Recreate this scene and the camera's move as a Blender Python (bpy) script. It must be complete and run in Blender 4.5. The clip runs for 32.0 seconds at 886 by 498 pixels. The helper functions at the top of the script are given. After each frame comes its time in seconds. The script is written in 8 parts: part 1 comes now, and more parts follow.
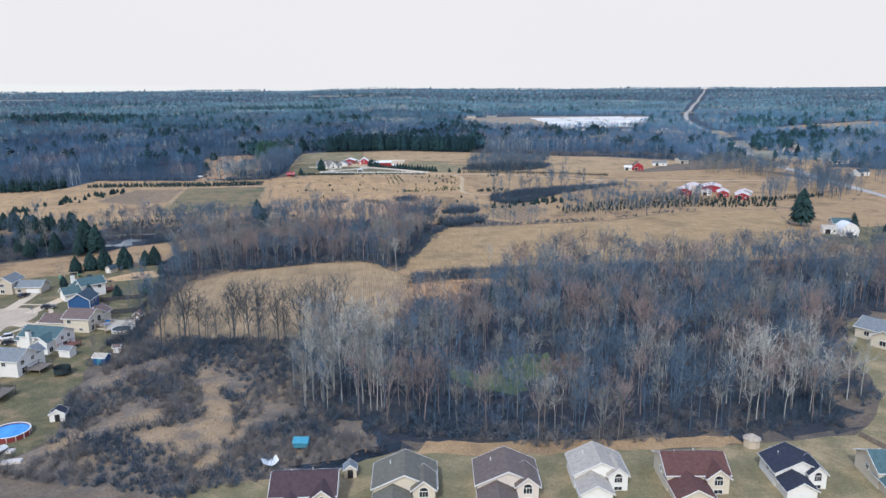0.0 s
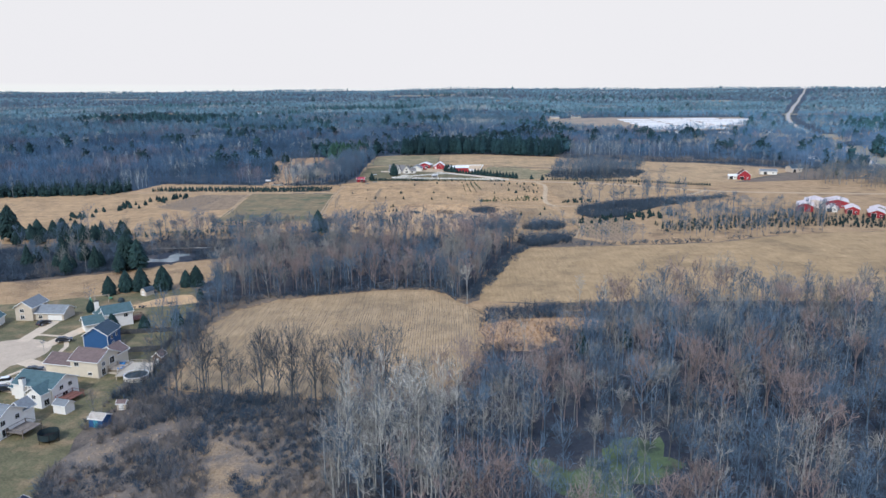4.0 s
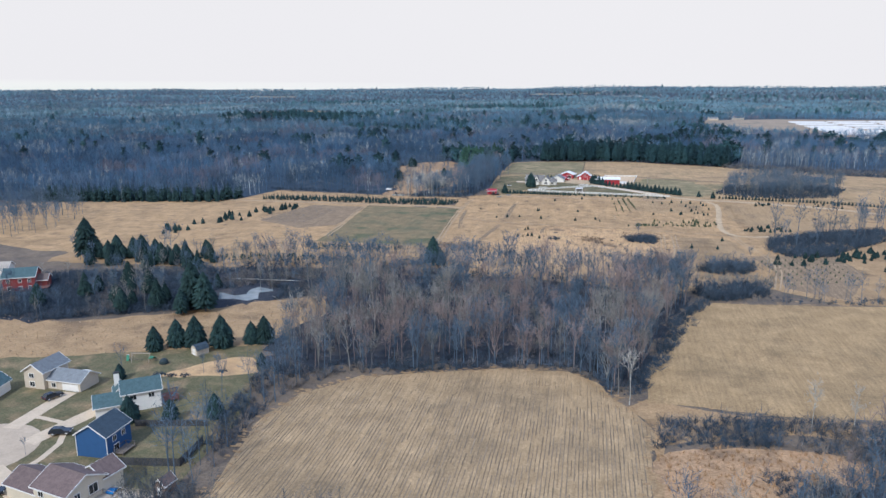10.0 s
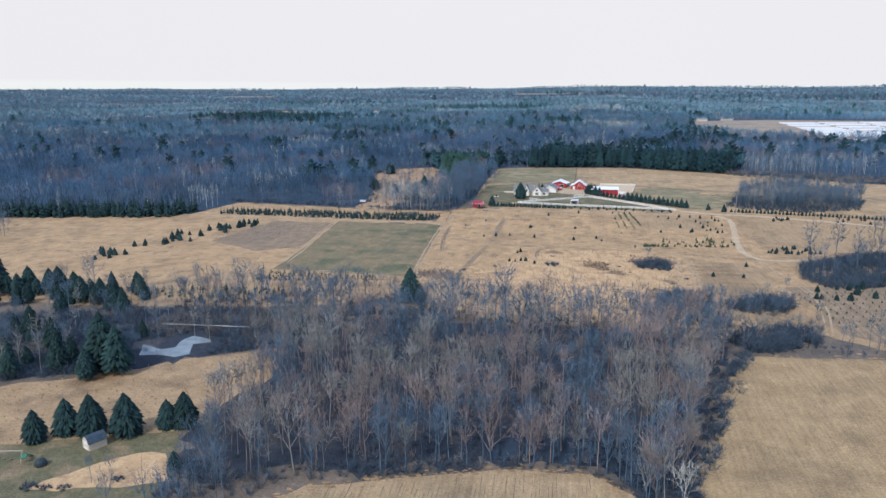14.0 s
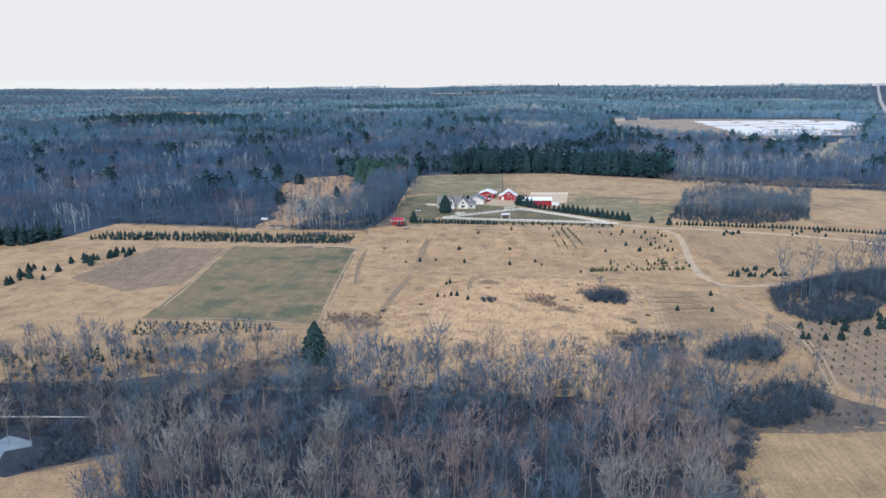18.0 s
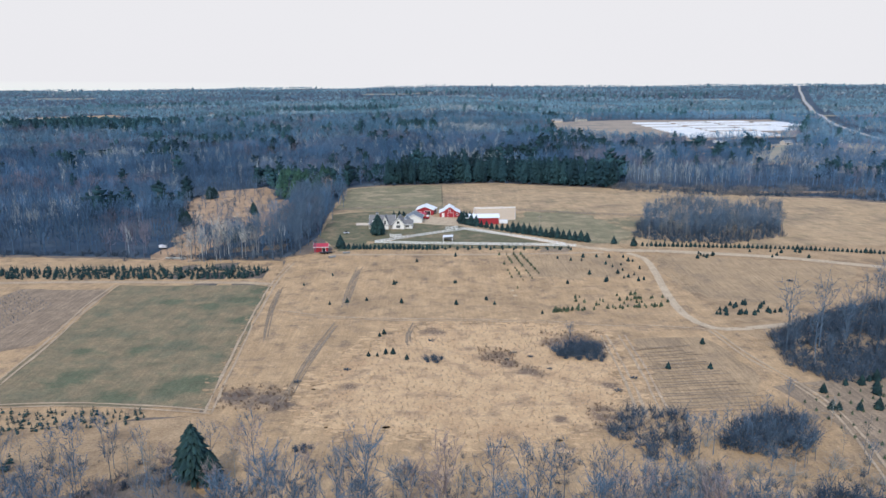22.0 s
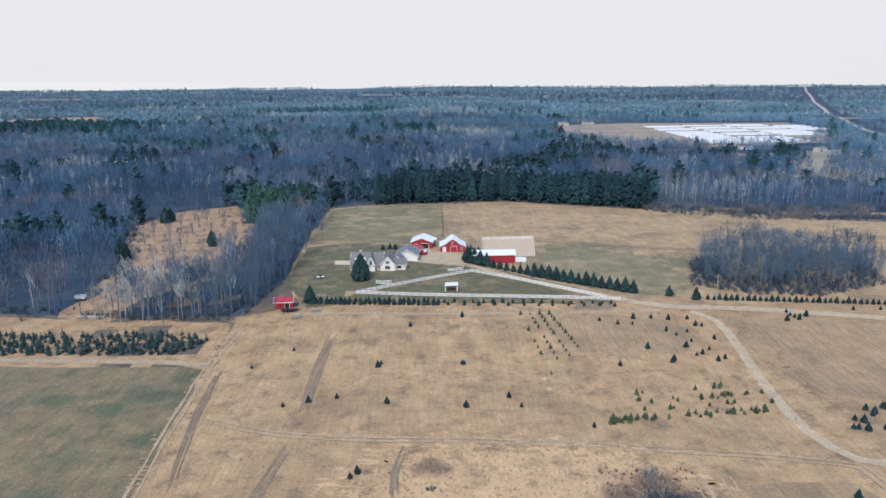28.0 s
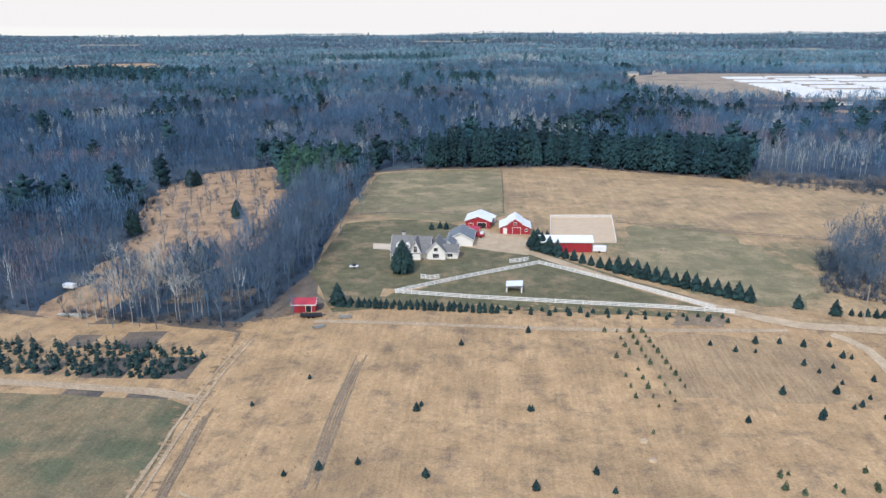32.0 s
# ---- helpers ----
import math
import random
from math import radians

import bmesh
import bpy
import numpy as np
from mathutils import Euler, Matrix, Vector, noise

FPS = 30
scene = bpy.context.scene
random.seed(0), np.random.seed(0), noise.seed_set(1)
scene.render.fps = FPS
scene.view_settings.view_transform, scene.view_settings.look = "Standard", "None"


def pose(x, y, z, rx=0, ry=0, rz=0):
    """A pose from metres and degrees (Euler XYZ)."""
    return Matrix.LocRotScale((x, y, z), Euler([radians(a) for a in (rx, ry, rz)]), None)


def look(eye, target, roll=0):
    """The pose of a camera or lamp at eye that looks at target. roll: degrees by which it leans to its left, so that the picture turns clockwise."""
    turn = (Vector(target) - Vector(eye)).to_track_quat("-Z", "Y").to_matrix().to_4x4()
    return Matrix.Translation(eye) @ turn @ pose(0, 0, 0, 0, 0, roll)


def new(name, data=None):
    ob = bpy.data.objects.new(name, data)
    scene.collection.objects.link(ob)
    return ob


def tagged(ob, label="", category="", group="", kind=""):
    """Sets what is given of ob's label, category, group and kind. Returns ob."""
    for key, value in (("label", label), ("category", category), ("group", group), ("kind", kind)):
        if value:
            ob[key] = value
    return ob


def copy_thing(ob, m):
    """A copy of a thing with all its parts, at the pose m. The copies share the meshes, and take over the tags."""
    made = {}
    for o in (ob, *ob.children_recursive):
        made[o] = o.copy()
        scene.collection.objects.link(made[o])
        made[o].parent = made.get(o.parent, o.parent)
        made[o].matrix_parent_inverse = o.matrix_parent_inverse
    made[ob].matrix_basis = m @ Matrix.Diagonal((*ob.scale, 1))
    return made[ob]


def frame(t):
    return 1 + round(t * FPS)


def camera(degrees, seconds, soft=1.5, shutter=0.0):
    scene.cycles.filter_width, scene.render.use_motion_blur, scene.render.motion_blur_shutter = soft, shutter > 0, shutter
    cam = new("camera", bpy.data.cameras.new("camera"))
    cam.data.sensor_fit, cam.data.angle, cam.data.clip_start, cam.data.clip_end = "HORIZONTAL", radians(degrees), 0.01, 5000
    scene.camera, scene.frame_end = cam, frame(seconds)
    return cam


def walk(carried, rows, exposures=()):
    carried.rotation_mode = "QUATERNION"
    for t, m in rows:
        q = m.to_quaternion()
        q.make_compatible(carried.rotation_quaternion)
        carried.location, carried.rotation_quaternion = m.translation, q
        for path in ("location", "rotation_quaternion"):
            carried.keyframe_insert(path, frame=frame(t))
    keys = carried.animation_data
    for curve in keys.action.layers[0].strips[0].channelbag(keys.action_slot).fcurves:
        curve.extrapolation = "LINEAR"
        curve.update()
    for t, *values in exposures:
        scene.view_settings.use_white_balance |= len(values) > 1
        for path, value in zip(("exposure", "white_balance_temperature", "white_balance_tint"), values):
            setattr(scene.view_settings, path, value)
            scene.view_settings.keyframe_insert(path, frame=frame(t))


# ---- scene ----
cam = camera(62.50, 32.0, soft=1.5)
PATH = [
    (0, pose(-0.00, -0.00, 76.59, 77.24, 0.31, -4.92)),
    (1, pose(0.30, 10.81, 76.47, 77.20, 0.28, -5.09)),
    (2, pose(1.03, 22.43, 76.36, 77.20, 0.35, -5.34)),
    (3, pose(2.26, 35.20, 76.26, 77.24, 0.43, -5.38)),
    (3.1, pose(2.38, 36.54, 76.24, 77.25, 0.41, -4.97)),
    (3.2, pose(2.50, 37.88, 76.23, 77.25, 0.40, -2.66)),
    (3.3, pose(2.61, 39.22, 76.22, 77.25, 0.39, 0.39)),
    (3.4, pose(2.73, 40.56, 76.21, 77.26, 0.38, 1.35)),
    (3.5, pose(2.85, 41.90, 76.19, 77.26, 0.37, 1.41)),
    (4, pose(3.32, 48.72, 76.13, 77.26, 0.37, 1.37)),
    (4.1, pose(3.37, 50.09, 76.11, 77.27, 0.37, 1.72)),
    (4.2, pose(3.43, 51.47, 76.10, 77.27, 0.37, 4.83)),
    (4.3, pose(3.48, 52.84, 76.08, 77.28, 0.37, 7.81)),
    (4.4, pose(3.54, 54.21, 76.07, 77.29, 0.37, 8.29)),
    (4.5, pose(3.59, 55.59, 76.06, 77.30, 0.37, 8.29)),
    (6.5, pose(2.79, 82.99, 75.71, 77.24, 0.38, 12.01)),
    (7, pose(2.21, 89.83, 75.64, 77.23, 0.39, 12.11)),
    (8, pose(0.65, 103.38, 75.50, 77.21, 0.33, 12.11)),
    (9, pose(-1.28, 116.86, 75.40, 77.23, 0.34, 12.11)),
    (10, pose(-3.43, 129.96, 75.31, 77.18, 0.34, 12.21)),
    (11, pose(-5.86, 142.84, 75.26, 77.21, 0.32, 12.13)),
    (12, pose(-8.47, 155.65, 75.29, 77.16, 0.28, 12.18)),
    (13, pose(-11.17, 168.71, 75.39, 77.19, 0.32, 12.14)),
    (13.5, pose(-12.37, 175.29, 75.46, 77.17, 0.38, 12.12)),
    (14, pose(-13.50, 181.94, 75.53, 77.14, 0.32, 10.78)),
    (14.5, pose(-14.60, 188.62, 75.60, 77.11, 0.33, 9.56)),
    (15, pose(-15.68, 195.35, 75.66, 77.11, 0.26, 7.14)),
    (15.5, pose(-16.76, 202.09, 75.72, 77.11, 0.35, 5.36)),
    (17.5, pose(-20.93, 229.13, 75.80, 77.09, 0.34, 4.37)),
    (18, pose(-21.75, 236.08, 75.82, 77.05, 0.37, 4.28)),
    (18.2, pose(-22.03, 238.89, 75.83, 77.05, 0.36, 4.28)),
    (18.3, pose(-22.18, 240.30, 75.84, 77.05, 0.35, 2.85)),
    (18.4, pose(-22.32, 241.71, 75.85, 77.04, 0.34, -0.34)),
    (18.5, pose(-22.46, 243.12, 75.85, 77.04, 0.33, -0.48)),
    (19, pose(-23.05, 250.21, 75.89, 77.06, 0.39, -0.59)),
    (20, pose(-23.83, 264.34, 75.98, 77.03, 0.39, -0.66)),
    (21, pose(-24.18, 278.27, 76.10, 77.03, 0.41, -0.84)),
    (22, pose(-24.15, 291.91, 76.25, 77.05, 0.40, -0.84)),
    (23, pose(-24.00, 305.20, 76.41, 77.06, 0.42, -0.87)),
    (24, pose(-24.07, 318.29, 76.56, 77.07, 0.37, -0.90)),
    (25, pose(-24.22, 331.58, 76.67, 77.07, 0.32, -0.98)),
    (25.5, pose(-24.28, 338.36, 76.70, 77.10, 0.28, -0.98)),
    (27.5, pose(-24.34, 366.29, 76.58, 77.06, 0.28, -1.00)),
    (28, pose(-24.41, 373.49, 76.52, 77.07, 0.36, -1.00)),
    (28.1, pose(-24.43, 374.92, 76.51, 77.07, 0.35, -0.48)),
    (28.2, pose(-24.46, 376.34, 76.50, 77.07, 0.35, 2.04)),
    (28.3, pose(-24.48, 377.77, 76.48, 77.07, 0.35, 3.22)),
    (28.4, pose(-24.50, 379.20, 76.47, 77.07, 0.34, 3.35)),
    (28.5, pose(-24.52, 380.63, 76.45, 77.07, 0.34, 3.35)),
    (29, pose(-24.66, 387.68, 76.37, 77.06, 0.37, 3.26)),
    (30, pose(-24.95, 401.49, 76.19, 77.05, 0.28, 3.20)),
    (31, pose(-25.28, 414.88, 75.97, 77.15, 0.22, 3.35)),
    (31.1, pose(-25.30, 416.19, 75.94, 77.05, 0.21, 3.36)),
    (31.5, pose(-25.42, 421.41, 75.83, 74.86, 0.14, 3.41)),
    (32, pose(-25.56, 427.86, 75.68, 73.15, 0.25, 3.47)),
]
walk(cam, PATH, ((0, 0.0, 5700, 10), (15, 0.0, 5700, 10), (27, -0.05, 5700, 10), (30.9, -0.03, 5700, 10), (32, 0.1, 5850, 10)))

# ---- world and sun ----
SUN_EL, SUN_AZ = 42.0, 200.0      # degrees; azimuth clockwise from +y
world = bpy.data.worlds.new("overcast_sky")
scene.world = world
world.use_nodes = True
wn, wl = world.node_tree.nodes, world.node_tree.links
sky = wn.new("ShaderNodeTexSky")
sky.sky_type, sky.sun_disc = "NISHITA", False
sky.sun_elevation, sky.sun_rotation = radians(SUN_EL), radians(SUN_AZ)
sky.dust_density = 1.0
veil = wn.new("ShaderNodeTexNoise")
veil.inputs["Scale"].default_value, veil.inputs["Detail"].default_value = 1.6, 4
veil_ramp = wn.new("ShaderNodeValToRGB")
veil_ramp.color_ramp.elements[0].color = (0.886, 0.812, 0.738, 1)
veil_ramp.color_ramp.elements[1].color = (0.945, 0.862, 0.778, 1)
wl.new(veil.outputs["Fac"], veil_ramp.inputs["Fac"])
dim = wn.new("ShaderNodeVectorMath")
dim.operation = "SCALE"
dim.inputs["Scale"].default_value = 0.36
wl.new(sky.outputs["Color"], dim.inputs[0])
# thin white haze where the sky is bright, towards the horizon and the sun
bright = wn.new("ShaderNodeRGBToBW")
wl.new(sky.outputs["Color"], bright.inputs["Color"])
haze = wn.new("ShaderNodeMapRange")
haze.inputs["From Min"].default_value, haze.inputs["From Max"].default_value = 1.5, 3.3
wl.new(bright.outputs["Val"], haze.inputs["Value"])
cloud = wn.new("ShaderNodeMixRGB")
wl.new(haze.outputs["Result"], cloud.inputs["Fac"])
wl.new(dim.outputs[0], cloud.inputs[1])
wl.new(veil_ramp.outputs["Color"], cloud.inputs[2])
wl.new(cloud.outputs["Color"], wn["Background"].inputs["Color"])
wn["Background"].inputs["Strength"].default_value = 1.0

sun_data = bpy.data.lights.new("sun", "SUN")
sun_data.energy, sun_data.angle, sun_data.color = 2.6, radians(5), (0.95, 0.95, 0.925)
sun = new("sun", sun_data)
az, el = radians(SUN_AZ), radians(SUN_EL)
sun.matrix_world = look((400 * math.sin(az), 400 * math.cos(az), 500),
                        (400 * math.sin(az) - math.sin(az) * math.cos(el), 400 * math.cos(az) - math.cos(az) * math.cos(el), 500 - math.sin(el)))

# ---- materials ----


def mat(name, c1, c2, size=2.0, rough=0.9, bump=0.0, fine=0.0, island=0.0, obj=0.0, metal=0.0, rows=None, c3=None, big=0.0, spec=0.2, grain=0.0, spots=None, plant=False):
    """A surface of two mixed colours at one size of patches, with finer grain, optional third colour in large patches, furrows, and piece-to-piece change."""
    m = bpy.data.materials.new(name)
    m.use_nodes = True
    n, l = m.node_tree.nodes, m.node_tree.links
    b = n["Principled BSDF"]
    b.inputs["Roughness"].default_value, b.inputs["Metallic"].default_value = rough, metal
    b.inputs["Specular IOR Level"].default_value = spec
    geo = n.new("ShaderNodeNewGeometry")
    pos = geo.outputs["Position"]

    def noise_tex(scale, detail=6, r=0.6):
        t = n.new("ShaderNodeTexNoise")
        t.inputs["Scale"].default_value, t.inputs["Detail"].default_value, t.inputs["Roughness"].default_value = scale, detail, r
        l.new(pos, t.inputs["Vector"])
        return t.outputs["Fac"]

    def mix(kind, fac, a, c):
        x = n.new("ShaderNodeMixRGB")
        x.blend_type = kind
        for i, v in enumerate((fac, a, c)):
            if isinstance(v, (int, float)):
                x.inputs[i].default_value = v if i == 0 else (v, v, v, 1)
            elif isinstance(v, tuple):
                x.inputs[i].default_value = (*v, 1)
            else:
                l.new(v, x.inputs[i])
        return x.outputs["Color"]

    def span(v, a, c, lo=0.0, hi=1.0):
        x = n.new("ShaderNodeMapRange")
        x.inputs["From Min"].default_value, x.inputs["From Max"].default_value = a, c
        x.inputs["To Min"].default_value, x.inputs["To Max"].default_value = lo, hi
        l.new(v, x.inputs["Value"])
        return x.outputs["Result"]

    col = mix("MIX", span(noise_tex(1.0 / size), 0.35, 0.65), c1, c2)
    if c3:
        col = mix("MIX", span(noise_tex(1.0 / (big or size * 6), 5), 0.5, 0.66), col, c3)
    if fine:
        col = mix("MULTIPLY", 1.0, col, span(noise_tex(6.0 / size, 5, 0.75), 0.3, 0.7, 1 - fine, 1 + fine))
    for tone, places in ([spots] if spots and len(spots) == 2 and isinstance(spots[1], list) else spots or ()):
        ragged = span(noise_tex(0.17, 8, 0.72), 0.25, 0.75, -0.7, 0.7)
        total = None
        for x, y, r in places:
            d = n.new("ShaderNodeVectorMath")
            d.operation = "DISTANCE"
            d.inputs[1].default_value = (x, y, 0)
            flat = n.new("ShaderNodeVectorMath")
            flat.operation = "MULTIPLY"
            flat.inputs[1].default_value = (1, 1, 0)
            l.new(pos, flat.inputs[0])
            l.new(flat.outputs[0], d.inputs[0])
            near = n.new("ShaderNodeMath")
            near.operation = "ADD"
            l.new(span(d.outputs["Value"], 0, r, 0, 1), near.inputs[0])
            l.new(ragged, near.inputs[1])
            v = span(near.outputs[0], 0.35, 1.0, 1.0, 0.0)
            total = v if total is None else mix("LIGHTEN", 1.0, total, v)
        col = mix("MIX", total, col, tone)
    if grain:
        col = mix("MULTIPLY", 1.0, col, span(noise_tex(1.9, 6, 0.85), 0.36, 0.64, 1 - grain * 1.25, 1 + grain * 1.25))
        col = mix("MULTIPLY", 1.0, col, span(noise_tex(0.16, 4, 0.6), 0.36, 0.64, 1 - grain * 0.4, 1 + grain * 0.4))
        # worn darker scraps and bleached ones, a few metres across
        col = mix("MIX", span(noise_tex(0.42, 10, 0.8), 0.53, 0.66, 0, min(0.75, grain * 1.9)), col, tuple(v * f for v, f in zip(c1, (0.62, 0.64, 0.7))))
        col = mix("MIX", span(noise_tex(0.21, 9, 0.76), 0.55, 0.7, 0, min(0.6, grain * 1.8)), col, tuple(min(0.7, v * 1.26) for v in c2))
    if rows:
        angle, pitch, depth = rows
        mp = n.new("ShaderNodeMapping")
        mp.inputs["Rotation"].default_value = (0, 0, radians(angle))
        l.new(pos, mp.inputs["Vector"])
        mp.inputs["Scale"].default_value = (1.0, 0.07, 1.0)
        st = n.new("ShaderNodeTexNoise")
        st.inputs["Scale"].default_value, st.inputs["Detail"].default_value, st.inputs["Roughness"].default_value = 1.0 / pitch, 4, 0.65
        l.new(mp.outputs["Vector"], st.inputs["Vector"])
        col = mix("MULTIPLY", depth, col, mix("MIX", span(st.outputs["Fac"], 0.38, 0.62), (0.66, 0.66, 0.68), (1.2, 1.17, 1.12)))
    if island:
        col = mix("MULTIPLY", 1.0, col, span(geo.outputs["Random Per Island"], 0, 1, 1 - island, 1 + island))
    if obj:
        oi = n.new("ShaderNodeObjectInfo")
        col = mix("MULTIPLY", 1.0, col, span(oi.outputs["Random"], 0, 1, 1 - obj, 1 + obj))
    if plant:
        own = n.new("ShaderNodeAttribute")
        own.attribute_name = "tone"
        col = mix("MULTIPLY", 1.0, col, span(own.outputs["Fac"], -1, 1, 0, 2))
    l.new(col, b.inputs["Base Color"])
    if bump:
        bp = n.new("ShaderNodeBump")
        bp.inputs["Strength"].default_value, bp.inputs["Distance"].default_value = 0.6, bump
        l.new(noise_tex(3.0 / size, 8, 0.7), bp.inputs["Height"])
        l.new(bp.outputs["Normal"], b.inputs["Normal"])
    return m


M = {}
M["ground"] = mat("rough_ground", (0.149, 0.118, 0.0902), (0.218, 0.163, 0.114), 7, bump=0.3, fine=0.2, c3=(0.0978, 0.084, 0.0722), big=30, grain=0.25)
M["far_sand"] = mat("far_sandy_ground", (0.3, 0.235, 0.17), (0.38, 0.295, 0.21), 14, fine=0.2, c3=(0.2, 0.17, 0.135), big=40)
M["far_meadow"] = mat("distant_pale_grass", (0.3, 0.26, 0.19), (0.36, 0.3, 0.21), 30, fine=0.2, c3=(0.22, 0.22, 0.16), big=60)
# bluish dark of shaded, hazy gaps between far trees, put into the floor colour
M["far_floor_shade"] = mat("far_litter_shade", (0.034, 0.056, 0.082), (0.052, 0.075, 0.1), 30, fine=0.3, c3=(0.085, 0.1, 0.11), big=60)
# litter colour darkened to navy for the shade that the sparse trees lack
M["wood_floor_shade"] = mat("leaf_litter_shade", (0.03, 0.037, 0.05), (0.05, 0.054, 0.063), 3, bump=0.3, fine=0.4, c3=(0.09, 0.08, 0.075), big=9)
M["stubble"] = mat("corn_stubble", (0.372, 0.256, 0.138), (0.45, 0.314, 0.174), 6, bump=0.15, fine=0.12, rows=(4, 0.9, 0.4), c3=(0.3, 0.212, 0.12), big=22, grain=0.22)
M["stalks"] = mat("dark_stubble_rows", (0.2, 0.15, 0.1), (0.275, 0.205, 0.132), 3, fine=0.3, island=0.25)
M["stubble_b"] = mat("mown_hay_field", (0.362, 0.243, 0.122), (0.43, 0.292, 0.15), 9, bump=0.12, fine=0.12, rows=(86, 0.8, 0.4), c3=(0.275, 0.19, 0.1), big=28, grain=0.25)
M["pasture"] = mat("dry_pasture_grass", (0.425, 0.272, 0.136), (0.51, 0.332, 0.17), 8, bump=0.15, fine=0.1, c3=(0.35, 0.228, 0.118), big=22, rows=(-2, 0.9, 0.3), grain=0.2, spots=((0.165, 0.12, 0.085), [(-73, 462, 7), (-66, 460, 8), (-62, 456, 5), (-45, 471, 3)]))
M["meadow"] = mat("tawny_meadow_grass", (0.36, 0.232, 0.12), (0.43, 0.284, 0.15), 5, bump=0.25, fine=0.15, c3=(0.225, 0.15, 0.086), big=16, grain=0.24)
M["reeds"] = mat("pale_reed_grass", (0.55, 0.352, 0.178), (0.625, 0.408, 0.212), 4, bump=0.3, fine=0.15, c3=(0.5, 0.315, 0.16), big=14, grain=0.11, spots=((0.2, 0.135, 0.088), [(18, 500, 9), (12, 498, 6), (25, 496, 6), (16, 449, 6), (15, 443, 4), (-7, 487, 6), (-4, 481, 4), (1, 476, 4.5), (21, 465, 3), (-25, 508, 5), (-46, 467, 3.5), (5, 447, 2.5)]))
M["green_field"] = mat("winter_green_field", (0.28, 0.202, 0.108), (0.205, 0.16, 0.09), 5, bump=0.12, fine=0.15, c3=(0.15, 0.138, 0.08), big=12, rows=(-30, 1.2, 0.3), grain=0.26, spots=((0.125, 0.128, 0.07), [(-91.5, 544.9, 9.8), (-88.8, 556.0, 6.8), (-101.7, 537.1, 6.8), (-118.1, 543.1, 6.0), (-121.2, 474.1, 9.0), (-89.7, 467.7, 9.8), (-103.6, 461.8, 6.8), (-110.9, 494.2, 5.2), (-127.0, 494.7, 5.2), (-85.5, 471.7, 6.0), (-88.5, 521.8, 6.0)]))
M["lawn"] = mat("spring_lawn", (0.118, 0.112, 0.058), (0.172, 0.146, 0.078), 3, bump=0.1, fine=0.2, c3=(0.28, 0.2, 0.112), big=7, grain=0.26)
M["paddock"] = mat("grazed_paddock", (0.189, 0.165, 0.0874), (0.275, 0.22, 0.122), 7, bump=0.1, fine=0.15, c3=(0.377, 0.28, 0.157), big=14, grain=0.2)
M["brown_rows"] = mat("tilled_nursery_plot", (0.25, 0.178, 0.112), (0.32, 0.228, 0.142), 4, bump=0.15, fine=0.15, rows=(50.4, 0.9, 0.6), grain=0.25)
M["track"] = mat("sandy_track", (0.46, 0.335, 0.205), (0.54, 0.405, 0.258), 2.5, bump=0.06, fine=0.15, grain=0.18)
M["faint_track"] = mat("worn_grass_track", (0.4, 0.285, 0.172), (0.47, 0.342, 0.212), 3, bump=0.06, fine=0.2, grain=0.22)
M["weeds"] = mat("dead_brown_weeds", (0.15, 0.105, 0.075), (0.21, 0.145, 0.1), 1.5, bump=0.1, fine=0.3, island=0.2, plant=True)
M["furrow"] = mat("dark_worn_strip", (0.235, 0.17, 0.108), (0.3, 0.218, 0.138), 1.5, bump=0.1, fine=0.25, grain=0.26)
M["concrete"] = mat("pale_concrete", (0.58, 0.455, 0.32), (0.655, 0.52, 0.37), 3, 0.85, 0.02, fine=0.08, grain=0.05)
M["hill_pasture"] = mat("hillside_pasture_grass", (0.41, 0.272, 0.142), (0.495, 0.332, 0.178), 8, bump=0.15, fine=0.1, c3=(0.29, 0.202, 0.118), big=26, rows=(-8, 1.8, 0.3), grain=0.2, spots=((0.193, 0.165, 0.0902), [(32, 672, 26), (58, 654, 26), (80, 660, 22), (60, 630, 16), (46, 690, 20)]))
M["brush_floor"] = mat("brushy_ground", (0.18, 0.148, 0.12), (0.25, 0.192, 0.138), 5, bump=0.3, fine=0.2, c3=(0.12, 0.108, 0.1), big=16, grain=0.26, spots=((0.36, 0.25, 0.145), [(-51, 190, 5), (-46, 180, 7), (-40, 168, 9), (-36, 176, 6), (-37, 156, 8), (-36, 143, 6), (-52, 155, 8), (-59, 158, 7), (-46, 149, 8), (-42, 159, 7), (-57, 165, 5), (-70, 153, 6), (-60, 146, 6)]))
M["row_plot"] = mat("worn_nursery_rows", (0.36, 0.242, 0.13), (0.43, 0.292, 0.158), 7, bump=0.12, fine=0.1, c3=(0.29, 0.2, 0.115), big=14, rows=(88, 0.8, 0.5), grain=0.2)
M["street"] = mat("weathered_street", (0.48, 0.375, 0.27), (0.55, 0.435, 0.315), 4, 0.85, 0.02, fine=0.08, grain=0.05)
M["far_road"] = mat("far_highway", (0.4, 0.36, 0.32), (0.47, 0.425, 0.38), 10)
M["sand"] = mat("riding_arena_sand", (0.56, 0.41, 0.26), (0.61, 0.455, 0.3), 3, bump=0.03, fine=0.1)
M["water"] = mat("pond_water", (0.012, 0.018, 0.026), (0.02, 0.028, 0.038), 6, 0.08, 0.01, spec=0.22)
# pale water colour, much lighter than the other pools
M["pond_pale"] = mat("pale_pond_water", (0.15, 0.18, 0.185), (0.22, 0.25, 0.25), 5, 0.15, 0.01, spec=0.5)
M["algae"] = mat("algae_covered_marsh", (0.085, 0.118, 0.055), (0.125, 0.155, 0.072), 3, 0.7, 0.03, fine=0.25, c3=(0.045, 0.06, 0.045), big=7)
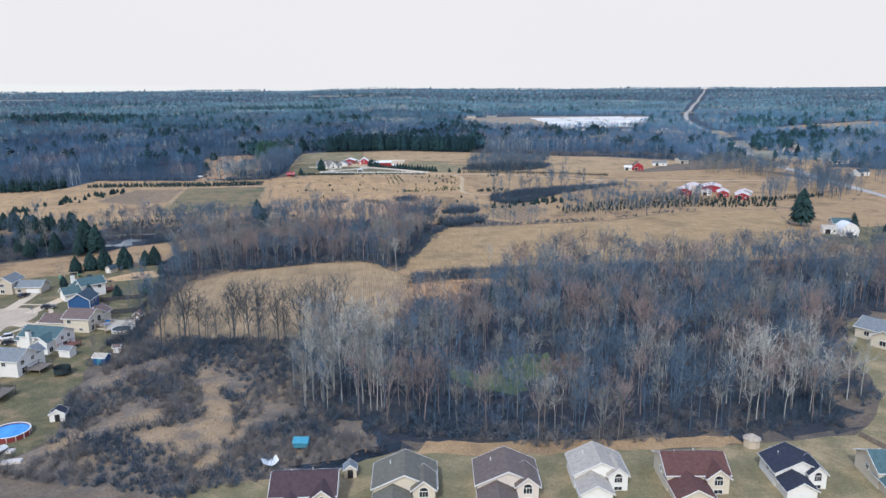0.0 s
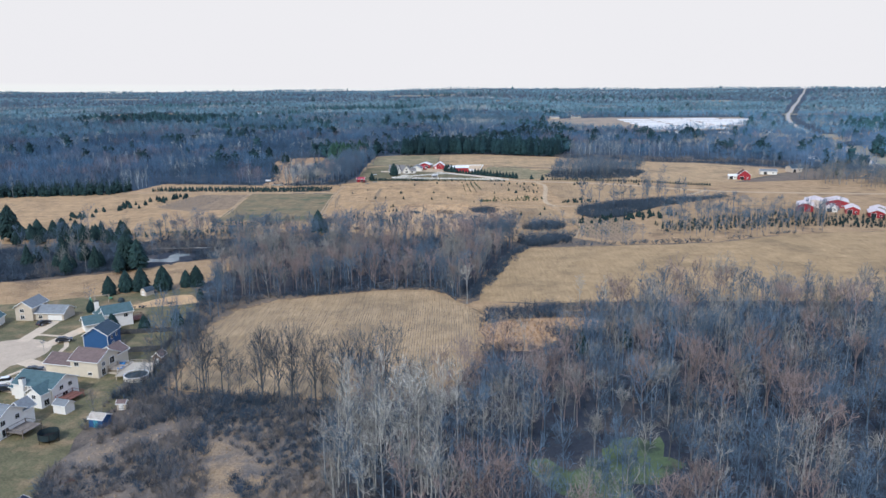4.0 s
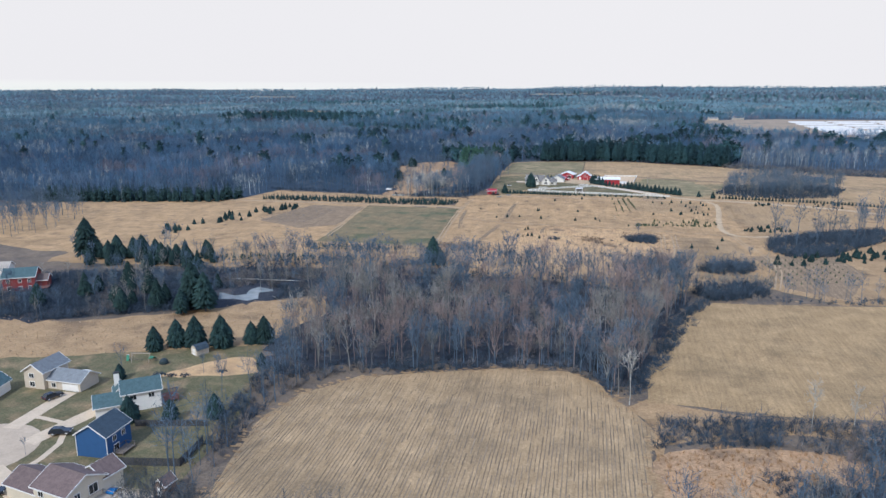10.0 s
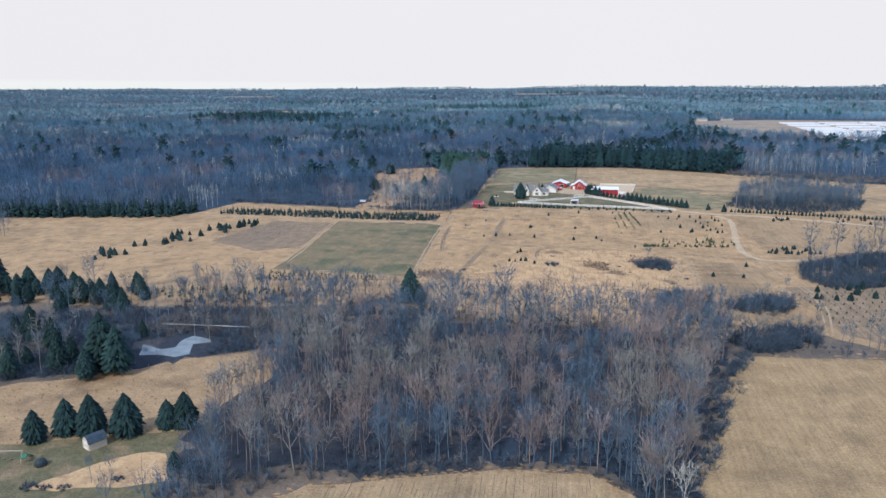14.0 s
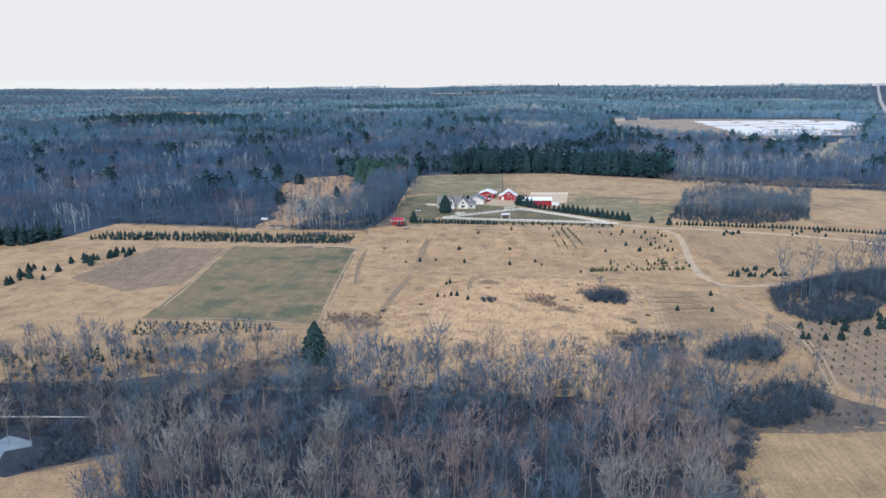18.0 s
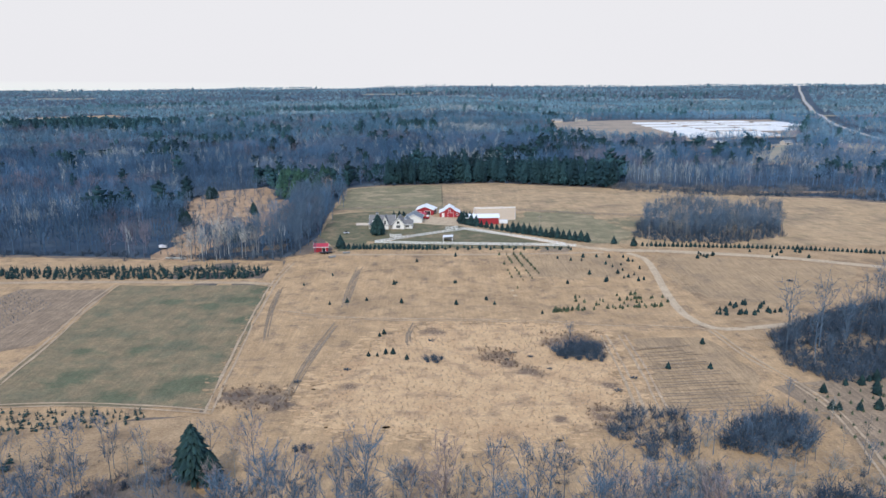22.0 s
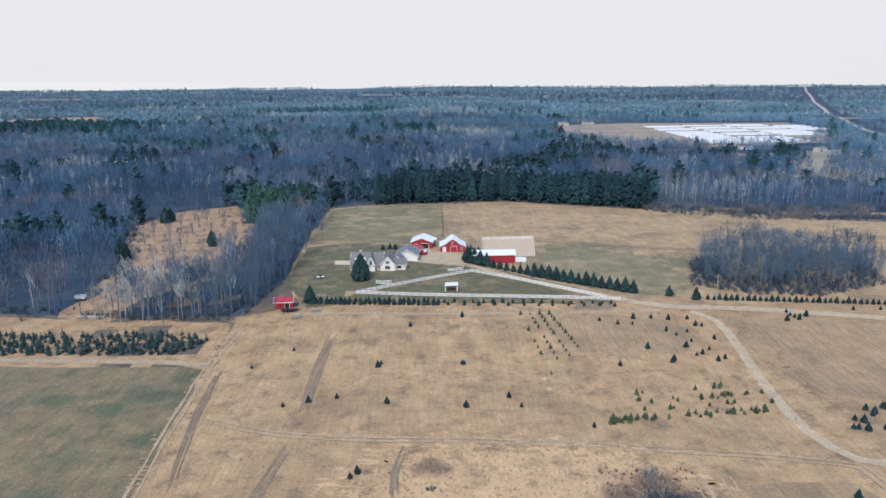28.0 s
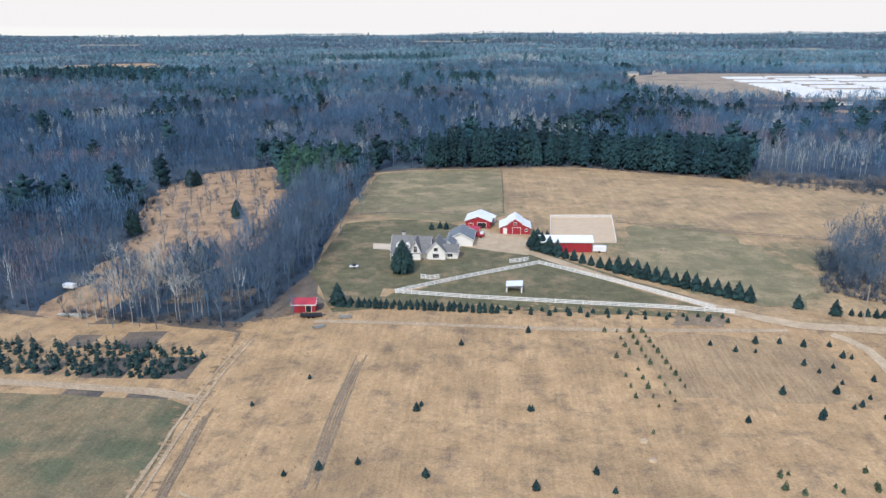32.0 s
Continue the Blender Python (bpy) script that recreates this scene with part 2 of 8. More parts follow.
M["bark"] = mat("grey_brown_bark", (0.074, 0.116, 0.166), (0.122, 0.17, 0.222), 1.5, island=0.25, plant=True)
M["bark_dark"] = mat("dark_brown_bark", (0.062, 0.074, 0.088), (0.102, 0.115, 0.128), 1.5, island=0.25, obj=0.2, plant=True)
M["bark_red"] = mat("reddish_budding_twigs", (0.205, 0.165, 0.16), (0.28, 0.218, 0.192), 2.5, island=0.22, plant=True)
M["bark_pale"] = mat("pale_birch_bark", (0.35, 0.342, 0.31), (0.46, 0.45, 0.405), 1.5, island=0.3, plant=True)
M["bark_tan"] = mat("tan_twigs", (0.205, 0.205, 0.195), (0.28, 0.268, 0.238), 2.5, island=0.25, plant=True)
M["shrub"] = mat("dark_shrub_twigs", (0.044, 0.068, 0.1), (0.08, 0.106, 0.138), 2.0, island=0.35, plant=True)
M["shrub_brown"] = mat("brown_shrub_twigs", (0.138, 0.134, 0.138), (0.195, 0.178, 0.167), 2.0, island=0.3, plant=True)
# distance haze is put into these three twig colours, paler each zone outwards
M["far_twigs_haze"] = mat("far_woods_haze", (0.05, 0.102, 0.172), (0.082, 0.144, 0.222), 60, island=0.12, c3=(0.1, 0.136, 0.19), big=90, plant=True)
M["far_twigs_haze_m"] = mat("farther_woods_haze", (0.064, 0.138, 0.204), (0.104, 0.184, 0.252), 80, island=0.1, c3=(0.132, 0.19, 0.236), big=180, plant=True)
M["far_twigs_haze_b"] = mat("distant_woods_haze", (0.115, 0.215, 0.27), (0.17, 0.272, 0.322), 90, island=0.1, c3=(0.215, 0.29, 0.318), big=260, plant=True)
# pine needles lightened and blued in place of haze over the distance
M["needles_haze_mid"] = mat("farther_needles_haze", (0.024, 0.062, 0.078), (0.04, 0.09, 0.098), 30, island=0.2, plant=True)
M["needles_haze_dist"] = mat("distant_needles_haze", (0.05, 0.115, 0.14), (0.075, 0.15, 0.168), 60, island=0.15, plant=True)
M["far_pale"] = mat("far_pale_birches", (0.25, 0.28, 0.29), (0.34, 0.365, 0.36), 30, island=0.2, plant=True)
M["needles"] = mat("spruce_needles", (0.014, 0.032, 0.035), (0.027, 0.054, 0.048), 1.2, island=0.35, obj=0.2)
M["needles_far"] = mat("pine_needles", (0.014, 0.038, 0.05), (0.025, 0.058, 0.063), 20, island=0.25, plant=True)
M["needles_pine"] = mat("green_pine_needles", (0.026, 0.064, 0.05), (0.044, 0.092, 0.06), 12, island=0.25, plant=True)
M["far_red"] = mat("far_reddish_twigs", (0.118, 0.122, 0.16), (0.165, 0.156, 0.186), 30, island=0.15, plant=True)
M["needles_light"] = mat("young_spruce_needles", (0.0525, 0.075, 0.0427), (0.0893, 0.105, 0.057), 1.2, island=0.35, obj=0.25)
M["grass_dry"] = mat("dry_grass_tufts", (0.409, 0.304, 0.202), (0.502, 0.38, 0.258), 4, island=0.3)
for k, c in {"white": (0.82, 0.79, 0.73), "cream": (0.68, 0.60, 0.47), "tan": (0.60, 0.50, 0.38), "navy": (0.035, 0.10, 0.24), "brick_red": (0.24, 0.05, 0.05),
             "barn_red": (0.34, 0.03, 0.042), "beige": (0.58, 0.50, 0.40), "grey": (0.45, 0.44, 0.43), "taupe": (0.24, 0.17, 0.13), "blush": (0.72, 0.63, 0.55)}.items():
    M["wall_" + k] = mat(k + "_siding", tuple(v * 0.93 for v in c), c, 1.2, 0.6, 0.01, fine=0.06, spec=0.3)
for k, c in {"teal": (0.085, 0.138, 0.148), "deep": (0.06, 0.085, 0.11), "slate": (0.21, 0.225, 0.235), "brown": (0.17, 0.125, 0.115), "plum": (0.085, 0.056, 0.062), "maroon": (0.13, 0.066, 0.058),
             "navy": (0.042, 0.046, 0.066), "pale": (0.44, 0.39, 0.33), "farm": (0.2, 0.19, 0.18), "taupe": (0.165, 0.13, 0.115), "moss": (0.165, 0.155, 0.125)}.items():
    M["roof_" + k] = mat(k + "_shingles", tuple(v * 0.82 for v in c), tuple(v * 1.08 for v in c), 0.8, 0.9, 0.02, fine=0.22, obj=0.06)
M["roof_metal"] = mat("white_metal_roofing", (0.74, 0.73, 0.73), (0.82, 0.81, 0.80), 4, 0.4, fine=0.05, spec=0.4)
M["roof_pink"] = mat("faded_pinkish_metal_roofing", (0.6, 0.5, 0.48), (0.68, 0.58, 0.55), 4, 0.5, fine=0.08, spec=0.3)
M["roof_redmetal"] = mat("red_metal_roofing", (0.38, 0.035, 0.055), (0.44, 0.05, 0.07), 3, 0.45, fine=0.08, spec=0.4)
M["trim"] = mat("white_trim_paint", (0.76, 0.74, 0.70), (0.80, 0.78, 0.75), 1, 0.5, spec=0.4)
M["glass"] = mat("dark_window_glass", (0.02, 0.025, 0.03), (0.03, 0.035, 0.04), 1, 0.08, spec=0.7)
M["deck"] = mat("weathered_deck_boards", (0.36, 0.30, 0.235), (0.44, 0.37, 0.30), 0.8, 0.85, fine=0.15, obj=0.12)
M["deck_pale"] = mat("pale_deck_boards", (0.47, 0.40, 0.31), (0.54, 0.47, 0.37), 0.8, 0.85, fine=0.15)
M["fence_dark"] = mat("dark_stained_fence", (0.05, 0.052, 0.058), (0.08, 0.08, 0.085), 0.6, 0.85, fine=0.2, obj=0.15)
M["deck_red"] = mat("redwood_deck_boards", (0.20, 0.09, 0.07), (0.26, 0.12, 0.09), 0.8, 0.85, fine=0.15, obj=0.12)
# serves dark plastic parts, and painted shade in open doorways
M["dark"] = mat("dark_plastic_and_shade", (0.02, 0.02, 0.022), (0.03, 0.03, 0.033), 1, 0.5)
M["pool_teal"] = mat("teal_pool_water", (0.07, 0.17, 0.24), (0.1, 0.22, 0.3), 2.5, 0.12, spec=0.5)
M["toy_green"] = mat("green_play_plastic", (0.06, 0.2, 0.12), (0.08, 0.25, 0.15), 1, 0.5)
M["tarp"] = mat("black_pool_cover", (0.025, 0.04, 0.045), (0.04, 0.055, 0.06), 1.5, 0.45)
M["pool_blue"] = mat("bright_blue_pool_liner", (0.03, 0.22, 0.55), (0.06, 0.32, 0.68), 2.5, 0.15, spec=0.5)
M["blue_paint"] = mat("teal_blue_paint", (0.07, 0.26, 0.36), (0.09, 0.32, 0.42), 1, 0.5)
M["wood_fence"] = mat("weathered_fence_wood", (0.19, 0.16, 0.135), (0.27, 0.225, 0.185), 0.6, 0.9, fine=0.2, obj=0.15)
M["car_dark"] = mat("dark_car_paint", (0.02, 0.024, 0.035), (0.025, 0.03, 0.042), 1, 0.25, spec=0.6)
M["car_white"] = mat("white_car_paint", (0.76, 0.76, 0.76), (0.8, 0.8, 0.8), 1, 0.25, spec=0.6)
M["car_red"] = mat("dark_red_car_paint", (0.17, 0.03, 0.035), (0.2, 0.035, 0.04), 1, 0.25, spec=0.6)
M["poly_white"] = mat("white_greenhouse_film", (0.6, 0.58, 0.55), (0.7, 0.68, 0.645), 8, 0.45, fine=0.1, spec=0.4)
M["orange_brush"] = mat("rust_coloured_marsh_grass", (0.4, 0.252, 0.138), (0.48, 0.305, 0.168), 4, bump=0.3, fine=0.2, c3=(0.25, 0.165, 0.1), big=9, grain=0.24)

# ---- land form ----


def step(a, b, x):
    s = np.clip((np.asarray(x, float) - a) / (b - a), 0, 1)
    return s * s * (3 - 2 * s)


NOISE_GRIDS = {}


def land(x, y):
    """Height of the ground: flat, a low rise under the farm, long hills towards the horizon."""
    x, y = np.asarray(x, float), np.asarray(y, float)
    rise = 3.6 * step(540, 630, y) * step(-140, -60, x) * (1 - step(120, 220, x))
    far = np.hypot(x, y - 200)
    hills = 36.0 * step(2300, 4350, far) * (1 + 0.10 * np.sin(x / 610.0 + 1.0) + 0.06 * np.sin(x / 240.0 + y / 700.0))
    rolling = 6.0 * step(900, 1500, far) * vnoise(x, y, 250.0, 21) * step(260, 420, np.hypot(x - 400, y - 1460))
    return rise + hills + rolling


def vnoise(x, y, size, seed):
    """Soft noise from -1 to 1 with humps of about that size."""
    if seed not in NOISE_GRIDS:
        NOISE_GRIDS[seed] = np.random.default_rng(seed).uniform(-1, 1, (64, 64))
    r = NOISE_GRIDS[seed]
    u, v = np.asarray(x, float) / size, np.asarray(y, float) / size
    i, j = np.floor(u).astype(int), np.floor(v).astype(int)
    f, g = u - i, v - j
    f, g = f * f * (3 - 2 * f), g * g * (3 - 2 * g)
    a, b, c, d = r[i % 64, j % 64], r[(i + 1) % 64, j % 64], r[i % 64, (j + 1) % 64], r[(i + 1) % 64, (j + 1) % 64]
    return (a * (1 - f) + b * f) * (1 - g) + (c * (1 - f) + d * f) * g


def z_at(x, y):
    return float(land(x, y))


def spaced(lo, hi, near_lo, near_hi, fine, grow=1.16):
    v = list(np.arange(near_lo, near_hi + 0.1, fine))
    s, a = fine, v[-1]
    while a < hi:
        s *= grow
        a += min(s, 64)
        v.append(min(a, hi))
    s, a = fine, v[0]
    while a > lo:
        s *= grow
        a -= min(s, 64)
        v.insert(0, max(a, lo))
    return np.array(v)


def raw_mesh(name, V, F):
    """A mesh from arrays of corners and of triangles or quads."""
    V, F = np.ascontiguousarray(V, np.float32), np.ascontiguousarray(F, np.int32)
    me = bpy.data.meshes.new(name)
    me.vertices.add(len(V))
    me.vertices.foreach_set("co", V.ravel())
    k = F.shape[1]
    me.loops.add(F.size)
    me.loops.foreach_set("vertex_index", F.ravel())
    me.polygons.add(len(F))
    me.polygons.foreach_set("loop_start", np.arange(len(F), dtype=np.int32) * k)
    me.update(calc_edges=True)
    return me


gx, gy = spaced(-4900, 4900, -330, 330, 15), spaced(-1200, 4850, -45, 900, 15)
GX, GY = np.meshgrid(gx, gy)
GV = np.stack([GX, GY, land(GX, GY)], -1).reshape(-1, 3)
ii, jj = np.meshgrid(np.arange(len(gx) - 1), np.arange(len(gy) - 1))
a0 = (jj * len(gx) + ii).ravel()
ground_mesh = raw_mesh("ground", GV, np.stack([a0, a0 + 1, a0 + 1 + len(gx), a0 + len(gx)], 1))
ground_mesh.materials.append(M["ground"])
# land past 950 m takes the floor colour with shade and haze in it
ground_mesh.materials.append(M["far_floor_shade"])
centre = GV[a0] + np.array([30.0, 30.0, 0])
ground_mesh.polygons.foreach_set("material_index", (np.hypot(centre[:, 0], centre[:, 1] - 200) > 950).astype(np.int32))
ground = tagged(new("ground", ground_mesh), "rough brown winter ground with dry grass and leaf litter", "ground", kind="structure")


def smooth_loop(pts, rng, wobble, seg=6.0, closed=True):
    """An outline with its long edges cut up and slightly uneven."""
    out = []
    n = len(pts)
    for i in range(n if closed else n - 1):
        a, b = Vector(pts[i]), Vector(pts[(i + 1) % n])
        k = max(1, int((b - a).length / seg))
        for j in range(k):
            p = a.lerp(b, j / k)
            if wobble and (j or closed):
                p += Vector((rng.uniform(-1, 1), rng.uniform(-1, 1))) * wobble
            out.append(p)
    if not closed:
        out.append(Vector(pts[-1]))
    return out


LAYERS = {}


def layer(level):
    """Height of a surface over the land; no two of one level lie in one plane."""
    LAYERS[level] = LAYERS.get(level, 0) + 1
    return 0.03 + 0.02 * level + 0.00113 * (LAYERS[level] % 17)


def over_far(x, y):
    """How far distant surfaces lie clear of the coarse far land."""
    return 1.2 * float(step(900, 1200, math.hypot(x, y - 200)))


def patch(name, pts, material, label, category, level=1, wobble=0.6, seed=1, seg=6.0, cuts=True):
    """A stretch of ground with a surface of its own, laid over the land."""
    rng = random.Random(seed)
    lift = layer(level)
    bm = bmesh.new()
    bm.faces.new([bm.verts.new((p.x, p.y, 0)) for p in smooth_loop(pts, rng, wobble, seg)])
    for axis in (0, 1) if cuts else ():
        vals = [v.co[axis] for v in bm.verts]
        no = (1, 0, 0) if axis == 0 else (0, 1, 0)
        for c in (gx if axis == 0 else gy):
            if min(vals) < c < max(vals):
                bmesh.ops.bisect_plane(bm, geom=bm.verts[:] + bm.edges[:] + bm.faces[:], plane_co=(c if axis == 0 else 0, c if axis == 1 else 0, 0), plane_no=no)
    for v in bm.verts:
        v.co.z = z_at(v.co.x, v.co.y) + lift + (over_far(v.co.x, v.co.y) if name != "woodland_floor" else 0)
    bmesh.ops.triangulate(bm, faces=bm.faces[:])
    for f in bm.faces:
        if f.normal.z < 0:
            f.normal_flip()
    me = bpy.data.meshes.new(name)
    bm.to_mesh(me)
    bm.free()
    me.materials.append(material)
    return tagged(new(name, me), label, category, kind="structure")


def ribbon(name, pts, width, material, label, category, level=2, wobble=0.1, seed=3):
    """A track or road of even width along a line."""
    rng = random.Random(seed)
    lift = layer(level)
    line = []
    n = len(pts)
    for i in range(n - 1):
        p0, p1, p2, p3 = (Vector(pts[max(0, min(n - 1, i + k))]) for k in (-1, 0, 1, 2))
        steps = max(2, int((p2 - p1).length / 6))
        for j in range(steps):
            u = j / steps
            line.append(0.5 * ((2 * p1) + (p2 - p0) * u + (2 * p0 - 5 * p1 + 4 * p2 - p3) * u * u + (3 * p1 - p0 - 3 * p2 + p3) * u ** 3))
    line.append(Vector(pts[-1]))
    V, F = [], []
    for i, p in enumerate(line):
        d = (line[min(i + 1, len(line) - 1)] - line[max(i - 1, 0)]).normalized()
        s = Vector((-d.y, d.x))
        for k in (-1, 0, 1):
            q = p + s * k * (width / 2 + rng.uniform(-wobble, wobble))
            V.append((q.x, q.y, z_at(q.x, q.y) + lift + 1.4 * over_far(q.x, q.y)))
        if i:
            b = 3 * i
            F += [(b - 3, b, b + 1, b - 2), (b - 2, b + 1, b + 2, b - 1)]
    me = raw_mesh(name, np.array(V), np.array(F)[:, ::-1])
    me.materials.append(material)
    return tagged(new(name, me), label, category, kind="structure")


def inside(px, py, pts):
    """Which points lie in an outline."""
    px, py = np.asarray(px), np.asarray(py)
    c = np.zeros(px.shape, bool)
    n = len(pts)
    for i in range(n):
        (x1, y1), (x2, y2) = pts[i], pts[(i + 1) % n]
        if y1 != y2:
            c ^= ((y1 > py) != (y2 > py)) & (px < (x2 - x1) * (py - y1) / (y2 - y1) + x1)
    return c

# ---- stretches of ground ----
FIELD_A = [(-72, 222), (-74, 247), (-78, 270), (-75, 288), (-63, 301), (-46, 308), (-25, 314), (-10, 315), (-2, 308), (5, 296), (10, 286), (9.5, 262), (5, 238), (-2, 222), (-14, 215), (-41, 216)]
FIELD_B = [(10, 300), (10, 318), (17, 340), (25, 370), (37, 388), (80, 392), (125, 398), (172, 418), (200, 424), (241, 426), (222, 373), (213, 318), (224, 299), (167, 300), (120, 301), (70, 300), (34, 298)]
WOOD_A = [(-24, 215), (-24, 172), (0, 153), (38, 142), (64, 144), (103, 147), (116, 168), (133, 202), (160, 224), (215, 235), (230, 296), (167, 298), (120, 299), (75, 296), (60, 284), (45, 262), (30, 248), (8, 242), (-2, 219), (-14, 213)]
WOOD_B = [(-73, 302), (-46, 309), (-25, 316), (-10, 317), (-2, 311), (3, 301), (9, 318), (14, 341), (22, 372), (30, 390), (24, 400), (4, 405), (-30, 409), (-62, 409), (-100, 404), (-100, 372), (-92, 354), (-95, 325), (-86, 300)]
MAIN = [(-88, 600), (-66, 612), (57, 613), (72, 606), (72, 520), (72, 505), (76, 470), (66, 440), (55, 410), (30, 402), (4, 404), (-30, 408), (-62, 408), (-78, 430), (-85, 540)]
REEDS = [(-55, 447), (-54, 476), (-42, 500), (-29, 516), (0, 517), (16, 514), (30, 496), (26, 470), (19, 445), (0, 436), (-17, 435), (-35, 440)]
GREEN = [(-139, 458), (-79, 455), (-82, 500), (-85, 534), (-86.5, 560), (-92, 563), (-146, 566), (-141, 510)]
LEFT_PASTURE = [(-262, 415), (-200, 418), (-150, 440), (-80, 452), (-82, 570), (-88, 596), (-120, 604), (-170, 610), (-232, 618), (-242, 572), (-365, 538), (-420, 470)]
FARM_FIELD = [(-85, 803), (-62, 810), (-18, 815), (20, 820), (53, 806), (109, 785), (170, 772), (235, 760), (300, 700), (215, 620), (110, 607), (57, 606), (36, 617), (14, 636), (-8, 652), (-51, 622), (-66, 604), (-80, 640), (-84, 706)]
PADDOCK = [(-82, 715), (-82, 800), (-62, 808), (-18, 813), (-18, 712), (-40, 700)]
YARD = [(-80, 640), (-66, 608), (-51, 612), (35, 608), (40, 613), (14, 640), (0, 655), (-12, 668), (-40, 700), (-60, 705), (-80, 700)]
NEAR_LAWN = [(-150, 150), (-86, 140), (-74, 156), (-80, 180), (-82, 203), (-78, 222), (-81, 250), (-84, 280), (-92, 304), (-102, 322), (-142, 304), (-190, 288), (-215, 262), (-200, 190)]
FRONT_LAWN = [(-60, 60), (-40, 132), (-21, 134), (2, 143), (38, 140), (75, 138), (104, 140), (124, 160), (132, 184), (150, 215), (220, 225), (260, 60)]
MEADOW_L = [(-225, 330), (-170, 326), (-138, 344), (-120, 360), (-99, 371), (-92, 354), (-97, 325), (-100, 318), (-140, 303), (-190, 286)]
RIGHT_OPEN = [(70, 470), (58, 505), (62, 607), (120, 612), (215, 620), (330, 640), (350, 500), (300, 440), (241, 428), (172, 420), (125, 400), (80, 394), (55, 413)]
BRUSH = [(-76, 214), (-80, 180), (-73, 156), (-84, 142), (-40, 128), (-21, 135), (0, 144), (-4, 153), (-22, 172), (-22, 214), (-50, 219)]
CREEK = [(-225, 330), (-185, 324), (-138, 346), (-99, 373), (-92, 395), (-120, 404), (-170, 396), (-225, 376)]

FAR_EDGE = [(-88, 602), (-120, 608), (-170, 614), (-232, 622), (-240, 582), (-260, 566), (-365, 545), (-700, 500), (-4300, 3900), (-1500, 4500), (1500, 4500), (3600, 4200), (640, 560), (430, 600), (360, 700), (300, 720), (235, 768), (170, 778), (109, 792), (53, 812), (20, 826), (-18, 821), (-62, 816), (-88, 806), (-80, 760), (-84, 700), (-80, 640)]
patch("woodland_floor", [(-88, 602), (-120, 608), (-170, 614), (-232, 622), (-240, 582), (-260, 566), (-365, 545), (-700, 500), (-1000, 900), (-800, 1200), (700, 1200), (900, 900), (640, 560), (430, 600), (360, 700), (300, 720), (235, 768), (170, 778), (109, 792), (53, 812), (20, 826), (-18, 821), (-62, 816), (-88, 806), (-80, 760), (-84, 700), (-80, 640)], M["far_floor_shade"], "leaf-covered floor of wide far woods, painted with dark bluish shade", "ground", -1, 0, 3, 40)
patch("woodland_floor", [(-27, 217), (-27, 170), (0, 148), (38, 140), (64, 142), (105, 145), (118, 166), (135, 200), (160, 221), (225, 230), (235, 297), (167, 302), (75, 300), (45, 265), (8, 245), (-2, 221)], M["wood_floor_shade"], "leaf-covered floor of a bare swampy wood, darkened with painted shade", "ground", 0, 4.5, 4, 3.5)
patch("woodland_floor", [(-76, 304), (-46, 311), (-25, 317), (-10, 318), (3, 303), (12, 320), (16, 341), (24, 372), (31, 388), (24, 397), (4, 401), (-30, 404), (-62, 404), (-98, 399), (-103, 372), (-95, 354), (-97, 325), (-90, 300)], M["wood_floor_shade"], "leaf-covered floor of a bare wood between fields, darkened with painted shade", "ground", 0, 4, 5, 3.5)
patch("field", FIELD_A, M["stubble"], "tan corn-stubble field with faint curved rows", "field", 1, 0.8, 6)
patch("field", FIELD_B, M["stubble_b"], "tan mown field with a dark hedge along its edge", "field", 1, 0.8, 7)
patch("pasture", MAIN, M["pasture"], "dry tan pasture crossed by worn tracks", "field", 1, 0.8, 8)
patch("reed_meadow", REEDS, M["reeds"], "pale orange-tan wet meadow of flattened reeds", "meadow", 2, 1.6, 9, 4)
patch("pasture", LEFT_PASTURE, M["pasture"], "dry tan pasture in front of a dark conifer row", "field", 0, 1.0, 10)
patch("field", GREEN, M["green_field"], "patchy green and tan winter field", "field", 2, 0.5, 11)
patch("nursery_plot", [(-192, 506), (-160, 488), (-143, 500), (-147, 560), (-182, 562)], M["brown_rows"], "brown tilled nursery plot with rows of seedlings", "field", 2, 0.6, 12)
patch("pasture", FARM_FIELD, M["hill_pasture"], "tan hillside pasture behind the red barns", "field", 1, 1.0, 13)
patch("paddock", PADDOCK, M["paddock"], "greenish grazed paddock behind the farm", "field", 2, 0.5, 14)
patch("paddock", [(25, 700), (20, 650), (36, 622), (60, 612), (74, 640), (60, 690)], M["paddock"], "greenish strip of grazed pasture beside the drive", "field", 2, 2.5, 15)
patch("farm_lawn", YARD, M["lawn"], "short spring lawn round the farmhouse", "lawn", 3, 0.8, 16)
patch("back_lawn", NEAR_LAWN, M["lawn"], "patchy green back lawns of the cul-de-sac", "lawn", 1, 1.0, 17)
patch("front_lawn", FRONT_LAWN, M["paddock"], "patchy lawns round a row of houses", "lawn", 1, 1.0, 18)
patch("meadow", MEADOW_L, M["meadow"], "tawny meadow along the creek", "meadow", 1, 1.2, 19)
patch("meadow", [(-330, 230), (-215, 250), (-190, 288), (-215, 310), (-260, 330), (-330, 320)], M["pasture"], "tan open ground beside the houses", "meadow", 0, 1.2, 20)
patch("meadow", RIGHT_OPEN, M["meadow"], "tawny open ground with nursery trees", "meadow", 0, 1.2, 21)
patch("roadside_grass", [(222, 373), (241, 426), (300, 440), (350, 500), (352, 560), (345, 600), (420, 640), (500, 560), (470, 330), (300, 250), (235, 296), (213, 318)], M["meadow"], "tawny open ground beside the county road", "meadow", -0.4, 2, 130)
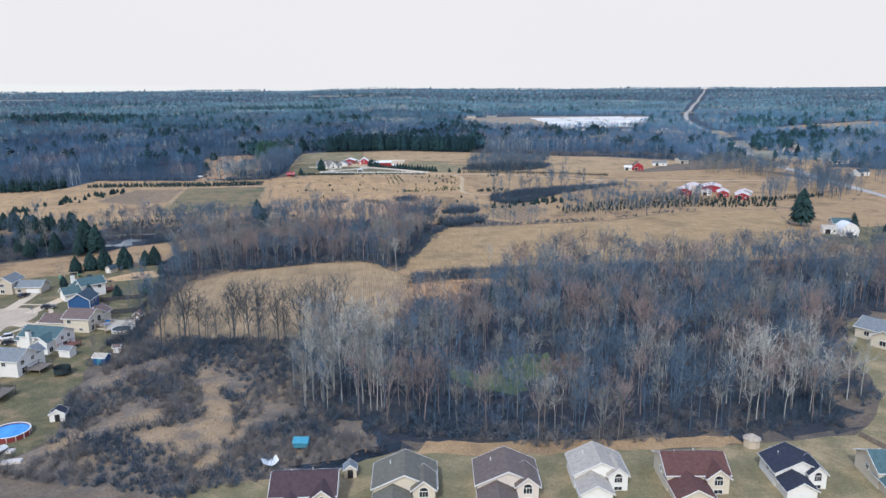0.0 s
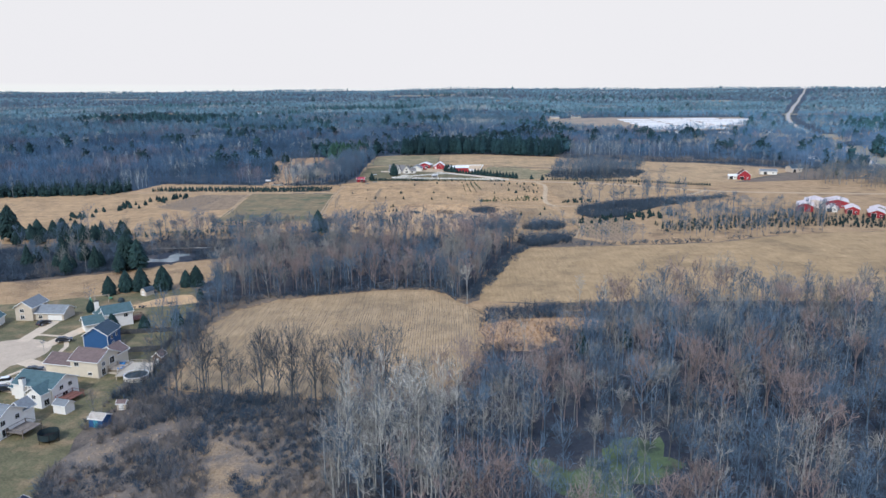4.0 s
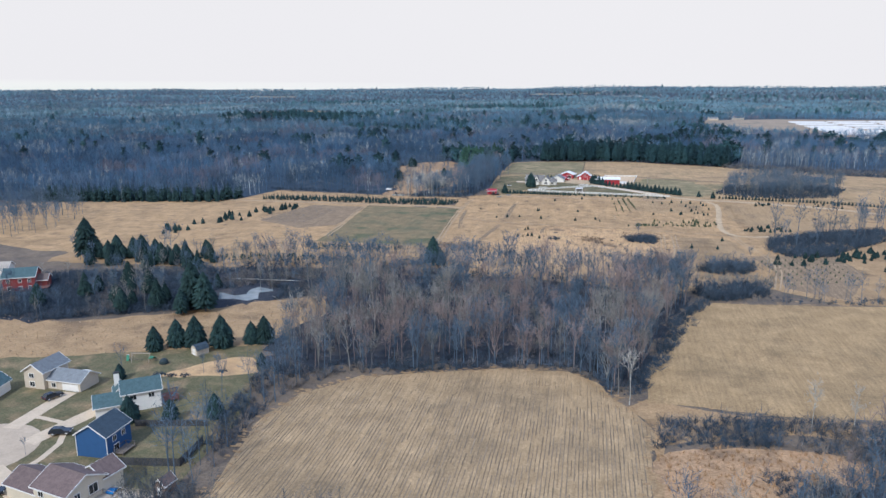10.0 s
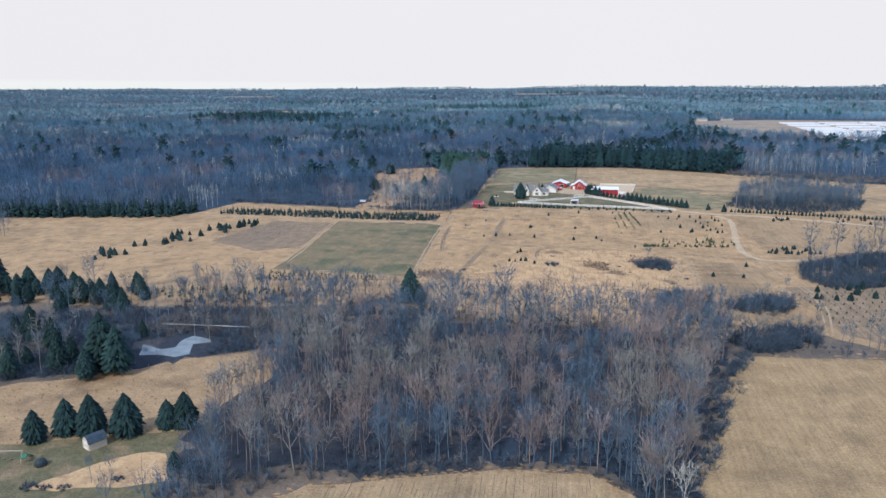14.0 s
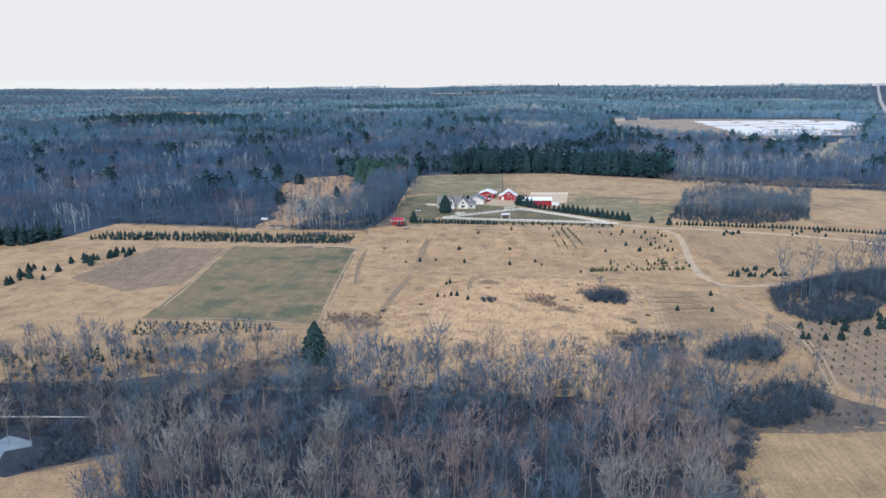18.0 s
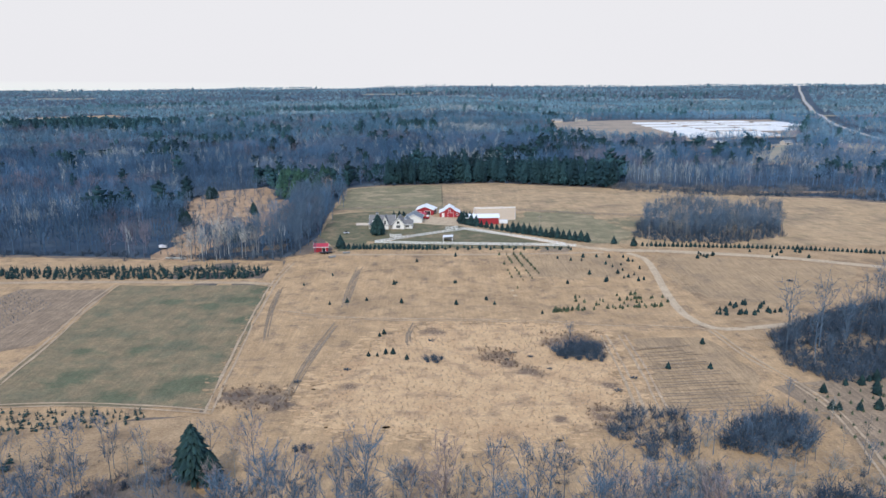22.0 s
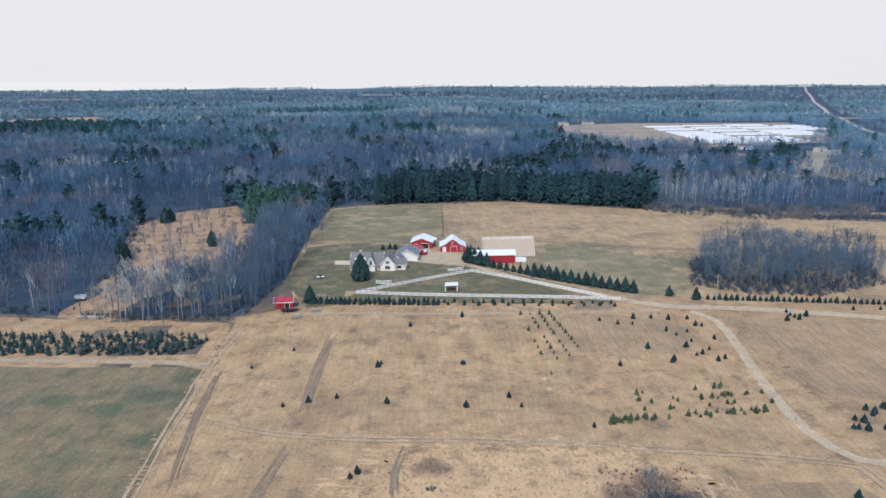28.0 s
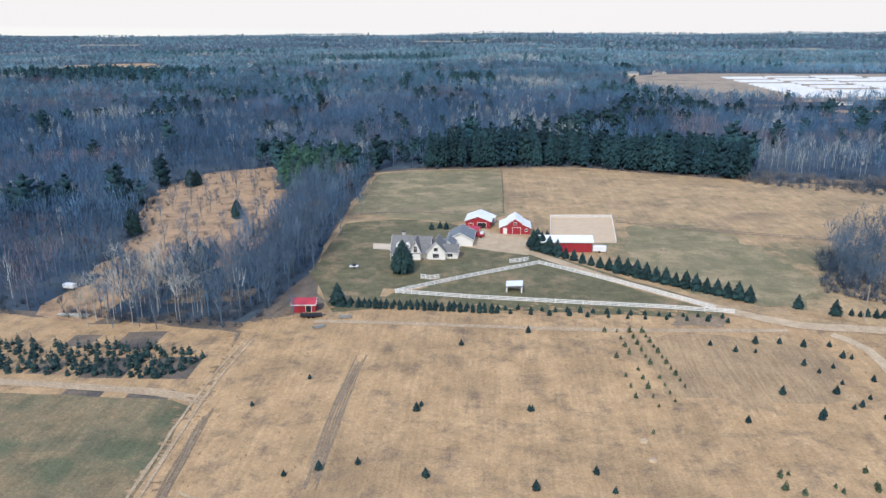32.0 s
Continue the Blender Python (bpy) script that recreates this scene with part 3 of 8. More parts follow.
patch("roadside_grass", [(345, 604), (330, 650), (393, 745), (481, 835), (520, 800), (470, 690), (420, 644)], M["pasture"], "pale open ground among far trees", "meadow", 0.2, 3, 131, 20)
patch("farmyard_lawn", [(224, 300), (222, 345), (240, 362), (300, 372), (330, 330), (280, 285)], M["lawn"], "patchy lawn round a barn", "lawn", 0.6, 1.5, 132)
patch("meadow", [(-240, 397), (-170, 400), (-120, 408), (-100, 414), (-62, 438), (-80, 452), (-150, 440), (-245, 425)], M["meadow"], "tawny meadow with seedlings behind the creek", "meadow", 1, 1.2, 22)
patch("grass_mound", [(-116, 290), (-112, 297), (-109, 303), (-101, 309), (-94, 306), (-91, 299), (-98, 295), (-106, 292.5)], M["reeds"], "golden rough grass beside the garden", "meadow", 2.4, 1.0, 129, 3)
patch("creek_floor", CREEK, M["wood_floor_shade"], "wet floor of the creek thicket, darkened with painted shade", "ground", 1.6, 2.5, 127, 4)
patch("brush_floor", BRUSH, M["brush_floor"], "brown floor of a brushy thicket", "ground", 0.3, 2, 23)
patch("marsh", [(16, 184), (20, 178), (25, 171), (34, 169), (38, 177), (48, 184), (46, 196), (38, 196), (31, 189), (26, 182), (20, 188)], M["algae"], "green algae-covered marsh among bare trees", "marsh", 2, 1.8, 24, 2.5)
patch("ditch_water", [(-21, 138.5), (-15, 139.5), (-10, 140.5), (-4, 145.5), (3, 147), (3, 143.5), (-3, 141), (-9, 136.5), (-15, 136.5)], M["water"], "dark water in a ditch behind the row houses", "water", 2, 0.5, 133, 2)
patch("leafy_bank", [(5, 141), (30, 138.6), (60, 138), (78, 139), (76, 143), (40, 144), (8, 147)], M["meadow"], "rusty leaf-covered bank behind the row houses", "ground", 2, 1.0, 134, 3)
patch("nursery_plot", [(8, 598), (48, 597.5), (56, 588), (52, 560), (22, 555), (13, 570)], M["row_plot"], "worn rows of an old nursery plot", "field", 1.5, 1.6, 135, 4)
patch("nursery_plot", [(69, 597), (150, 580), (130, 548), (100, 530), (68, 545), (68, 575)], M["row_plot"], "worn rows of an old nursery plot beside the track", "field", 1.5, 1.6, 136, 4)
patch("dirt_pile_ground", [(22, 603.5), (35, 602.8), (37, 609), (24, 609)], M["furrow"], "dark bare ground below the white fence", "ground", 3, 0.6, 137, 2)
patch("marsh_water", [(3, 150), (36, 145), (33, 164), (8, 168)], M["water"], "dark still swamp water among bare trunks", "water", 2, 1.2, 25, 3)
patch("field_margin", [(-2, 222), (5, 238), (9.5, 262), (10, 286), (5, 296), (10, 301), (34, 297), (70, 299), (66, 290), (40, 288), (12, 278), (12, 252), (8, 238), (0, 220)], M["meadow"], "tawny rough margin between two fields", "meadow", 0.5, 1.2, 128)
patch("rust_meadow", [(10, 274), (10, 254), (18, 249), (30, 256), (38, 266), (48, 280), (36, 282), (22, 279)], M["orange_brush"], "rust-orange marsh grass beside the stubble field", "meadow", 2, 1.5, 26, 4)
patch("rust_meadow", [(36.3, 279.3), (44.8, 282.2), (50.7, 279.8), (53.0, 274.6), (49.7, 268.6), (44.5, 268.2), (39.8, 270.8)], M["orange_brush"], "rust-orange marsh grass among dark shrubs", "meadow", 2.2, 1.2, 126, 3)
POND = [(-136.1, 358.5), (-139.7, 366.7), (-136.7, 365.9), (-132.4, 364.3), (-129.3, 366.5), (-130.3, 373.6), (-129.2, 376.2), (-122.4, 374.6), (-121.3, 372.0), (-125.1, 369.5), (-122.3, 362.0), (-124.6, 359.0), (-130.7, 359.8)]
patch("pond", POND, M["pond_pale"], "small pond with pale still water in the brush", "water", 3, 0.4, 27, 3)
patch("marsh_water", [(-52, 372), (-36, 366), (-24, 380), (-40, 396)], M["water"], "dark pool hidden in the bare wood", "water", 2, 1.2, 28, 3)
patch("marsh_water", [(-30, 318), (-8, 319), (2, 308), (0, 330), (-28, 330)], M["water"], "dark water at the edge of the bare wood", "water", 2, 1.2, 29, 3)
CLEARING = [(-150, 610), (-151, 634), (-157, 679), (-170, 715), (-182, 748), (-187, 780), (-184, 800), (-175, 818), (-150, 834), (-137, 815), (-130, 785), (-116, 760), (-108, 735), (-106, 700), (-107, 668), (-112, 650), (-122, 640), (-130, 628), (-128, 604)]
patch("clearing", CLEARING, M["orange_brush"], "tawny clearing running back into the woods", "meadow", 1, 3, 30)
patch("nursery_rows_ground", [(62, 464), (98, 472), (101, 440), (84, 399), (66, 412), (66, 443)], M["brown_rows"], "brown ground with close rows of young trees", "field", 1, 0.6, 31)
patch("dark_strip", [(36, 500), (58, 500), (62, 470), (50, 452), (32, 452)], M["row_plot"], "striped brown plot of old nursery rows", "field", 2, 0.8, 32)

FAR_OPEN = []


def fray(name, outline, material, label, category, count, out, size, level, seed):
    """Small uneven scraps of a surface along an outline, so that it ends raggedly."""
    rng = np.random.default_rng(seed)
    pts = [np.array(p, float) for p in outline]
    ln = np.array([np.linalg.norm(pts[(i + 1) % len(pts)] - p) for i, p in enumerate(pts)])
    V, F, o = [], [], 0
    lift = layer(level)
    for k in range(count):
        i = rng.choice(len(pts), p=ln / ln.sum())
        c = pts[i] + (pts[(i + 1) % len(pts)] - pts[i]) * rng.uniform() + rng.normal(0, out, 2)
        r, a0, flat = size * rng.uniform(0.3, 1.0), rng.uniform(-0.4, 0.4), rng.uniform(0.3, 0.7)
        z = z_at(*c) + lift + 0.0006 * (k % 30)
        for q in range(8):
            a = q * 0.7854
            u, v = r * math.cos(a) * rng.uniform(0.6, 1.2), r * flat * math.sin(a) * rng.uniform(0.6, 1.2)
            V.append((c[0] + u * math.cos(a0) - v * math.sin(a0), c[1] + u * math.sin(a0) + v * math.cos(a0), z))
        F += [(o, o + q, o + q + 1) for q in range(1, 7)]
        o += 8
    me = raw_mesh(name, np.array(V), np.array(F))
    me.materials.append(material)
    return tagged(new(name, me), label, category, kind="stuff")


fray("meadow_scraps", REEDS, M["reeds"], "ragged pale edge of the reed meadow", "meadow", 800, 3.0, 2.0, 3, 201)
fray("pasture_scraps", REEDS, M["pasture"], "pasture grass growing into the reed meadow", "meadow", 500, 2.0, 1.8, 4, 202)
fray("pasture_scraps", MAIN, M["meadow"], "ragged grass edge of the pasture", "meadow", 700, 1.6, 1.3, 4, 203)
fray("bare_scraps", FIELD_B, M["meadow"], "ragged grass edge of the mown field", "grass", 520, 1.2, 1.0, 3, 210)
fray("bare_scraps", FIELD_A, M["meadow"], "ragged grass edge of the stubble field", "grass", 520, 1.0, 1.0, 4, 211)

# roads, drives and tracks
DRIVE = [(-10, 662), (0, 650), (14, 634), (36, 615.5), (54, 605), (75, 602.5), (120, 592), (175, 573), (230, 563), (290, 556), (345, 556)]
ribbon("farm_drive", DRIVE, 4.2, M["track"], "pale gravel farm drive", "drive", 5)
ribbon("gravel_track", [(60, 600), (65, 592), (64.5, 575), (60.5, 545), (59, 522), (63, 509), (74, 508), (100, 515), (125, 528), (150, 542), (178, 572)], 2.9, M["track"], "pale gravel track curving off the drive", "track", 4)
ribbon("farm_track", [(-70, 602), (-48, 601.5), (0, 600), (50, 601.5)], 1.9, M["faint_track"], "sandy two-wheel track below the fence", "track", 4)
ribbon("farm_track", [(-260, 571), (-158, 571), (-96, 566), (-86, 562)], 2.8, M["faint_track"], "worn farm track beside the nursery", "track", 4.3)


def ruts(pts, label, seed):
    """Two worn wheel ruts side by side."""
    for k, off in enumerate((-0.9, 0.9)):
        line = []
        for i, p in enumerate(pts):
            q, r = Vector(pts[min(i + 1, len(pts) - 1)]), Vector(pts[max(i - 1, 0)])
            d = (q - r).normalized()
            line.append((p[0] - d.y * off, p[1] + d.x * off))
        ribbon("wheel_rut", line, 0.6, M["faint_track"], label, "track", 6, 0.22, seed + k)


ruts([(-84, 592), (-86, 562), (-83, 510), (-78, 452)], "worn wheel rut along the green field", 300)
ruts([(-140, 457), (-110, 458), (-77, 453)], "worn wheel rut below the green field", 310)
ruts([(-78, 531), (-52, 522), (-1, 518), (48, 510), (62, 506)], "worn wheel rut across the pasture", 320)
ruts([(62, 506), (64, 485), (70, 450), (62, 410)], "worn wheel rut beside the thicket", 330)
ruts([(-147, 566), (-146, 540), (-141, 505), (-138, 470)], "worn wheel rut between two plots", 350)
for i, (a, b, w) in enumerate([((-54.6, 584), (-55.2, 534), 2.2), ((-56, 518), (-61, 457), 1.9), ((-31, 517), (-32, 495), 1.4), ((-82, 560), (-76, 500), 1.4)]):
    mid = ((a[0] + b[0]) / 2 - 0.8, (a[1] + b[1]) / 2)
    for q in range(5):
        off = (q - 2) * w * 0.24
        cut = ((q * 3 + i) % 4) * 1.6
        ends = [(a[0] + off, a[1] - cut), (mid[0] + off * 1.2, mid[1]), (b[0] + off, b[1] + cut)]
        ribbon("worn_strip", ends, w * 0.2, M["furrow"], "dark worn strip across the pasture grass", "track", 5 + 0.3 * i + 0.05 * q, 0.16, 40 + 5 * i + q)
# the ridges of old nursery rows
for k in range(25):
    y = 450 + 1.75 * k
    xa, xb = 29 + 0.12 * k + (k * 7 % 5) * 1.3, 58 - 0.3 * k - (k * 5 % 4) * 1.9
    ribbon("old_row", [(xa, y - 0.6), (xa * 0.6 + xb * 0.4, y + 0.5 * math.sin(k * 1.7)), (xb, y + 1.2)], 0.42, M["furrow"], "dark ridge of an old nursery row", "rows", 6 + 0.1 * k, 0.2, 430 + k)
for k, x in enumerate((27.5, 33)):
    ruts([(x, 503), (x - 0.8, 480), (x - 2, 462), (x - 3.5, 446)], "faint wheel rut beside the old nursery rows", 460 + 4 * k)
ribbon("road_verge", [(345, 490), (349, 515), (362, 600), (385, 720), (470, 980), (640, 1500), (1000, 2300), (1900, 4200)], 11, M["far_meadow"], "pale grassy verge of the county road", "verge", 4, 1.0, 9)
ribbon("county_road", [(330, 420), (341, 460), (349, 515), (362, 600), (385, 720), (470, 980), (640, 1500), (1000, 2300), (1900, 4200)], 6.5, M["far_road"], "grey county road running to the horizon", "road", 5)
patch("far_field", [(-1020, 1905), (-970, 2075), (-800, 2100), (-680, 1895)], M["pasture"], "distant tan field among the woods", "field", 1, 6, 50, 40)
patch("far_field", [(140, 1290), (185, 1645), (340, 1700), (610, 1670), (575, 1480), (450, 1255), (296, 1210), (210, 1258)], M["far_sand"], "sandy open ground round far greenhouses", "field", 1, 6, 51, 40)
for i, (x, y, w, d) in enumerate(((-60, 2180, 40, 26), (-540, 2660, 70, 40), (230, 2900, 120, 60), (760, 1750, 90, 40), (-1430, 3150, 120, 60), (-170, 3500, 160, 60), (900, 2900, 150, 60))):
    FAR_OPEN.append([(x - w, y - d), (x + w * 0.3, y - d * 0.6), (x + w, y - d * 0.2), (x + w * 0.9, y + d), (x - w * 0.2, y + d * 0.6), (x - w * 0.85, y + d * 0.9)])
    patch("far_field", FAR_OPEN[-1], M["far_meadow"], "small pale distant field among the woods", "field", 1, 5, 90 + i, 40)
patch("far_field", [(560, 1150), (900, 1300), (940, 1210), (620, 1080)], M["pasture"], "distant tan field beside the road", "field", 1, 6, 52, 40)

# the cul-de-sac and its drives
cul = [(-130.3 + 12.4 * math.cos(a), 247 + 12.4 * math.sin(a)) for a in [radians(d) for d in range(0, 360, 12)]]
patch("street", cul, M["street"], "pale worn turning circle of a cul-de-sac", "road", 4, 0.0, 53, 30)
ribbon("street", [(-127, 242), (-125.4, 228), (-125.3, 214), (-126.5, 195), (-131, 165), (-136, 140)], 7.4, M["street"], "pale worn suburban street", "road", 4.4, 0.0, 54)
for i, (pts, w) in enumerate([([(-150.5, 266), (-140, 254)], 5.2), ([(-131.5, 277), (-131, 257)], 4), ([(-117.5, 270), (-122, 252)], 4.4), ([(-108, 234), (-121, 241)], 4.6), ([(-109, 221), (-123, 226)], 5.2), ([(-111, 199), (-124, 204)], 6), ([(-112, 181), (-128, 183)], 6)]):
    ribbon("driveway", pts, w, M["concrete"], "pale concrete driveway of a suburban house", "drive", 5 + 0.2 * i, 0.0, 60 + i)
ribbon("sidewalk", [(-119.5, 195), (-119, 214), (-119, 230), (-114.6, 240), (-115, 253), (-122, 262), (-133, 263)], 1.4, M["concrete"], "narrow concrete sidewalk round the cul-de-sac", "pavement", 6, 0.0, 70)

# ---- bare woods ----


def rods(P, D, L, R, sides, rng, face=None):
    """Tapered twigs: points P, ways D, lengths L, radii R; arrays of corners and triangles."""
    n = len(P)
    D = D / np.linalg.norm(D, axis=1, keepdims=True)
    ref = np.where(np.abs(D[:, 2:3]) < 0.9, np.array([[0, 0, 1.0]]), np.array([[1.0, 0, 0]]))
    U = np.cross(D, ref)
    U /= np.linalg.norm(U, axis=1, keepdims=True)
    W = np.cross(D, U)
    turn = rng.uniform(0, 6.28, n)
    if face is not None:
        # flat twigs lie round the crown
        U = np.cross(D, face)
        U /= np.linalg.norm(U, axis=1, keepdims=True) + 1e-9
        W = np.cross(D, U)
        turn = rng.normal(0, 0.5, n)
    V = []
    for k in range(sides):
        a = turn + k * 2 * np.pi / (sides if sides > 2 else 2)
        V.append(P + (U * np.cos(a)[:, None] + W * np.sin(a)[:, None]) * R[:, None])
    V.append(P + D * L[:, None])
    V = np.stack(V, 1)
    s = sides + 1
    if sides == 2:
        F = np.array([[0, 1, 2]])
    else:
        F = np.array([[k, (k + 1) % sides, sides] for k in range(sides)])
    F = (np.arange(n) * s)[:, None, None] + F[None]
    return V.reshape(-1, 3), F.reshape(-1, 3)


def join(parts):
    V, F, o = [], [], 0
    for v, f in parts:
        V.append(v)
        F.append(f + o)
        o += len(v)
    return np.concatenate(V), np.concatenate(F)


def bare_tree(seed, h=16.0, limbs=15, subs=5, twigs=6, spread=0.30, low=0.32, thick=1.0, tw=1.0):
    """A leafless tree: trunk arrays and crown arrays."""
    rng = np.random.default_rng(seed)
    segs = 4
    lean = rng.uniform(-0.04, 0.04, 2)
    pts = [np.array([0, 0, -0.2])]
    for i in range(1, segs + 1):
        pts.append(np.array([lean[0] * h * i / segs + rng.uniform(-0.15, 0.15), lean[1] * h * i / segs + rng.uniform(-0.15, 0.15), h * 0.92 * i / segs]))
    pts = np.array(pts)
    rad = h * 0.0098 * thick * np.array([1.15, 0.85, 0.6, 0.36, 0.12])
    V, F = [], []
    for i, (p, r) in enumerate(zip(pts, rad)):
        for k in range(4):
            V.append(p + [r * math.cos(k * 1.571), r * math.sin(k * 1.571), 0])
        if i:
            for k in range(4):
                a, b = (i - 1) * 4 + k, (i - 1) * 4 + (k + 1) % 4
                F += [(a, b, b + 4), (a, b + 4, a + 4)]
    trunk = (np.array(V), np.array(F))
    u = np.sort(rng.uniform(low, 0.93, limbs))
    base = np.stack([np.interp(u * h * 0.92, pts[:, 2], pts[:, k]) for k in range(3)], 1)
    az = rng.uniform(0, 6.28) + np.arange(limbs) * 2.4 + rng.uniform(-0.4, 0.4, limbs)
    up = rng.uniform(0.35, 0.95, limbs) + 0.4 * u
    D = np.stack([np.cos(az) * np.cos(up), np.sin(az) * np.cos(up), np.sin(up)], 1)
    L = h * spread * rng.uniform(0.75, 1.25, limbs) * (1.25 - 0.75 * u)
    R = h * 0.0052 * thick * (1.2 - 0.7 * u)
    parts = [rods(base, D, L * 0.62, R, 3, rng)]
    tip = base + D * (L * 0.5)[:, None]
    D2 = D + np.array([0, 0, 0.5])
    parts.append(rods(tip, D2, L * 0.75, R * 0.6, 3, rng))
    ends = [(base, D, L * 0.6), (tip, D2 / np.linalg.norm(D2, axis=1, keepdims=True), L * 0.7)]
    sp, sd, sl = [], [], []
    for b, d, ln in ends:
        for k in range(subs):
            f = rng.uniform(0.3, 1.0, len(b))
            sp.append(b + d * (ln * f)[:, None])
            dd = d + rng.normal(0, 0.55, d.shape) + np.array([0, 0, 0.25])
            sd.append(dd)
            sl.append(h * rng.uniform(0.06, 0.13, len(b)))
    sp, sd, sl = np.concatenate(sp), np.concatenate(sd), np.concatenate(sl)
    sd /= np.linalg.norm(sd, axis=1, keepdims=True)
    parts.append(rods(sp, sd, sl, np.full(len(sp), 0.04 * tw), 2, rng))
    for k in range(twigs):
        f = rng.uniform(0.3, 1.0, len(sp))
        p = sp + sd * (sl * f)[:, None]
        d = sd + rng.normal(0, 0.6, sd.shape) + np.array([0, 0, 0.3])
        parts.append(rods(p, d, h * rng.uniform(0.03, 0.075, len(sp)), np.full(len(sp), 0.024 * tw), 2, rng))
    return trunk, join(parts)


def vase_tree(seed, h=16.0, forks=9, subs=4, twigs=5, wide=0.62, low=0.34, thick=1.0, tw=1.0):
    """A leafless broad-crowned tree: a trunk that forks into rising limbs, each ending in a fan of twigs; trunk arrays and crown arrays."""
    rng = np.random.default_rng(seed)
    lean = rng.uniform(-0.05, 0.05, 2)
    hs = np.array([-0.02, 0.2, 0.42, 0.62, 0.8]) * h
    pts = np.stack([lean[0] * hs + rng.uniform(-0.12, 0.12, 5), lean[1] * hs + rng.uniform(-0.12, 0.12, 5), hs], 1)
    rad = h * 0.0098 * thick * np.array([1.2, 0.9, 0.66, 0.36, 0.1])
    V, F = [], []
    for i, (p, r) in enumerate(zip(pts, rad)):
        for k in range(4):
            V.append(p + [r * math.cos(k * 1.571), r * math.sin(k * 1.571), 0])
        if i:
            for k in range(4):
                a, b = (i - 1) * 4 + k, (i - 1) * 4 + (k + 1) % 4
                F += [(a, b, b + 4), (a, b + 4, a + 4)]
    trunk = (np.array(V), np.array(F))
    u = np.sort(rng.uniform(low, 0.74, forks))
    base = np.stack([np.interp(u * h, pts[:, 2], pts[:, k]) for k in range(3)], 1)
    az = rng.uniform(0, 6.28) + np.arange(forks) * 2.4 + rng.uniform(-0.5, 0.5, forks)
    tilt = wide * rng.uniform(0.55, 1.25, forks) * (1.25 - 0.6 * u)
    D = np.stack([np.cos(az) * np.sin(tilt), np.sin(az) * np.sin(tilt), np.cos(tilt)], 1)
    L = h * (0.98 - u) * rng.uniform(0.72, 1.0, forks) * 0.95
    R = h * 0.0056 * thick * (1.25 - 0.7 * u)
    parts = [rods(base, D, L * 0.75, R, 3, rng)]
    tip = base + D * (L * 0.55)[:, None]
    D2 = D + np.array([0, 0, 0.35]) + rng.normal(0, 0.12, D.shape)
    D2 /= np.linalg.norm(D2, axis=1, keepdims=True)
    parts.append(rods(tip, D2, L * 0.5, R * 0.6, 3, rng))
    sp, sd, sl = [], [], []
    for b, d, ln, lo in ((base, D, L * 0.7, 0.35), (tip, D2, L * 0.5, 0.1)):
        for k in range(subs):
            f = rng.uniform(lo, 1.0, len(b))
            sp.append(b + d * (ln * f)[:, None])
            sd.append(d + rng.normal(0, 0.5, d.shape) + np.array([0, 0, 0.12]))
            sl.append(h * rng.uniform(0.09, 0.17, len(b)))
    sp, sd, sl = np.concatenate(sp), np.concatenate(sd), np.concatenate(sl)
    sd /= np.linalg.norm(sd, axis=1, keepdims=True)
    parts.append(rods(sp, sd, sl, np.full(len(sp), 0.042 * tw), 2, rng))
    for k in range(twigs):
        f = rng.uniform(0.25, 1.0, len(sp))
        p = sp + sd * (sl * f)[:, None]
        d = sd + rng.normal(0, 0.5, sd.shape) + np.array([0, 0, 0.12])
        parts.append(rods(p, d, h * rng.uniform(0.045, 0.095, len(sp)), np.full(len(sp), 0.024 * tw), 2, rng))
    return trunk, join(parts)


def far_tree(seed, h=15.0, n=34, wide=0.26, w=0.15, ln=0.2):
    """A leafless tree seen from afar: a rounded crown of rising twigs that fan out from a trunk."""
    rng = np.random.default_rng(seed)
    up, az = np.arcsin(rng.uniform(-0.75, 1.0, n)), rng.uniform(0, 6.28, n)
    out = rng.uniform(0.2, 1.0, n) ** 0.5
    P = np.stack([np.cos(az) * np.cos(up) * wide, np.sin(az) * np.cos(up) * wide, np.sin(up) * 0.34], 1) * (h * out)[:, None] + [0, 0, h * 0.58]
    way = P - np.array([0, 0, h * 0.12]) + rng.normal(0, 0.06 * h, P.shape)
    way /= np.linalg.norm(way, axis=1, keepdims=True)
    L = h * ln * rng.uniform(0.7, 1.3, n)
    out_way = (P - [0, 0, h * 0.42]) * [1 / wide, 1 / wide, 2.2] + [0, 0, 0.5 * h]
    a = rods(P - way * (L * 0.6)[:, None], way, L, np.full(n, w), 2, rng, out_way)
    b = rods(np.zeros((1, 3)), np.array([[0.02, 0, 1.0]]), np.array([h * 0.8]), np.array([0.2]), 3, rng)
    return join([a, b])


def shrub(seed, h=2.2, n=24, w=0.042):
    rng = np.random.default_rng(seed)
    P = np.stack([rng.uniform(-0.5, 0.5, n), rng.uniform(-0.5, 0.5, n), np.full(n, -0.05)], 1) * np.array([h * 0.4, h * 0.4, 1])
    up = rng.uniform(0.5, 1.45, n)
    az = rng.uniform(0, 6.28, n)
    D = np.stack([np.cos(az) * np.cos(up), np.sin(az) * np.cos(up), np.sin(up)], 1)
    L = h * rng.uniform(0.6, 1.1, n)
    a = rods(P, D, L, np.full(n, w), 2, rng)
    q = P + D * (L * rng.uniform(0.3, 0.8, n))[:, None]
    b = rods(q, D + rng.normal(0, 0.6, D.shape), L * 0.5, np.full(n, w * 0.8), 2, rng)
    return join([a, b])


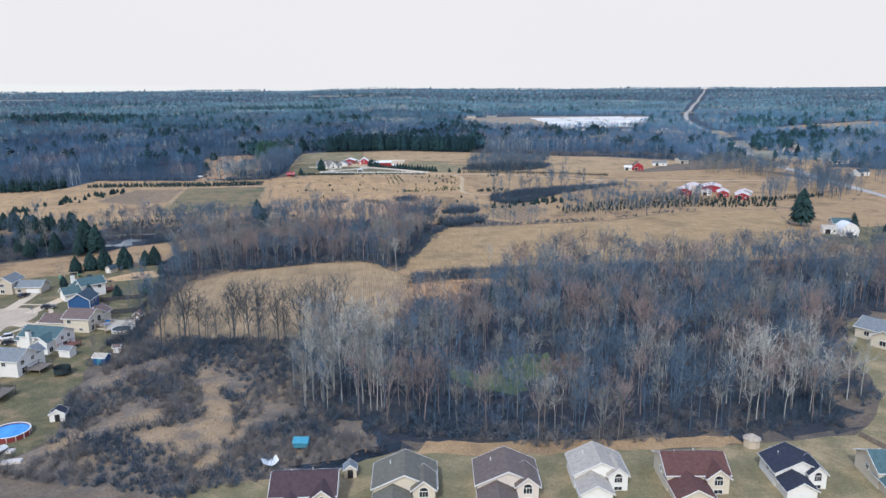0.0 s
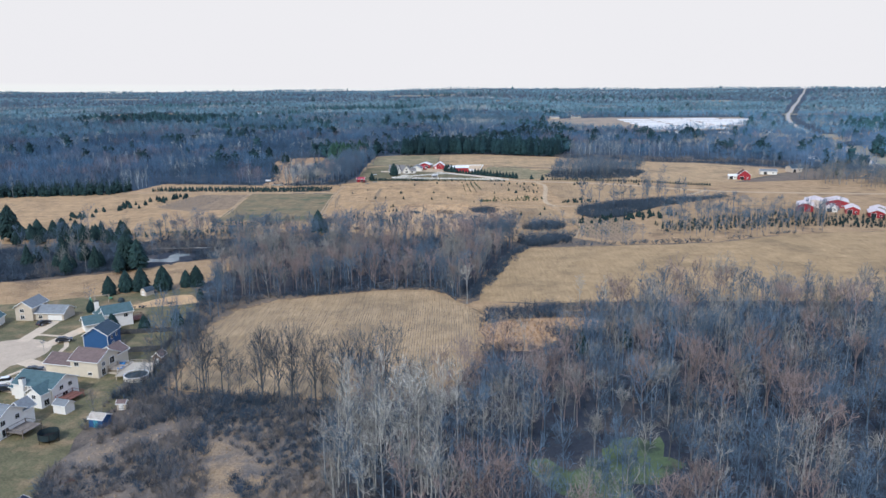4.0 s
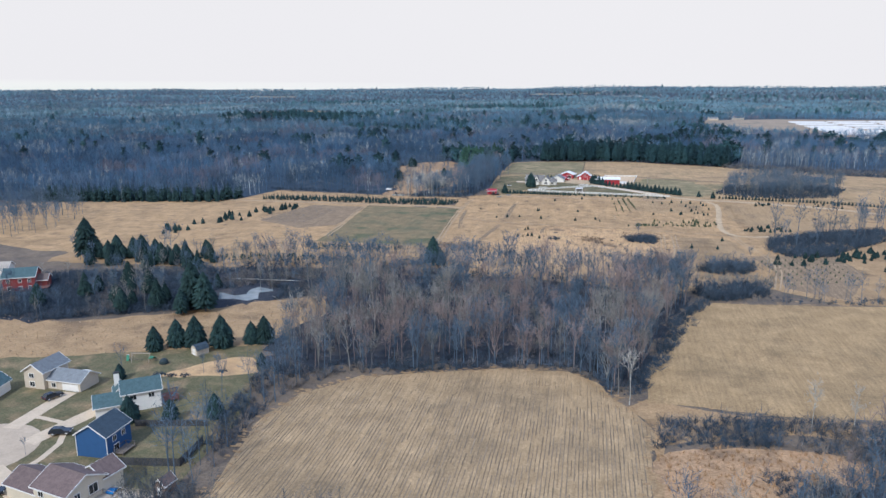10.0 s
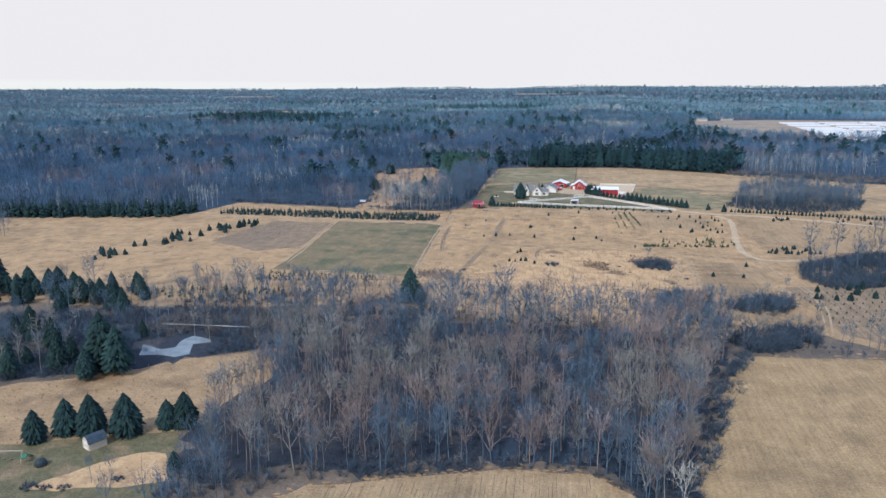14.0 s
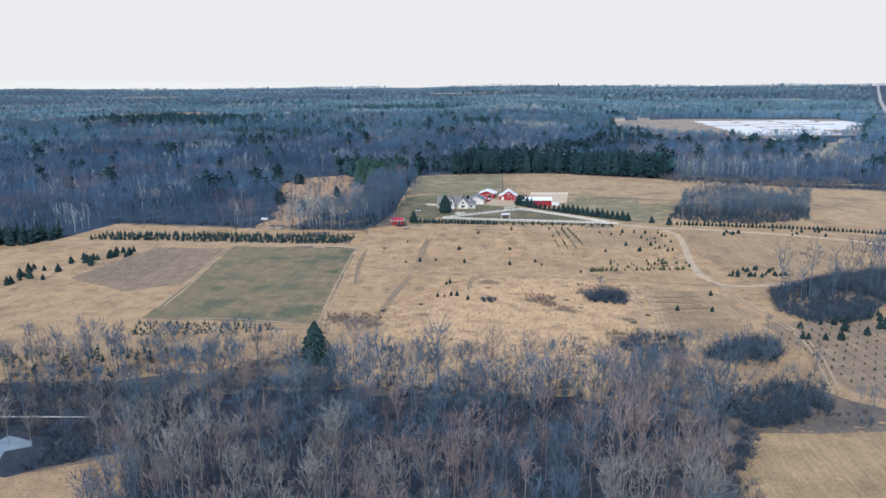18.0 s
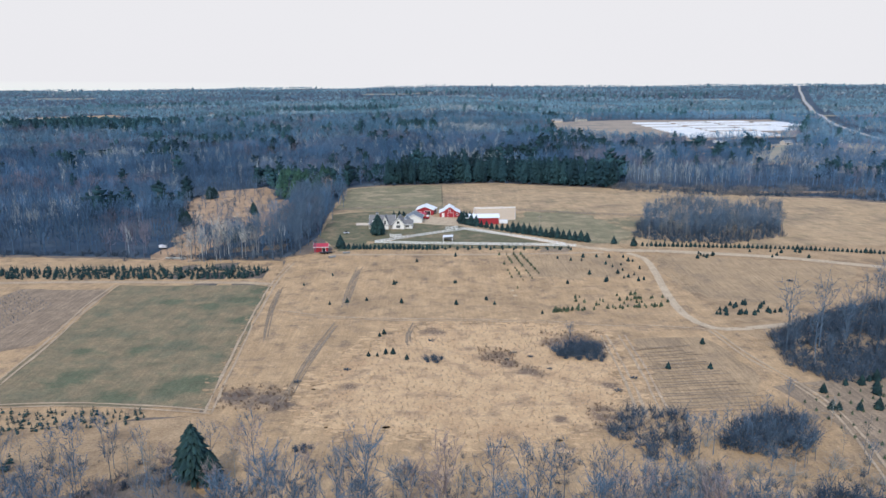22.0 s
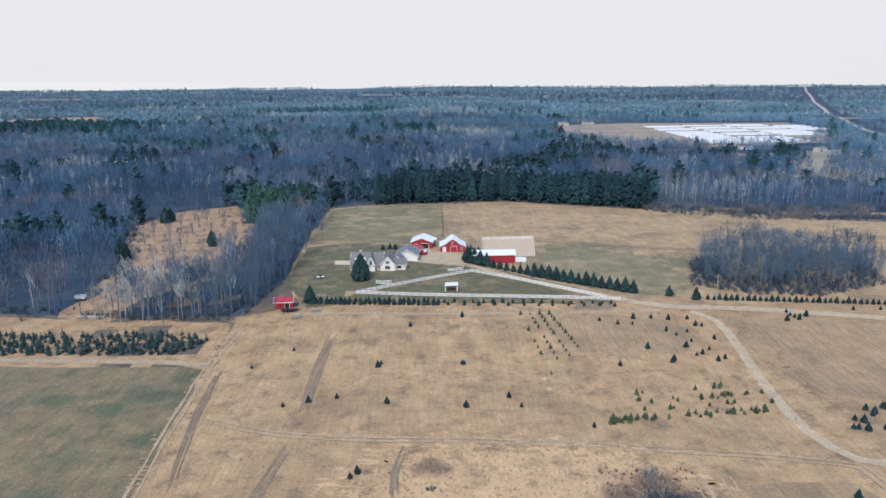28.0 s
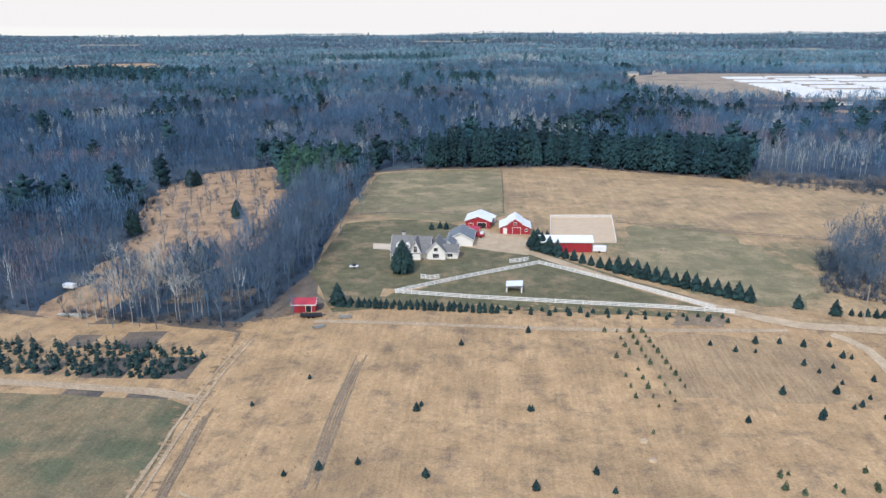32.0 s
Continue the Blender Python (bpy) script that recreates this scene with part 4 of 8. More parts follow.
def conifer(seed, h=9.0, r=2.6, whorls=11, per=9, low=0.05, width=0.42, curve=1.3):
    """Evergreen crown of drooping boughs; each bough a folded, pointed blade with side sprays."""
    rng = np.random.default_rng(seed)
    V, F = [], []
    for i in range(whorls):
        u = (i + rng.uniform(-0.2, 0.2)) / whorls
        u = max(0.0, u)
        ln = r * (1 - u ** 1.25) * (0.9 + 0.2 * rng.uniform()) + 0.08 * r
        for k in range(per):
            a = 6.283 * k / per + rng.uniform(-0.35, 0.35) + i * 0.9
            uu = min(0.97, max(0.0, u + rng.uniform(-0.55, 0.55) / whorls))
            z = h * (low + (1 - low) * uu)
            l2 = (r * (1 - uu ** curve) * (0.78 + 0.3 * min(1.0, uu * 5)) + 0.07 * r) * (0.35 + 0.85 * rng.uniform() ** 0.6)
            c, s = math.cos(a), math.sin(a)
            w = width * l2 * rng.uniform(0.8, 1.2)
            drop = l2 * rng.uniform(0.05, 0.4)
            o = len(V)
            V += [(0, 0, z + 0.25 * l2), (c * l2 * 0.55 - s * w, s * l2 * 0.55 + c * w, z - drop * 0.4), (c * l2 * 0.6, s * l2 * 0.6, z + 0.18 * l2),
                  (c * l2 * 0.55 + s * w, s * l2 * 0.55 - c * w, z - drop * 0.4), (c * l2, s * l2, z - drop)]
            F += [(o, o + 1, o + 2), (o, o + 2, o + 3), (o + 1, o + 4, o + 2), (o + 2, o + 4, o + 3)]
    o = len(V)
    V += [(0.1 * r, 0, h * 0.9), (-0.05 * r, 0.09 * r, h * 0.9), (-0.05 * r, -0.09 * r, h * 0.9), (0, 0, h * 1.04)]
    F += [(o, o + 1, o + 3), (o + 1, o + 2, o + 3), (o + 2, o, o + 3)]
    return np.array(V), np.array(F)


def far_pine(seed, h=12.0, n=22, wide=0.3):
    """A broad pine seen from afar: uneven tufts on spreading boughs, with a rounded top."""
    rng = np.random.default_rng(seed)
    u = np.linspace(0.2, 0.9, n) + rng.uniform(-0.06, 0.06, n)
    az = np.arange(n) * 2.4 + rng.uniform(-0.6, 0.6, n)
    ln = h * wide * np.sqrt(np.clip(1.12 - u ** 2.2, 0.05, 1)) * rng.uniform(0.55, 1.1, n)
    D = np.stack([np.cos(az), np.sin(az), rng.uniform(0.0, 0.7, n)], 1)
    P = np.stack([np.cos(az) * ln * 0.25, np.sin(az) * ln * 0.25, u * h], 1)
    a = rods(P, D, ln * 0.9, ln * 0.42, 4, rng)
    c = rods(np.zeros((1, 3)), np.array([[0, 0, 1.0]]), np.array([h * 0.9]), np.array([0.3]), 3, rng)
    return join([a, c])


def scatter(name, pos, variants, material, label, category, rng, smin=0.8, smax=1.15, tall=None, spread=0.16, stand=None):
    """One object of many plants at the places pos, each turned, sized and toned by chance; tall: how tall the stand grows at each place."""
    V, F, T, o = [], [], [], 0
    pick = rng.integers(0, len(variants), len(pos))
    for i in range(len(variants)):
        k = pick == i
        q = pos[k]
        if not len(q):
            continue
        v, f = variants[i]
        a, s = rng.uniform(0, 6.28, len(q)), rng.uniform(smin, smax, len(q))
        if tall is not None:
            s = s * tall[k]
        c, sn = np.cos(a)[:, None], np.sin(a)[:, None]
        W = np.stack([(v[None, :, 0] * c - v[None, :, 1] * sn) * s[:, None] + q[:, 0:1], (v[None, :, 0] * sn + v[None, :, 1] * c) * s[:, None] + q[:, 1:2],
                      v[None, :, 2] * s[:, None] + land(q[:, 0], q[:, 1])[:, None]], -1)
        V.append(W.reshape(-1, 3).astype(np.float32))
        F.append((f[None] + (np.arange(len(q)) * len(v))[:, None, None]).reshape(-1, 3) + o)
        T.append(np.repeat(np.clip(rng.normal(0, spread, len(q)) + (0 if stand is None else stand[k]), -0.45, 0.8), len(v)))
        o += len(q) * len(v)
    me = raw_mesh(name, np.concatenate(V), np.concatenate(F))
    me.attributes.new("tone", "FLOAT", "POINT").data.foreach_set("value", np.concatenate(T).astype(np.float32))
    me.materials.append(material)
    return tagged(new(name, me), label, category, kind="stuff")


def fill(outline, gap, rng, jitter=0.45):
    """Places spread over an outline, about gap apart."""
    xs, ys = [p[0] for p in outline], [p[1] for p in outline]
    X, Y = np.meshgrid(np.arange(min(xs), max(xs), gap), np.arange(min(ys), max(ys), gap))
    X = X.ravel() + rng.uniform(-jitter, jitter, X.size) * gap
    Y = Y.ravel() + rng.uniform(-jitter, jitter, Y.size) * gap
    k = inside(X, Y, outline)
    return np.stack([X[k], Y[k]], 1)


NEAR = [vase_tree(100 + i, 12.5 + i * 0.6, 8 + i % 3, 3, 6, 0.5 + 0.07 * (i % 4), 0.28 + 0.04 * (i % 3), 0.85, 1.35) for i in range(7)]
NEAR_J = [join(t) for t in NEAR]
POLE = [join(bare_tree(200 + i, 13 + i, 10, 3, 3, 0.19, 0.36, 0.7, 1.3)) for i in range(5)]
BROAD = [vase_tree(300 + i, 14 + i * 0.7, 15, 5, 6, 0.42 + 0.06 * i, 0.16, 1.1, 0.75) for i in range(4)]
BROAD_J = [join(t) for t in BROAD]
BRUSHY = [shrub(430 + i, 1.5 + 0.22 * i, 40, 0.032) for i in range(6)]
SHRUBS = [shrub(400 + i, 1.7 + 0.25 * i) for i in range(6)]
FAR = [far_tree(500 + i, 13 + i * 0.6, 34, 0.24 + 0.02 * (i % 3)) for i in range(8)]
FAR_MID = [far_tree(520 + i, 13 + i * 0.6, 20, 0.3, 0.34, 0.24) for i in range(6)]
FAR_LITE = [far_tree(540 + i, 12 + i * 0.5, 9, 0.52, 1.0, 0.36) for i in range(6)]
FAR_SLIM = [far_tree(550 + i, 15 + i * 0.6, 20, 0.13, 0.15, 0.17) for i in range(5)]
PINE_FAR = [far_pine(560 + i, 12 + i * 0.9, 22, 0.3 + 0.03 * (i % 3)) for i in range(6)]
CON_SMALL = [conifer(580 + i, 1.7 + 0.12 * i, 0.62, 5, 6, 0.02, 0.5) for i in range(4)]


def wood(name, outline, gap, label, mixes, seed, smin=0.75, smax=1.15, thin=0.0, clear=()):
    """A bare wood; mixes: (share, variants, material, words)."""
    rng = np.random.default_rng(seed)
    pos = fill(outline, gap, rng)
    if thin:
        x, y = pos[:, 0], pos[:, 1]
        v = np.sin(x / 4.7 + 1.7 * np.sin(y / 7.1)) + np.sin(y / 5.3 + 1.5 * np.cos(x / 6.3)) + rng.normal(0, 0.35, len(pos))
        pos = pos[v > thin]
    for o in clear:
        pos = pos[~inside(pos[:, 0], pos[:, 1], o)]
    # kinds stand in patches, and the stand heaves
    x, y = pos[:, 0], pos[:, 1]
    order = np.argsort(np.argsort(vnoise(x, y, 13.0, seed) + rng.normal(0, 0.35, len(pos)))) / max(1, len(pos))
    tall, lo = 1 + 0.2 * vnoise(x, y, 17.0, seed + 1), 0.0
    for share, variants, material, words in mixes:
        k = (order >= lo) & (order < lo + share)
        lo += share
        if k.any():
            scatter(name, pos[k], variants, material, words + " " + label, "trees", rng, smin, smax, tall[k])


wood("bare_woods", WOOD_A, 4.6, "in a swampy wood behind the houses", [(0.12, POLE, M["bark_tan"], "slim tan leafless trees"), (0.22, NEAR_J, M["bark"], "many leafless grey-brown trees"), (0.26, POLE, M["bark"], "slim leafless trees"), (0.14, NEAR_J, M["bark_tan"], "leafless trees with tan twigs"), (0.2, NEAR_J, M["bark_red"], "leafless trees with reddish buds")], 11, clear=([(36.3, 279.3), (44.8, 282.2), (50.7, 279.8), (53.0, 274.6), (49.7, 268.6), (44.5, 268.2), (39.8, 270.8)], [(16, 172), (38, 166), (50, 184), (48, 198), (36, 198), (18, 188)],))
wood("bare_woods", [(16, 172), (38, 166), (50, 184), (48, 198), (36, 198), (18, 188)], 6.5, "standing in a green marsh", [(0.4, NEAR_J, M["bark"], "scattered leafless trees"), (0.25, NEAR_J, M["bark_tan"], "scattered tan leafless trees")], 49, 0.7, 1.0)
WOOD_B_BACK = [(-110, 366), (-60, 370), (-10, 368), (2, 376), (8, 420), (-110, 420)]
wood("bare_woods", WOOD_B, 4.4, "in a wood between the fields", [(0.22, NEAR_J, M["bark"], "many leafless grey-brown trees"), (0.1, POLE, M["bark"], "slim leafless trees"), (0.38, NEAR_J, M["bark_red"], "leafless trees with reddish buds"), (0.28, NEAR_J, M["bark_tan"], "leafless trees with tan twigs")], 12, 0.72, 1.08, clear=(WOOD_B_BACK,))
wood("bare_woods", [p for p in WOOD_B if p[1] > 368] + [(-100, 366), (8, 366)][::-1], 6.6, "at the open back of a wood", [(0.65, NEAR_J, M["bark"], "tall leafless grey trees"), (0.15, POLE, M["bark"], "slim leafless trees"), (0.15, NEAR_J, M["bark_red"], "leafless trees with reddish buds")], 55, 0.9, 1.2)
wood("thicket", BRUSH, 1.75, "between the lawns and the wood", [(0.46, BRUSHY, M["shrub"], "dark leafless shrubs"), (0.5, BRUSHY, M["shrub_brown"], "brown leafless shrubs")], 13, 0.8, 1.6, -1.1, ([(-52, 192), (-50, 192), (-43, 178), (-37, 168), (-36, 152), (-35, 140), (-37, 140), (-40, 154), (-50, 150), (-58, 156), (-52, 158), (-43, 164), (-47, 178)],))
wood("thicket", CREEK, 1.65, "along the creek", [(0.8, SHRUBS, M["shrub"], "dark leafless shrubs"), (0.2, SHRUBS, M["shrub_brown"], "brown leafless shrubs")], 14, 0.9, 1.5, -1.3, ([(-144, 369), (-139, 357), (-134, 349), (-119, 351), (-115, 366), (-120, 375), (-130, 380), (-138, 373)],))
wood("undergrowth", WOOD_A, 3.0, "under the trees of a swampy wood", [(0.6, SHRUBS, M["shrub"], "dark leafless shrubs"), (0.2, SHRUBS, M["shrub_brown"], "brown leafless shrubs")], 15, 0.7, 1.3, clear=([(16, 172), (38, 166), (50, 184), (48, 198), (36, 198), (18, 188)],))
wood("undergrowth", WOOD_B, 3.0, "under the trees of a wood between fields", [(0.6, SHRUBS, M["shrub"], "dark leafless shrubs"), (0.2, SHRUBS, M["shrub_brown"], "brown leafless shrubs")], 16, 0.7, 1.3)
wood("thicket", [(100, 142), (122, 158), (134, 184), (152, 216), (146, 220), (126, 196), (110, 168)], 2.2, "at the end of the swampy wood", [(0.6, SHRUBS, M["shrub"], "dark leafless shrubs"), (0.3, SHRUBS, M["shrub_brown"], "brown leafless shrubs")], 53, 0.6, 1.2, -1.2)
# pale aspens at the near edge of the first wood
wood("pale_aspens", [(-22, 166), (-8, 162), (2, 172), (0, 198), (-20, 200)], 5.5, "at the edge of the wood", [(0.7, POLE, M["bark_pale"], "slim pale leafless aspens")], 17, 1.05, 1.4)
wood("pale_aspens", [(88, 150), (104, 150), (112, 172), (96, 186), (84, 172)], 6.0, "near the houses", [(0.45, POLE, M["bark_pale"], "slim pale leafless aspens")], 18, 0.95, 1.3)
# tree lines and hedges
wood("tree_line", [(-78, 217), (-28, 209), (-14, 208), (-14, 216), (-40, 219), (-72, 225)], 5.5, "between brush and stubble field", [(0.5, POLE, M["bark_dark"], "a line of slim leafless trees")], 19, 0.8, 1.15)
wood("hedge", [(-84, 216), (-74, 216), (-76, 247), (-80, 272), (-77, 290), (-68, 303), (-92, 306), (-88, 280), (-84, 250)], 1.7, "between the gardens and the field", [(0.55, SHRUBS, M["shrub"], "dark leafless shrubs"), (0.22, SHRUBS, M["shrub_brown"], "brown leafless shrubs"), (0.07, POLE, M["bark"], "slim leafless trees")], 20, 0.75, 1.4)
wood("thicket", [(-84, 200), (-74, 196), (-60, 205), (-30, 206), (-14, 208), (-14, 214), (-40, 218), (-72, 224), (-84, 222)], 1.9, "below the line of field-edge trees", [(0.7, SHRUBS, M["shrub"], "dark leafless shrubs"), (0.2, SHRUBS, M["shrub_brown"], "brown leafless shrubs")], 39, 0.7, 1.3)
wood("hedge", [(-76, 300), (-46, 308.5), (-25, 314.5), (-10, 315.5), (-2, 309), (4, 299), (8, 304), (10, 318), (4, 318), (0, 312), (-10, 321), (-46, 316), (-76, 308)], 1.9, "along the edge of a wood", [(0.7, SHRUBS, M["shrub"], "dark leafless shrubs"), (0.2, SHRUBS, M["shrub_brown"], "brown leafless shrubs")], 40, 0.5, 1.1)
wood("thicket", [(-26, 170), (-4, 152), (38, 140), (64, 142), (104, 145), (116, 162), (108, 166), (64, 152), (38, 150), (4, 160), (-20, 178)], 1.9, "at the foot of the swampy wood", [(0.5, SHRUBS, M["shrub"], "dark leafless shrubs"), (0.4, SHRUBS, M["shrub_brown"], "brown leafless shrubs")], 41, 0.75, 1.35, -1.3)
wood("thicket", [(-95, 408), (-62, 412), (-30, 411), (6, 408), (24, 402), (30, 412), (16, 426), (-18, 431), (-58, 431), (-90, 424)], 2.7, "between the wood and the reed meadow", [(0.55, SHRUBS, M["shrub_brown"], "brown leafless shrubs"), (0.3, SHRUBS, M["shrub"], "dark leafless shrubs")], 35, 0.5, 1.0, -0.6)
wood("bare_woods", [(-100, 398), (-60, 408), (-20, 410), (24, 402), (22, 410), (-20, 420), (-70, 420), (-104, 410)], 8.0, "along the reed meadow", [(0.5, POLE, M["bark"], "small leafless trees")], 36, 0.4, 0.7)
wood("bare_woods", CREEK, 6.5, "over the creek", [(0.35, NEAR_J, M["bark"], "leafless grey trees"), (0.25, POLE, M["bark_tan"], "slim tan leafless trees")], 37, 0.5, 0.9)
wood("hedge", [(70, 297), (120, 300), (167, 300), (224, 298), (224, 304), (167, 305), (120, 306), (66, 303)], 4.5, "where the wood meets the mown field", [(0.4, SHRUBS, M["shrub"], "dark leafless shrubs"), (0.35, POLE, M["bark"], "small leafless trees")], 38, 0.6, 1.0)
wood("hedge", [(10, 277), (30, 281), (56, 280), (78, 294), (60, 297), (30, 294), (12, 290)], 1.6, "between two fields", [(0.75, SHRUBS, M["shrub"], "dark leafless shrubs"), (0.15, SHRUBS, M["shrub_brown"], "brown leafless shrubs")], 21, 0.8, 1.4)
wood("thicket", [(8, 246), (30, 250), (46, 264), (62, 284), (50, 282), (36, 262), (24, 254), (10, 256)], 2.2, "round the rust-coloured marsh grass", [(0.6, SHRUBS, M["shrub"], "dark leafless shrubs"), (0.3, SHRUBS, M["shrub_brown"], "brown leafless shrubs")], 42, 0.7, 1.3)
wood("hedge", [(28, 384), (40, 390), (82, 394), (125, 400), (172, 420), (200, 427), (198, 431), (170, 425), (124, 406), (82, 402), (42, 398)], 2.2, "along the edge of the mown field", [(0.6, SHRUBS, M["shrub"], "dark leafless shrubs"), (0.1, POLE, M["bark"], "small leafless trees")], 22, 0.5, 0.9)
wood("thicket", [(36, 396), (60, 402), (64, 425), (50, 438), (30, 436), (22, 420)], 2.6, "in a wet corner", [(0.25, SHRUBS, M["shrub"], "dark leafless shrubs"), (0.35, SHRUBS, M["bark_tan"], "pale leafless shrubs")], 23, 0.8, 1.5)
wood("thicket", [(22, 424), (34, 436), (34, 450), (22, 452), (14, 440)], 2.0, "at the end of the wood", [(0.8, SHRUBS, M["shrub"], "dense dark leafless shrubs")], 24, 1.2, 2.0, -1.6)
wood("thicket", [(30, 391), (41, 391), (56, 398), (58, 412), (50, 416), (40, 410), (32, 402)], 1.7, "in the corner of the mown field", [(0.9, SHRUBS, M["shrub"], "dense dark leafless shrubs")], 43, 1.2, 2.0, -1.6)
wood("thicket", [(36, 432), (44, 428), (57, 429), (60, 445), (50, 446), (40, 438)], 1.7, "beside the old nursery rows", [(0.85, SHRUBS, M["shrub"], "dense dark leafless shrubs")], 44, 1.2, 2.0, -1.6)
wood("thicket", [(11, 486), (23, 486), (24, 492), (17, 495), (10, 491)], 1.2, "as one round bush on the pasture", [(0.95, SHRUBS, M["shrub"], "dense dark leafless shrubs")], 45, 1.0, 1.5)
wood("thicket", [(77, 500), (72, 476), (78, 465), (97, 468), (106, 482), (128, 504), (185, 545), (146, 539), (115, 526), (92, 512)], 1.5, "beside the gravel track", [(0.85, SHRUBS, M["shrub"], "dense dark leafless shrubs"), (0.02, POLE, M["bark"], "small leafless trees")], 25, 0.9, 1.6, -1.75)
wood("bare_woods", [(74, 624), (88, 616), (110, 613), (142, 628), (160, 672), (120, 684), (87, 668)], 3.4, "in a grove beside the farm drive", [(0.45, POLE, M["bark"], "slim leafless grey trees"), (0.35, NEAR_J, M["bark"], "leafless grey trees"), (0.15, POLE, M["bark_tan"], "slim tan leafless trees")], 26, 0.65, 0.95)
wood("undergrowth", [(70, 628), (88, 616), (110, 613), (142, 628), (160, 672), (120, 684), (82, 664)], 2.2, "in a grove beside the farm drive", [(0.9, SHRUBS, M["shrub"], "dark leafless shrubs")], 27, 0.9, 1.7)
wood("bare_woods", [(-95, 597), (-86, 600), (-80, 640), (-86, 700), (-90, 770), (-112, 764), (-106, 735), (-104, 700), (-104, 660), (-100, 615)], 7.0, "beside the farmhouse", [(0.85, BROAD_J, M["bark"], "spreading leafless grey trees"), (0.1, NEAR_J, M["bark_red"], "leafless trees with reddish buds")], 28, 0.85, 1.2)
wood("undergrowth", [(-95, 597), (-86, 600), (-80, 640), (-86, 700), (-90, 770), (-112, 764), (-106, 735), (-104, 700), (-104, 660), (-100, 615)], 3.6, "beside the farmhouse", [(0.6, SHRUBS, M["shrub"], "dark leafless shrubs")], 58, 0.8, 1.5)
wood("birch_grove", [(-132, 601), (-104, 598), (-100, 626), (-116, 650), (-128, 650), (-132, 628)], 4.2, "at the mouth of the clearing", [(0.6, POLE, M["bark_pale"], "slim pale leafless birches"), (0.3, NEAR_J, M["bark"], "leafless grey trees")], 54, 0.75, 1.1)
wood("bare_woods", [(-235, 398), (-170, 396), (-120, 402), (-104, 414), (-150, 424), (-235, 416)], 8.5, "behind the creek", [(0.6, NEAR_J, M["bark"], "leafless grey trees"), (0.25, POLE, M["bark_tan"], "slim tan leafless trees")], 29, 0.6, 0.95)
wood("bare_woods", [(-370, 420), (-282, 440), (-300, 500), (-330, 530), (-460, 520)], 6.5, "beyond the far houses", [(0.8, NEAR_J, M["bark"], "leafless grey trees")], 30, 0.7, 1.0)
wood("bare_woods", [(100, 413), (200, 440), (230, 470), (200, 480), (140, 440), (100, 432)], 5.5, "among nursery trees", [(0.5, NEAR_J, M["bark"], "leafless grey trees"), (0.4, SHRUBS, M["shrub"], "dark leafless shrubs")], 31, 0.5, 0.8)
wood("bare_woods", [(355, 470), (380, 640), (480, 640), (520, 480), (430, 380)], 13, "beyond the county road", [(0.5, BROAD_J, M["bark"], "spreading leafless trees"), (0.2, NEAR_J, M["bark_tan"], "tan leafless trees")], 46, 0.7, 1.0)
wood("bare_woods", [(305, 560), (340, 575), (345, 650), (318, 645)], 6, "beside the county road", [(0.8, NEAR_J, M["bark"], "leafless grey trees")], 47, 0.6, 0.9)
wood("bare_woods", [(250, 330), (300, 300), (420, 330), (440, 400), (340, 400), (300, 372)], 14, "round a barn", [(0.6, BROAD_J, M["bark"], "spreading leafless trees")], 48, 0.6, 0.9)
wood("bare_woods", [(228, 438), (330, 470), (345, 540), (300, 520), (262, 470)], 9, "beside the county road", [(0.6, BROAD_J, M["bark"], "spreading leafless trees")], 32, 0.7, 1.0)

wood("bare_woods", [(-150, 398), (-100, 403), (-60, 409), (-58, 428), (-100, 434), (-150, 420)], 5.6, "between the creek and the seedlings", [(0.5, NEAR_J, M["bark"], "leafless grey trees"), (0.2, POLE, M["bark_tan"], "slim tan leafless trees"), (0.1, NEAR_J, M["bark_red"], "leafless trees with reddish buds")], 50, 0.55, 1.0)
wood("undergrowth", [(-150, 396), (-100, 401), (-60, 407), (-58, 428), (-100, 432), (-150, 416)], 2.6, "between the creek and the seedlings", [(0.55, SHRUBS, M["shrub"], "dark leafless shrubs"), (0.3, SHRUBS, M["shrub_brown"], "brown leafless shrubs")], 51, 0.7, 1.4, -0.8)
wood("bare_woods", [(-58, 409), (-20, 411), (22, 404), (20, 414), (-20, 424), (-58, 424)], 7.5, "at the far edge of the wood", [(0.6, NEAR_J, M["bark"], "leafless grey trees"), (0.15, NEAR_J, M["bark_red"], "leafless trees with reddish buds")], 52, 0.5, 0.9)
wood("bare_woods", [(24, 436), (40, 442), (66, 446), (70, 430), (58, 420), (30, 426)], 5.0, "in a wet corner by the old nursery rows", [(0.6, NEAR_J, M["bark"], "small leafless grey trees"), (0.25, POLE, M["bark_tan"], "slim tan leafless trees")], 56, 0.4, 0.7)
wood("thicket", [(96, 782), (140, 756), (240, 772), (300, 732), (330, 760), (250, 812), (150, 800), (104, 806)], 3.0, "below the far birches", [(0.45, SHRUBS, M["shrub_brown"], "brown leafless shrubs"), (0.35, SHRUBS, M["shrub"], "dark leafless shrubs")], 57, 1.1, 2.0, -0.9)
for i, (x, y, w, d) in enumerate(((215, 785, 50, 6), (150, 790, 22, 4), (250, 1060, 40, 10), (330, 1130, 46, 14), (210, 1180, 60, 16), (420, 900, 40, 14), (300, 960, 36, 9), (480, 1060, 50, 12), (560, 1000, 40, 12))):
    patch("glade", [(x - w, y - d), (x, y - d * 0.7), (x + w, y - d * 0.2), (x + w * 0.8, y + d), (x - w * 0.1, y + d * 0.6), (x - w * 0.9, y + d * 0.8)], M["meadow"], "tawny glade among the far trees", "meadow", 1.2, 2.5, 140 + i, 12)
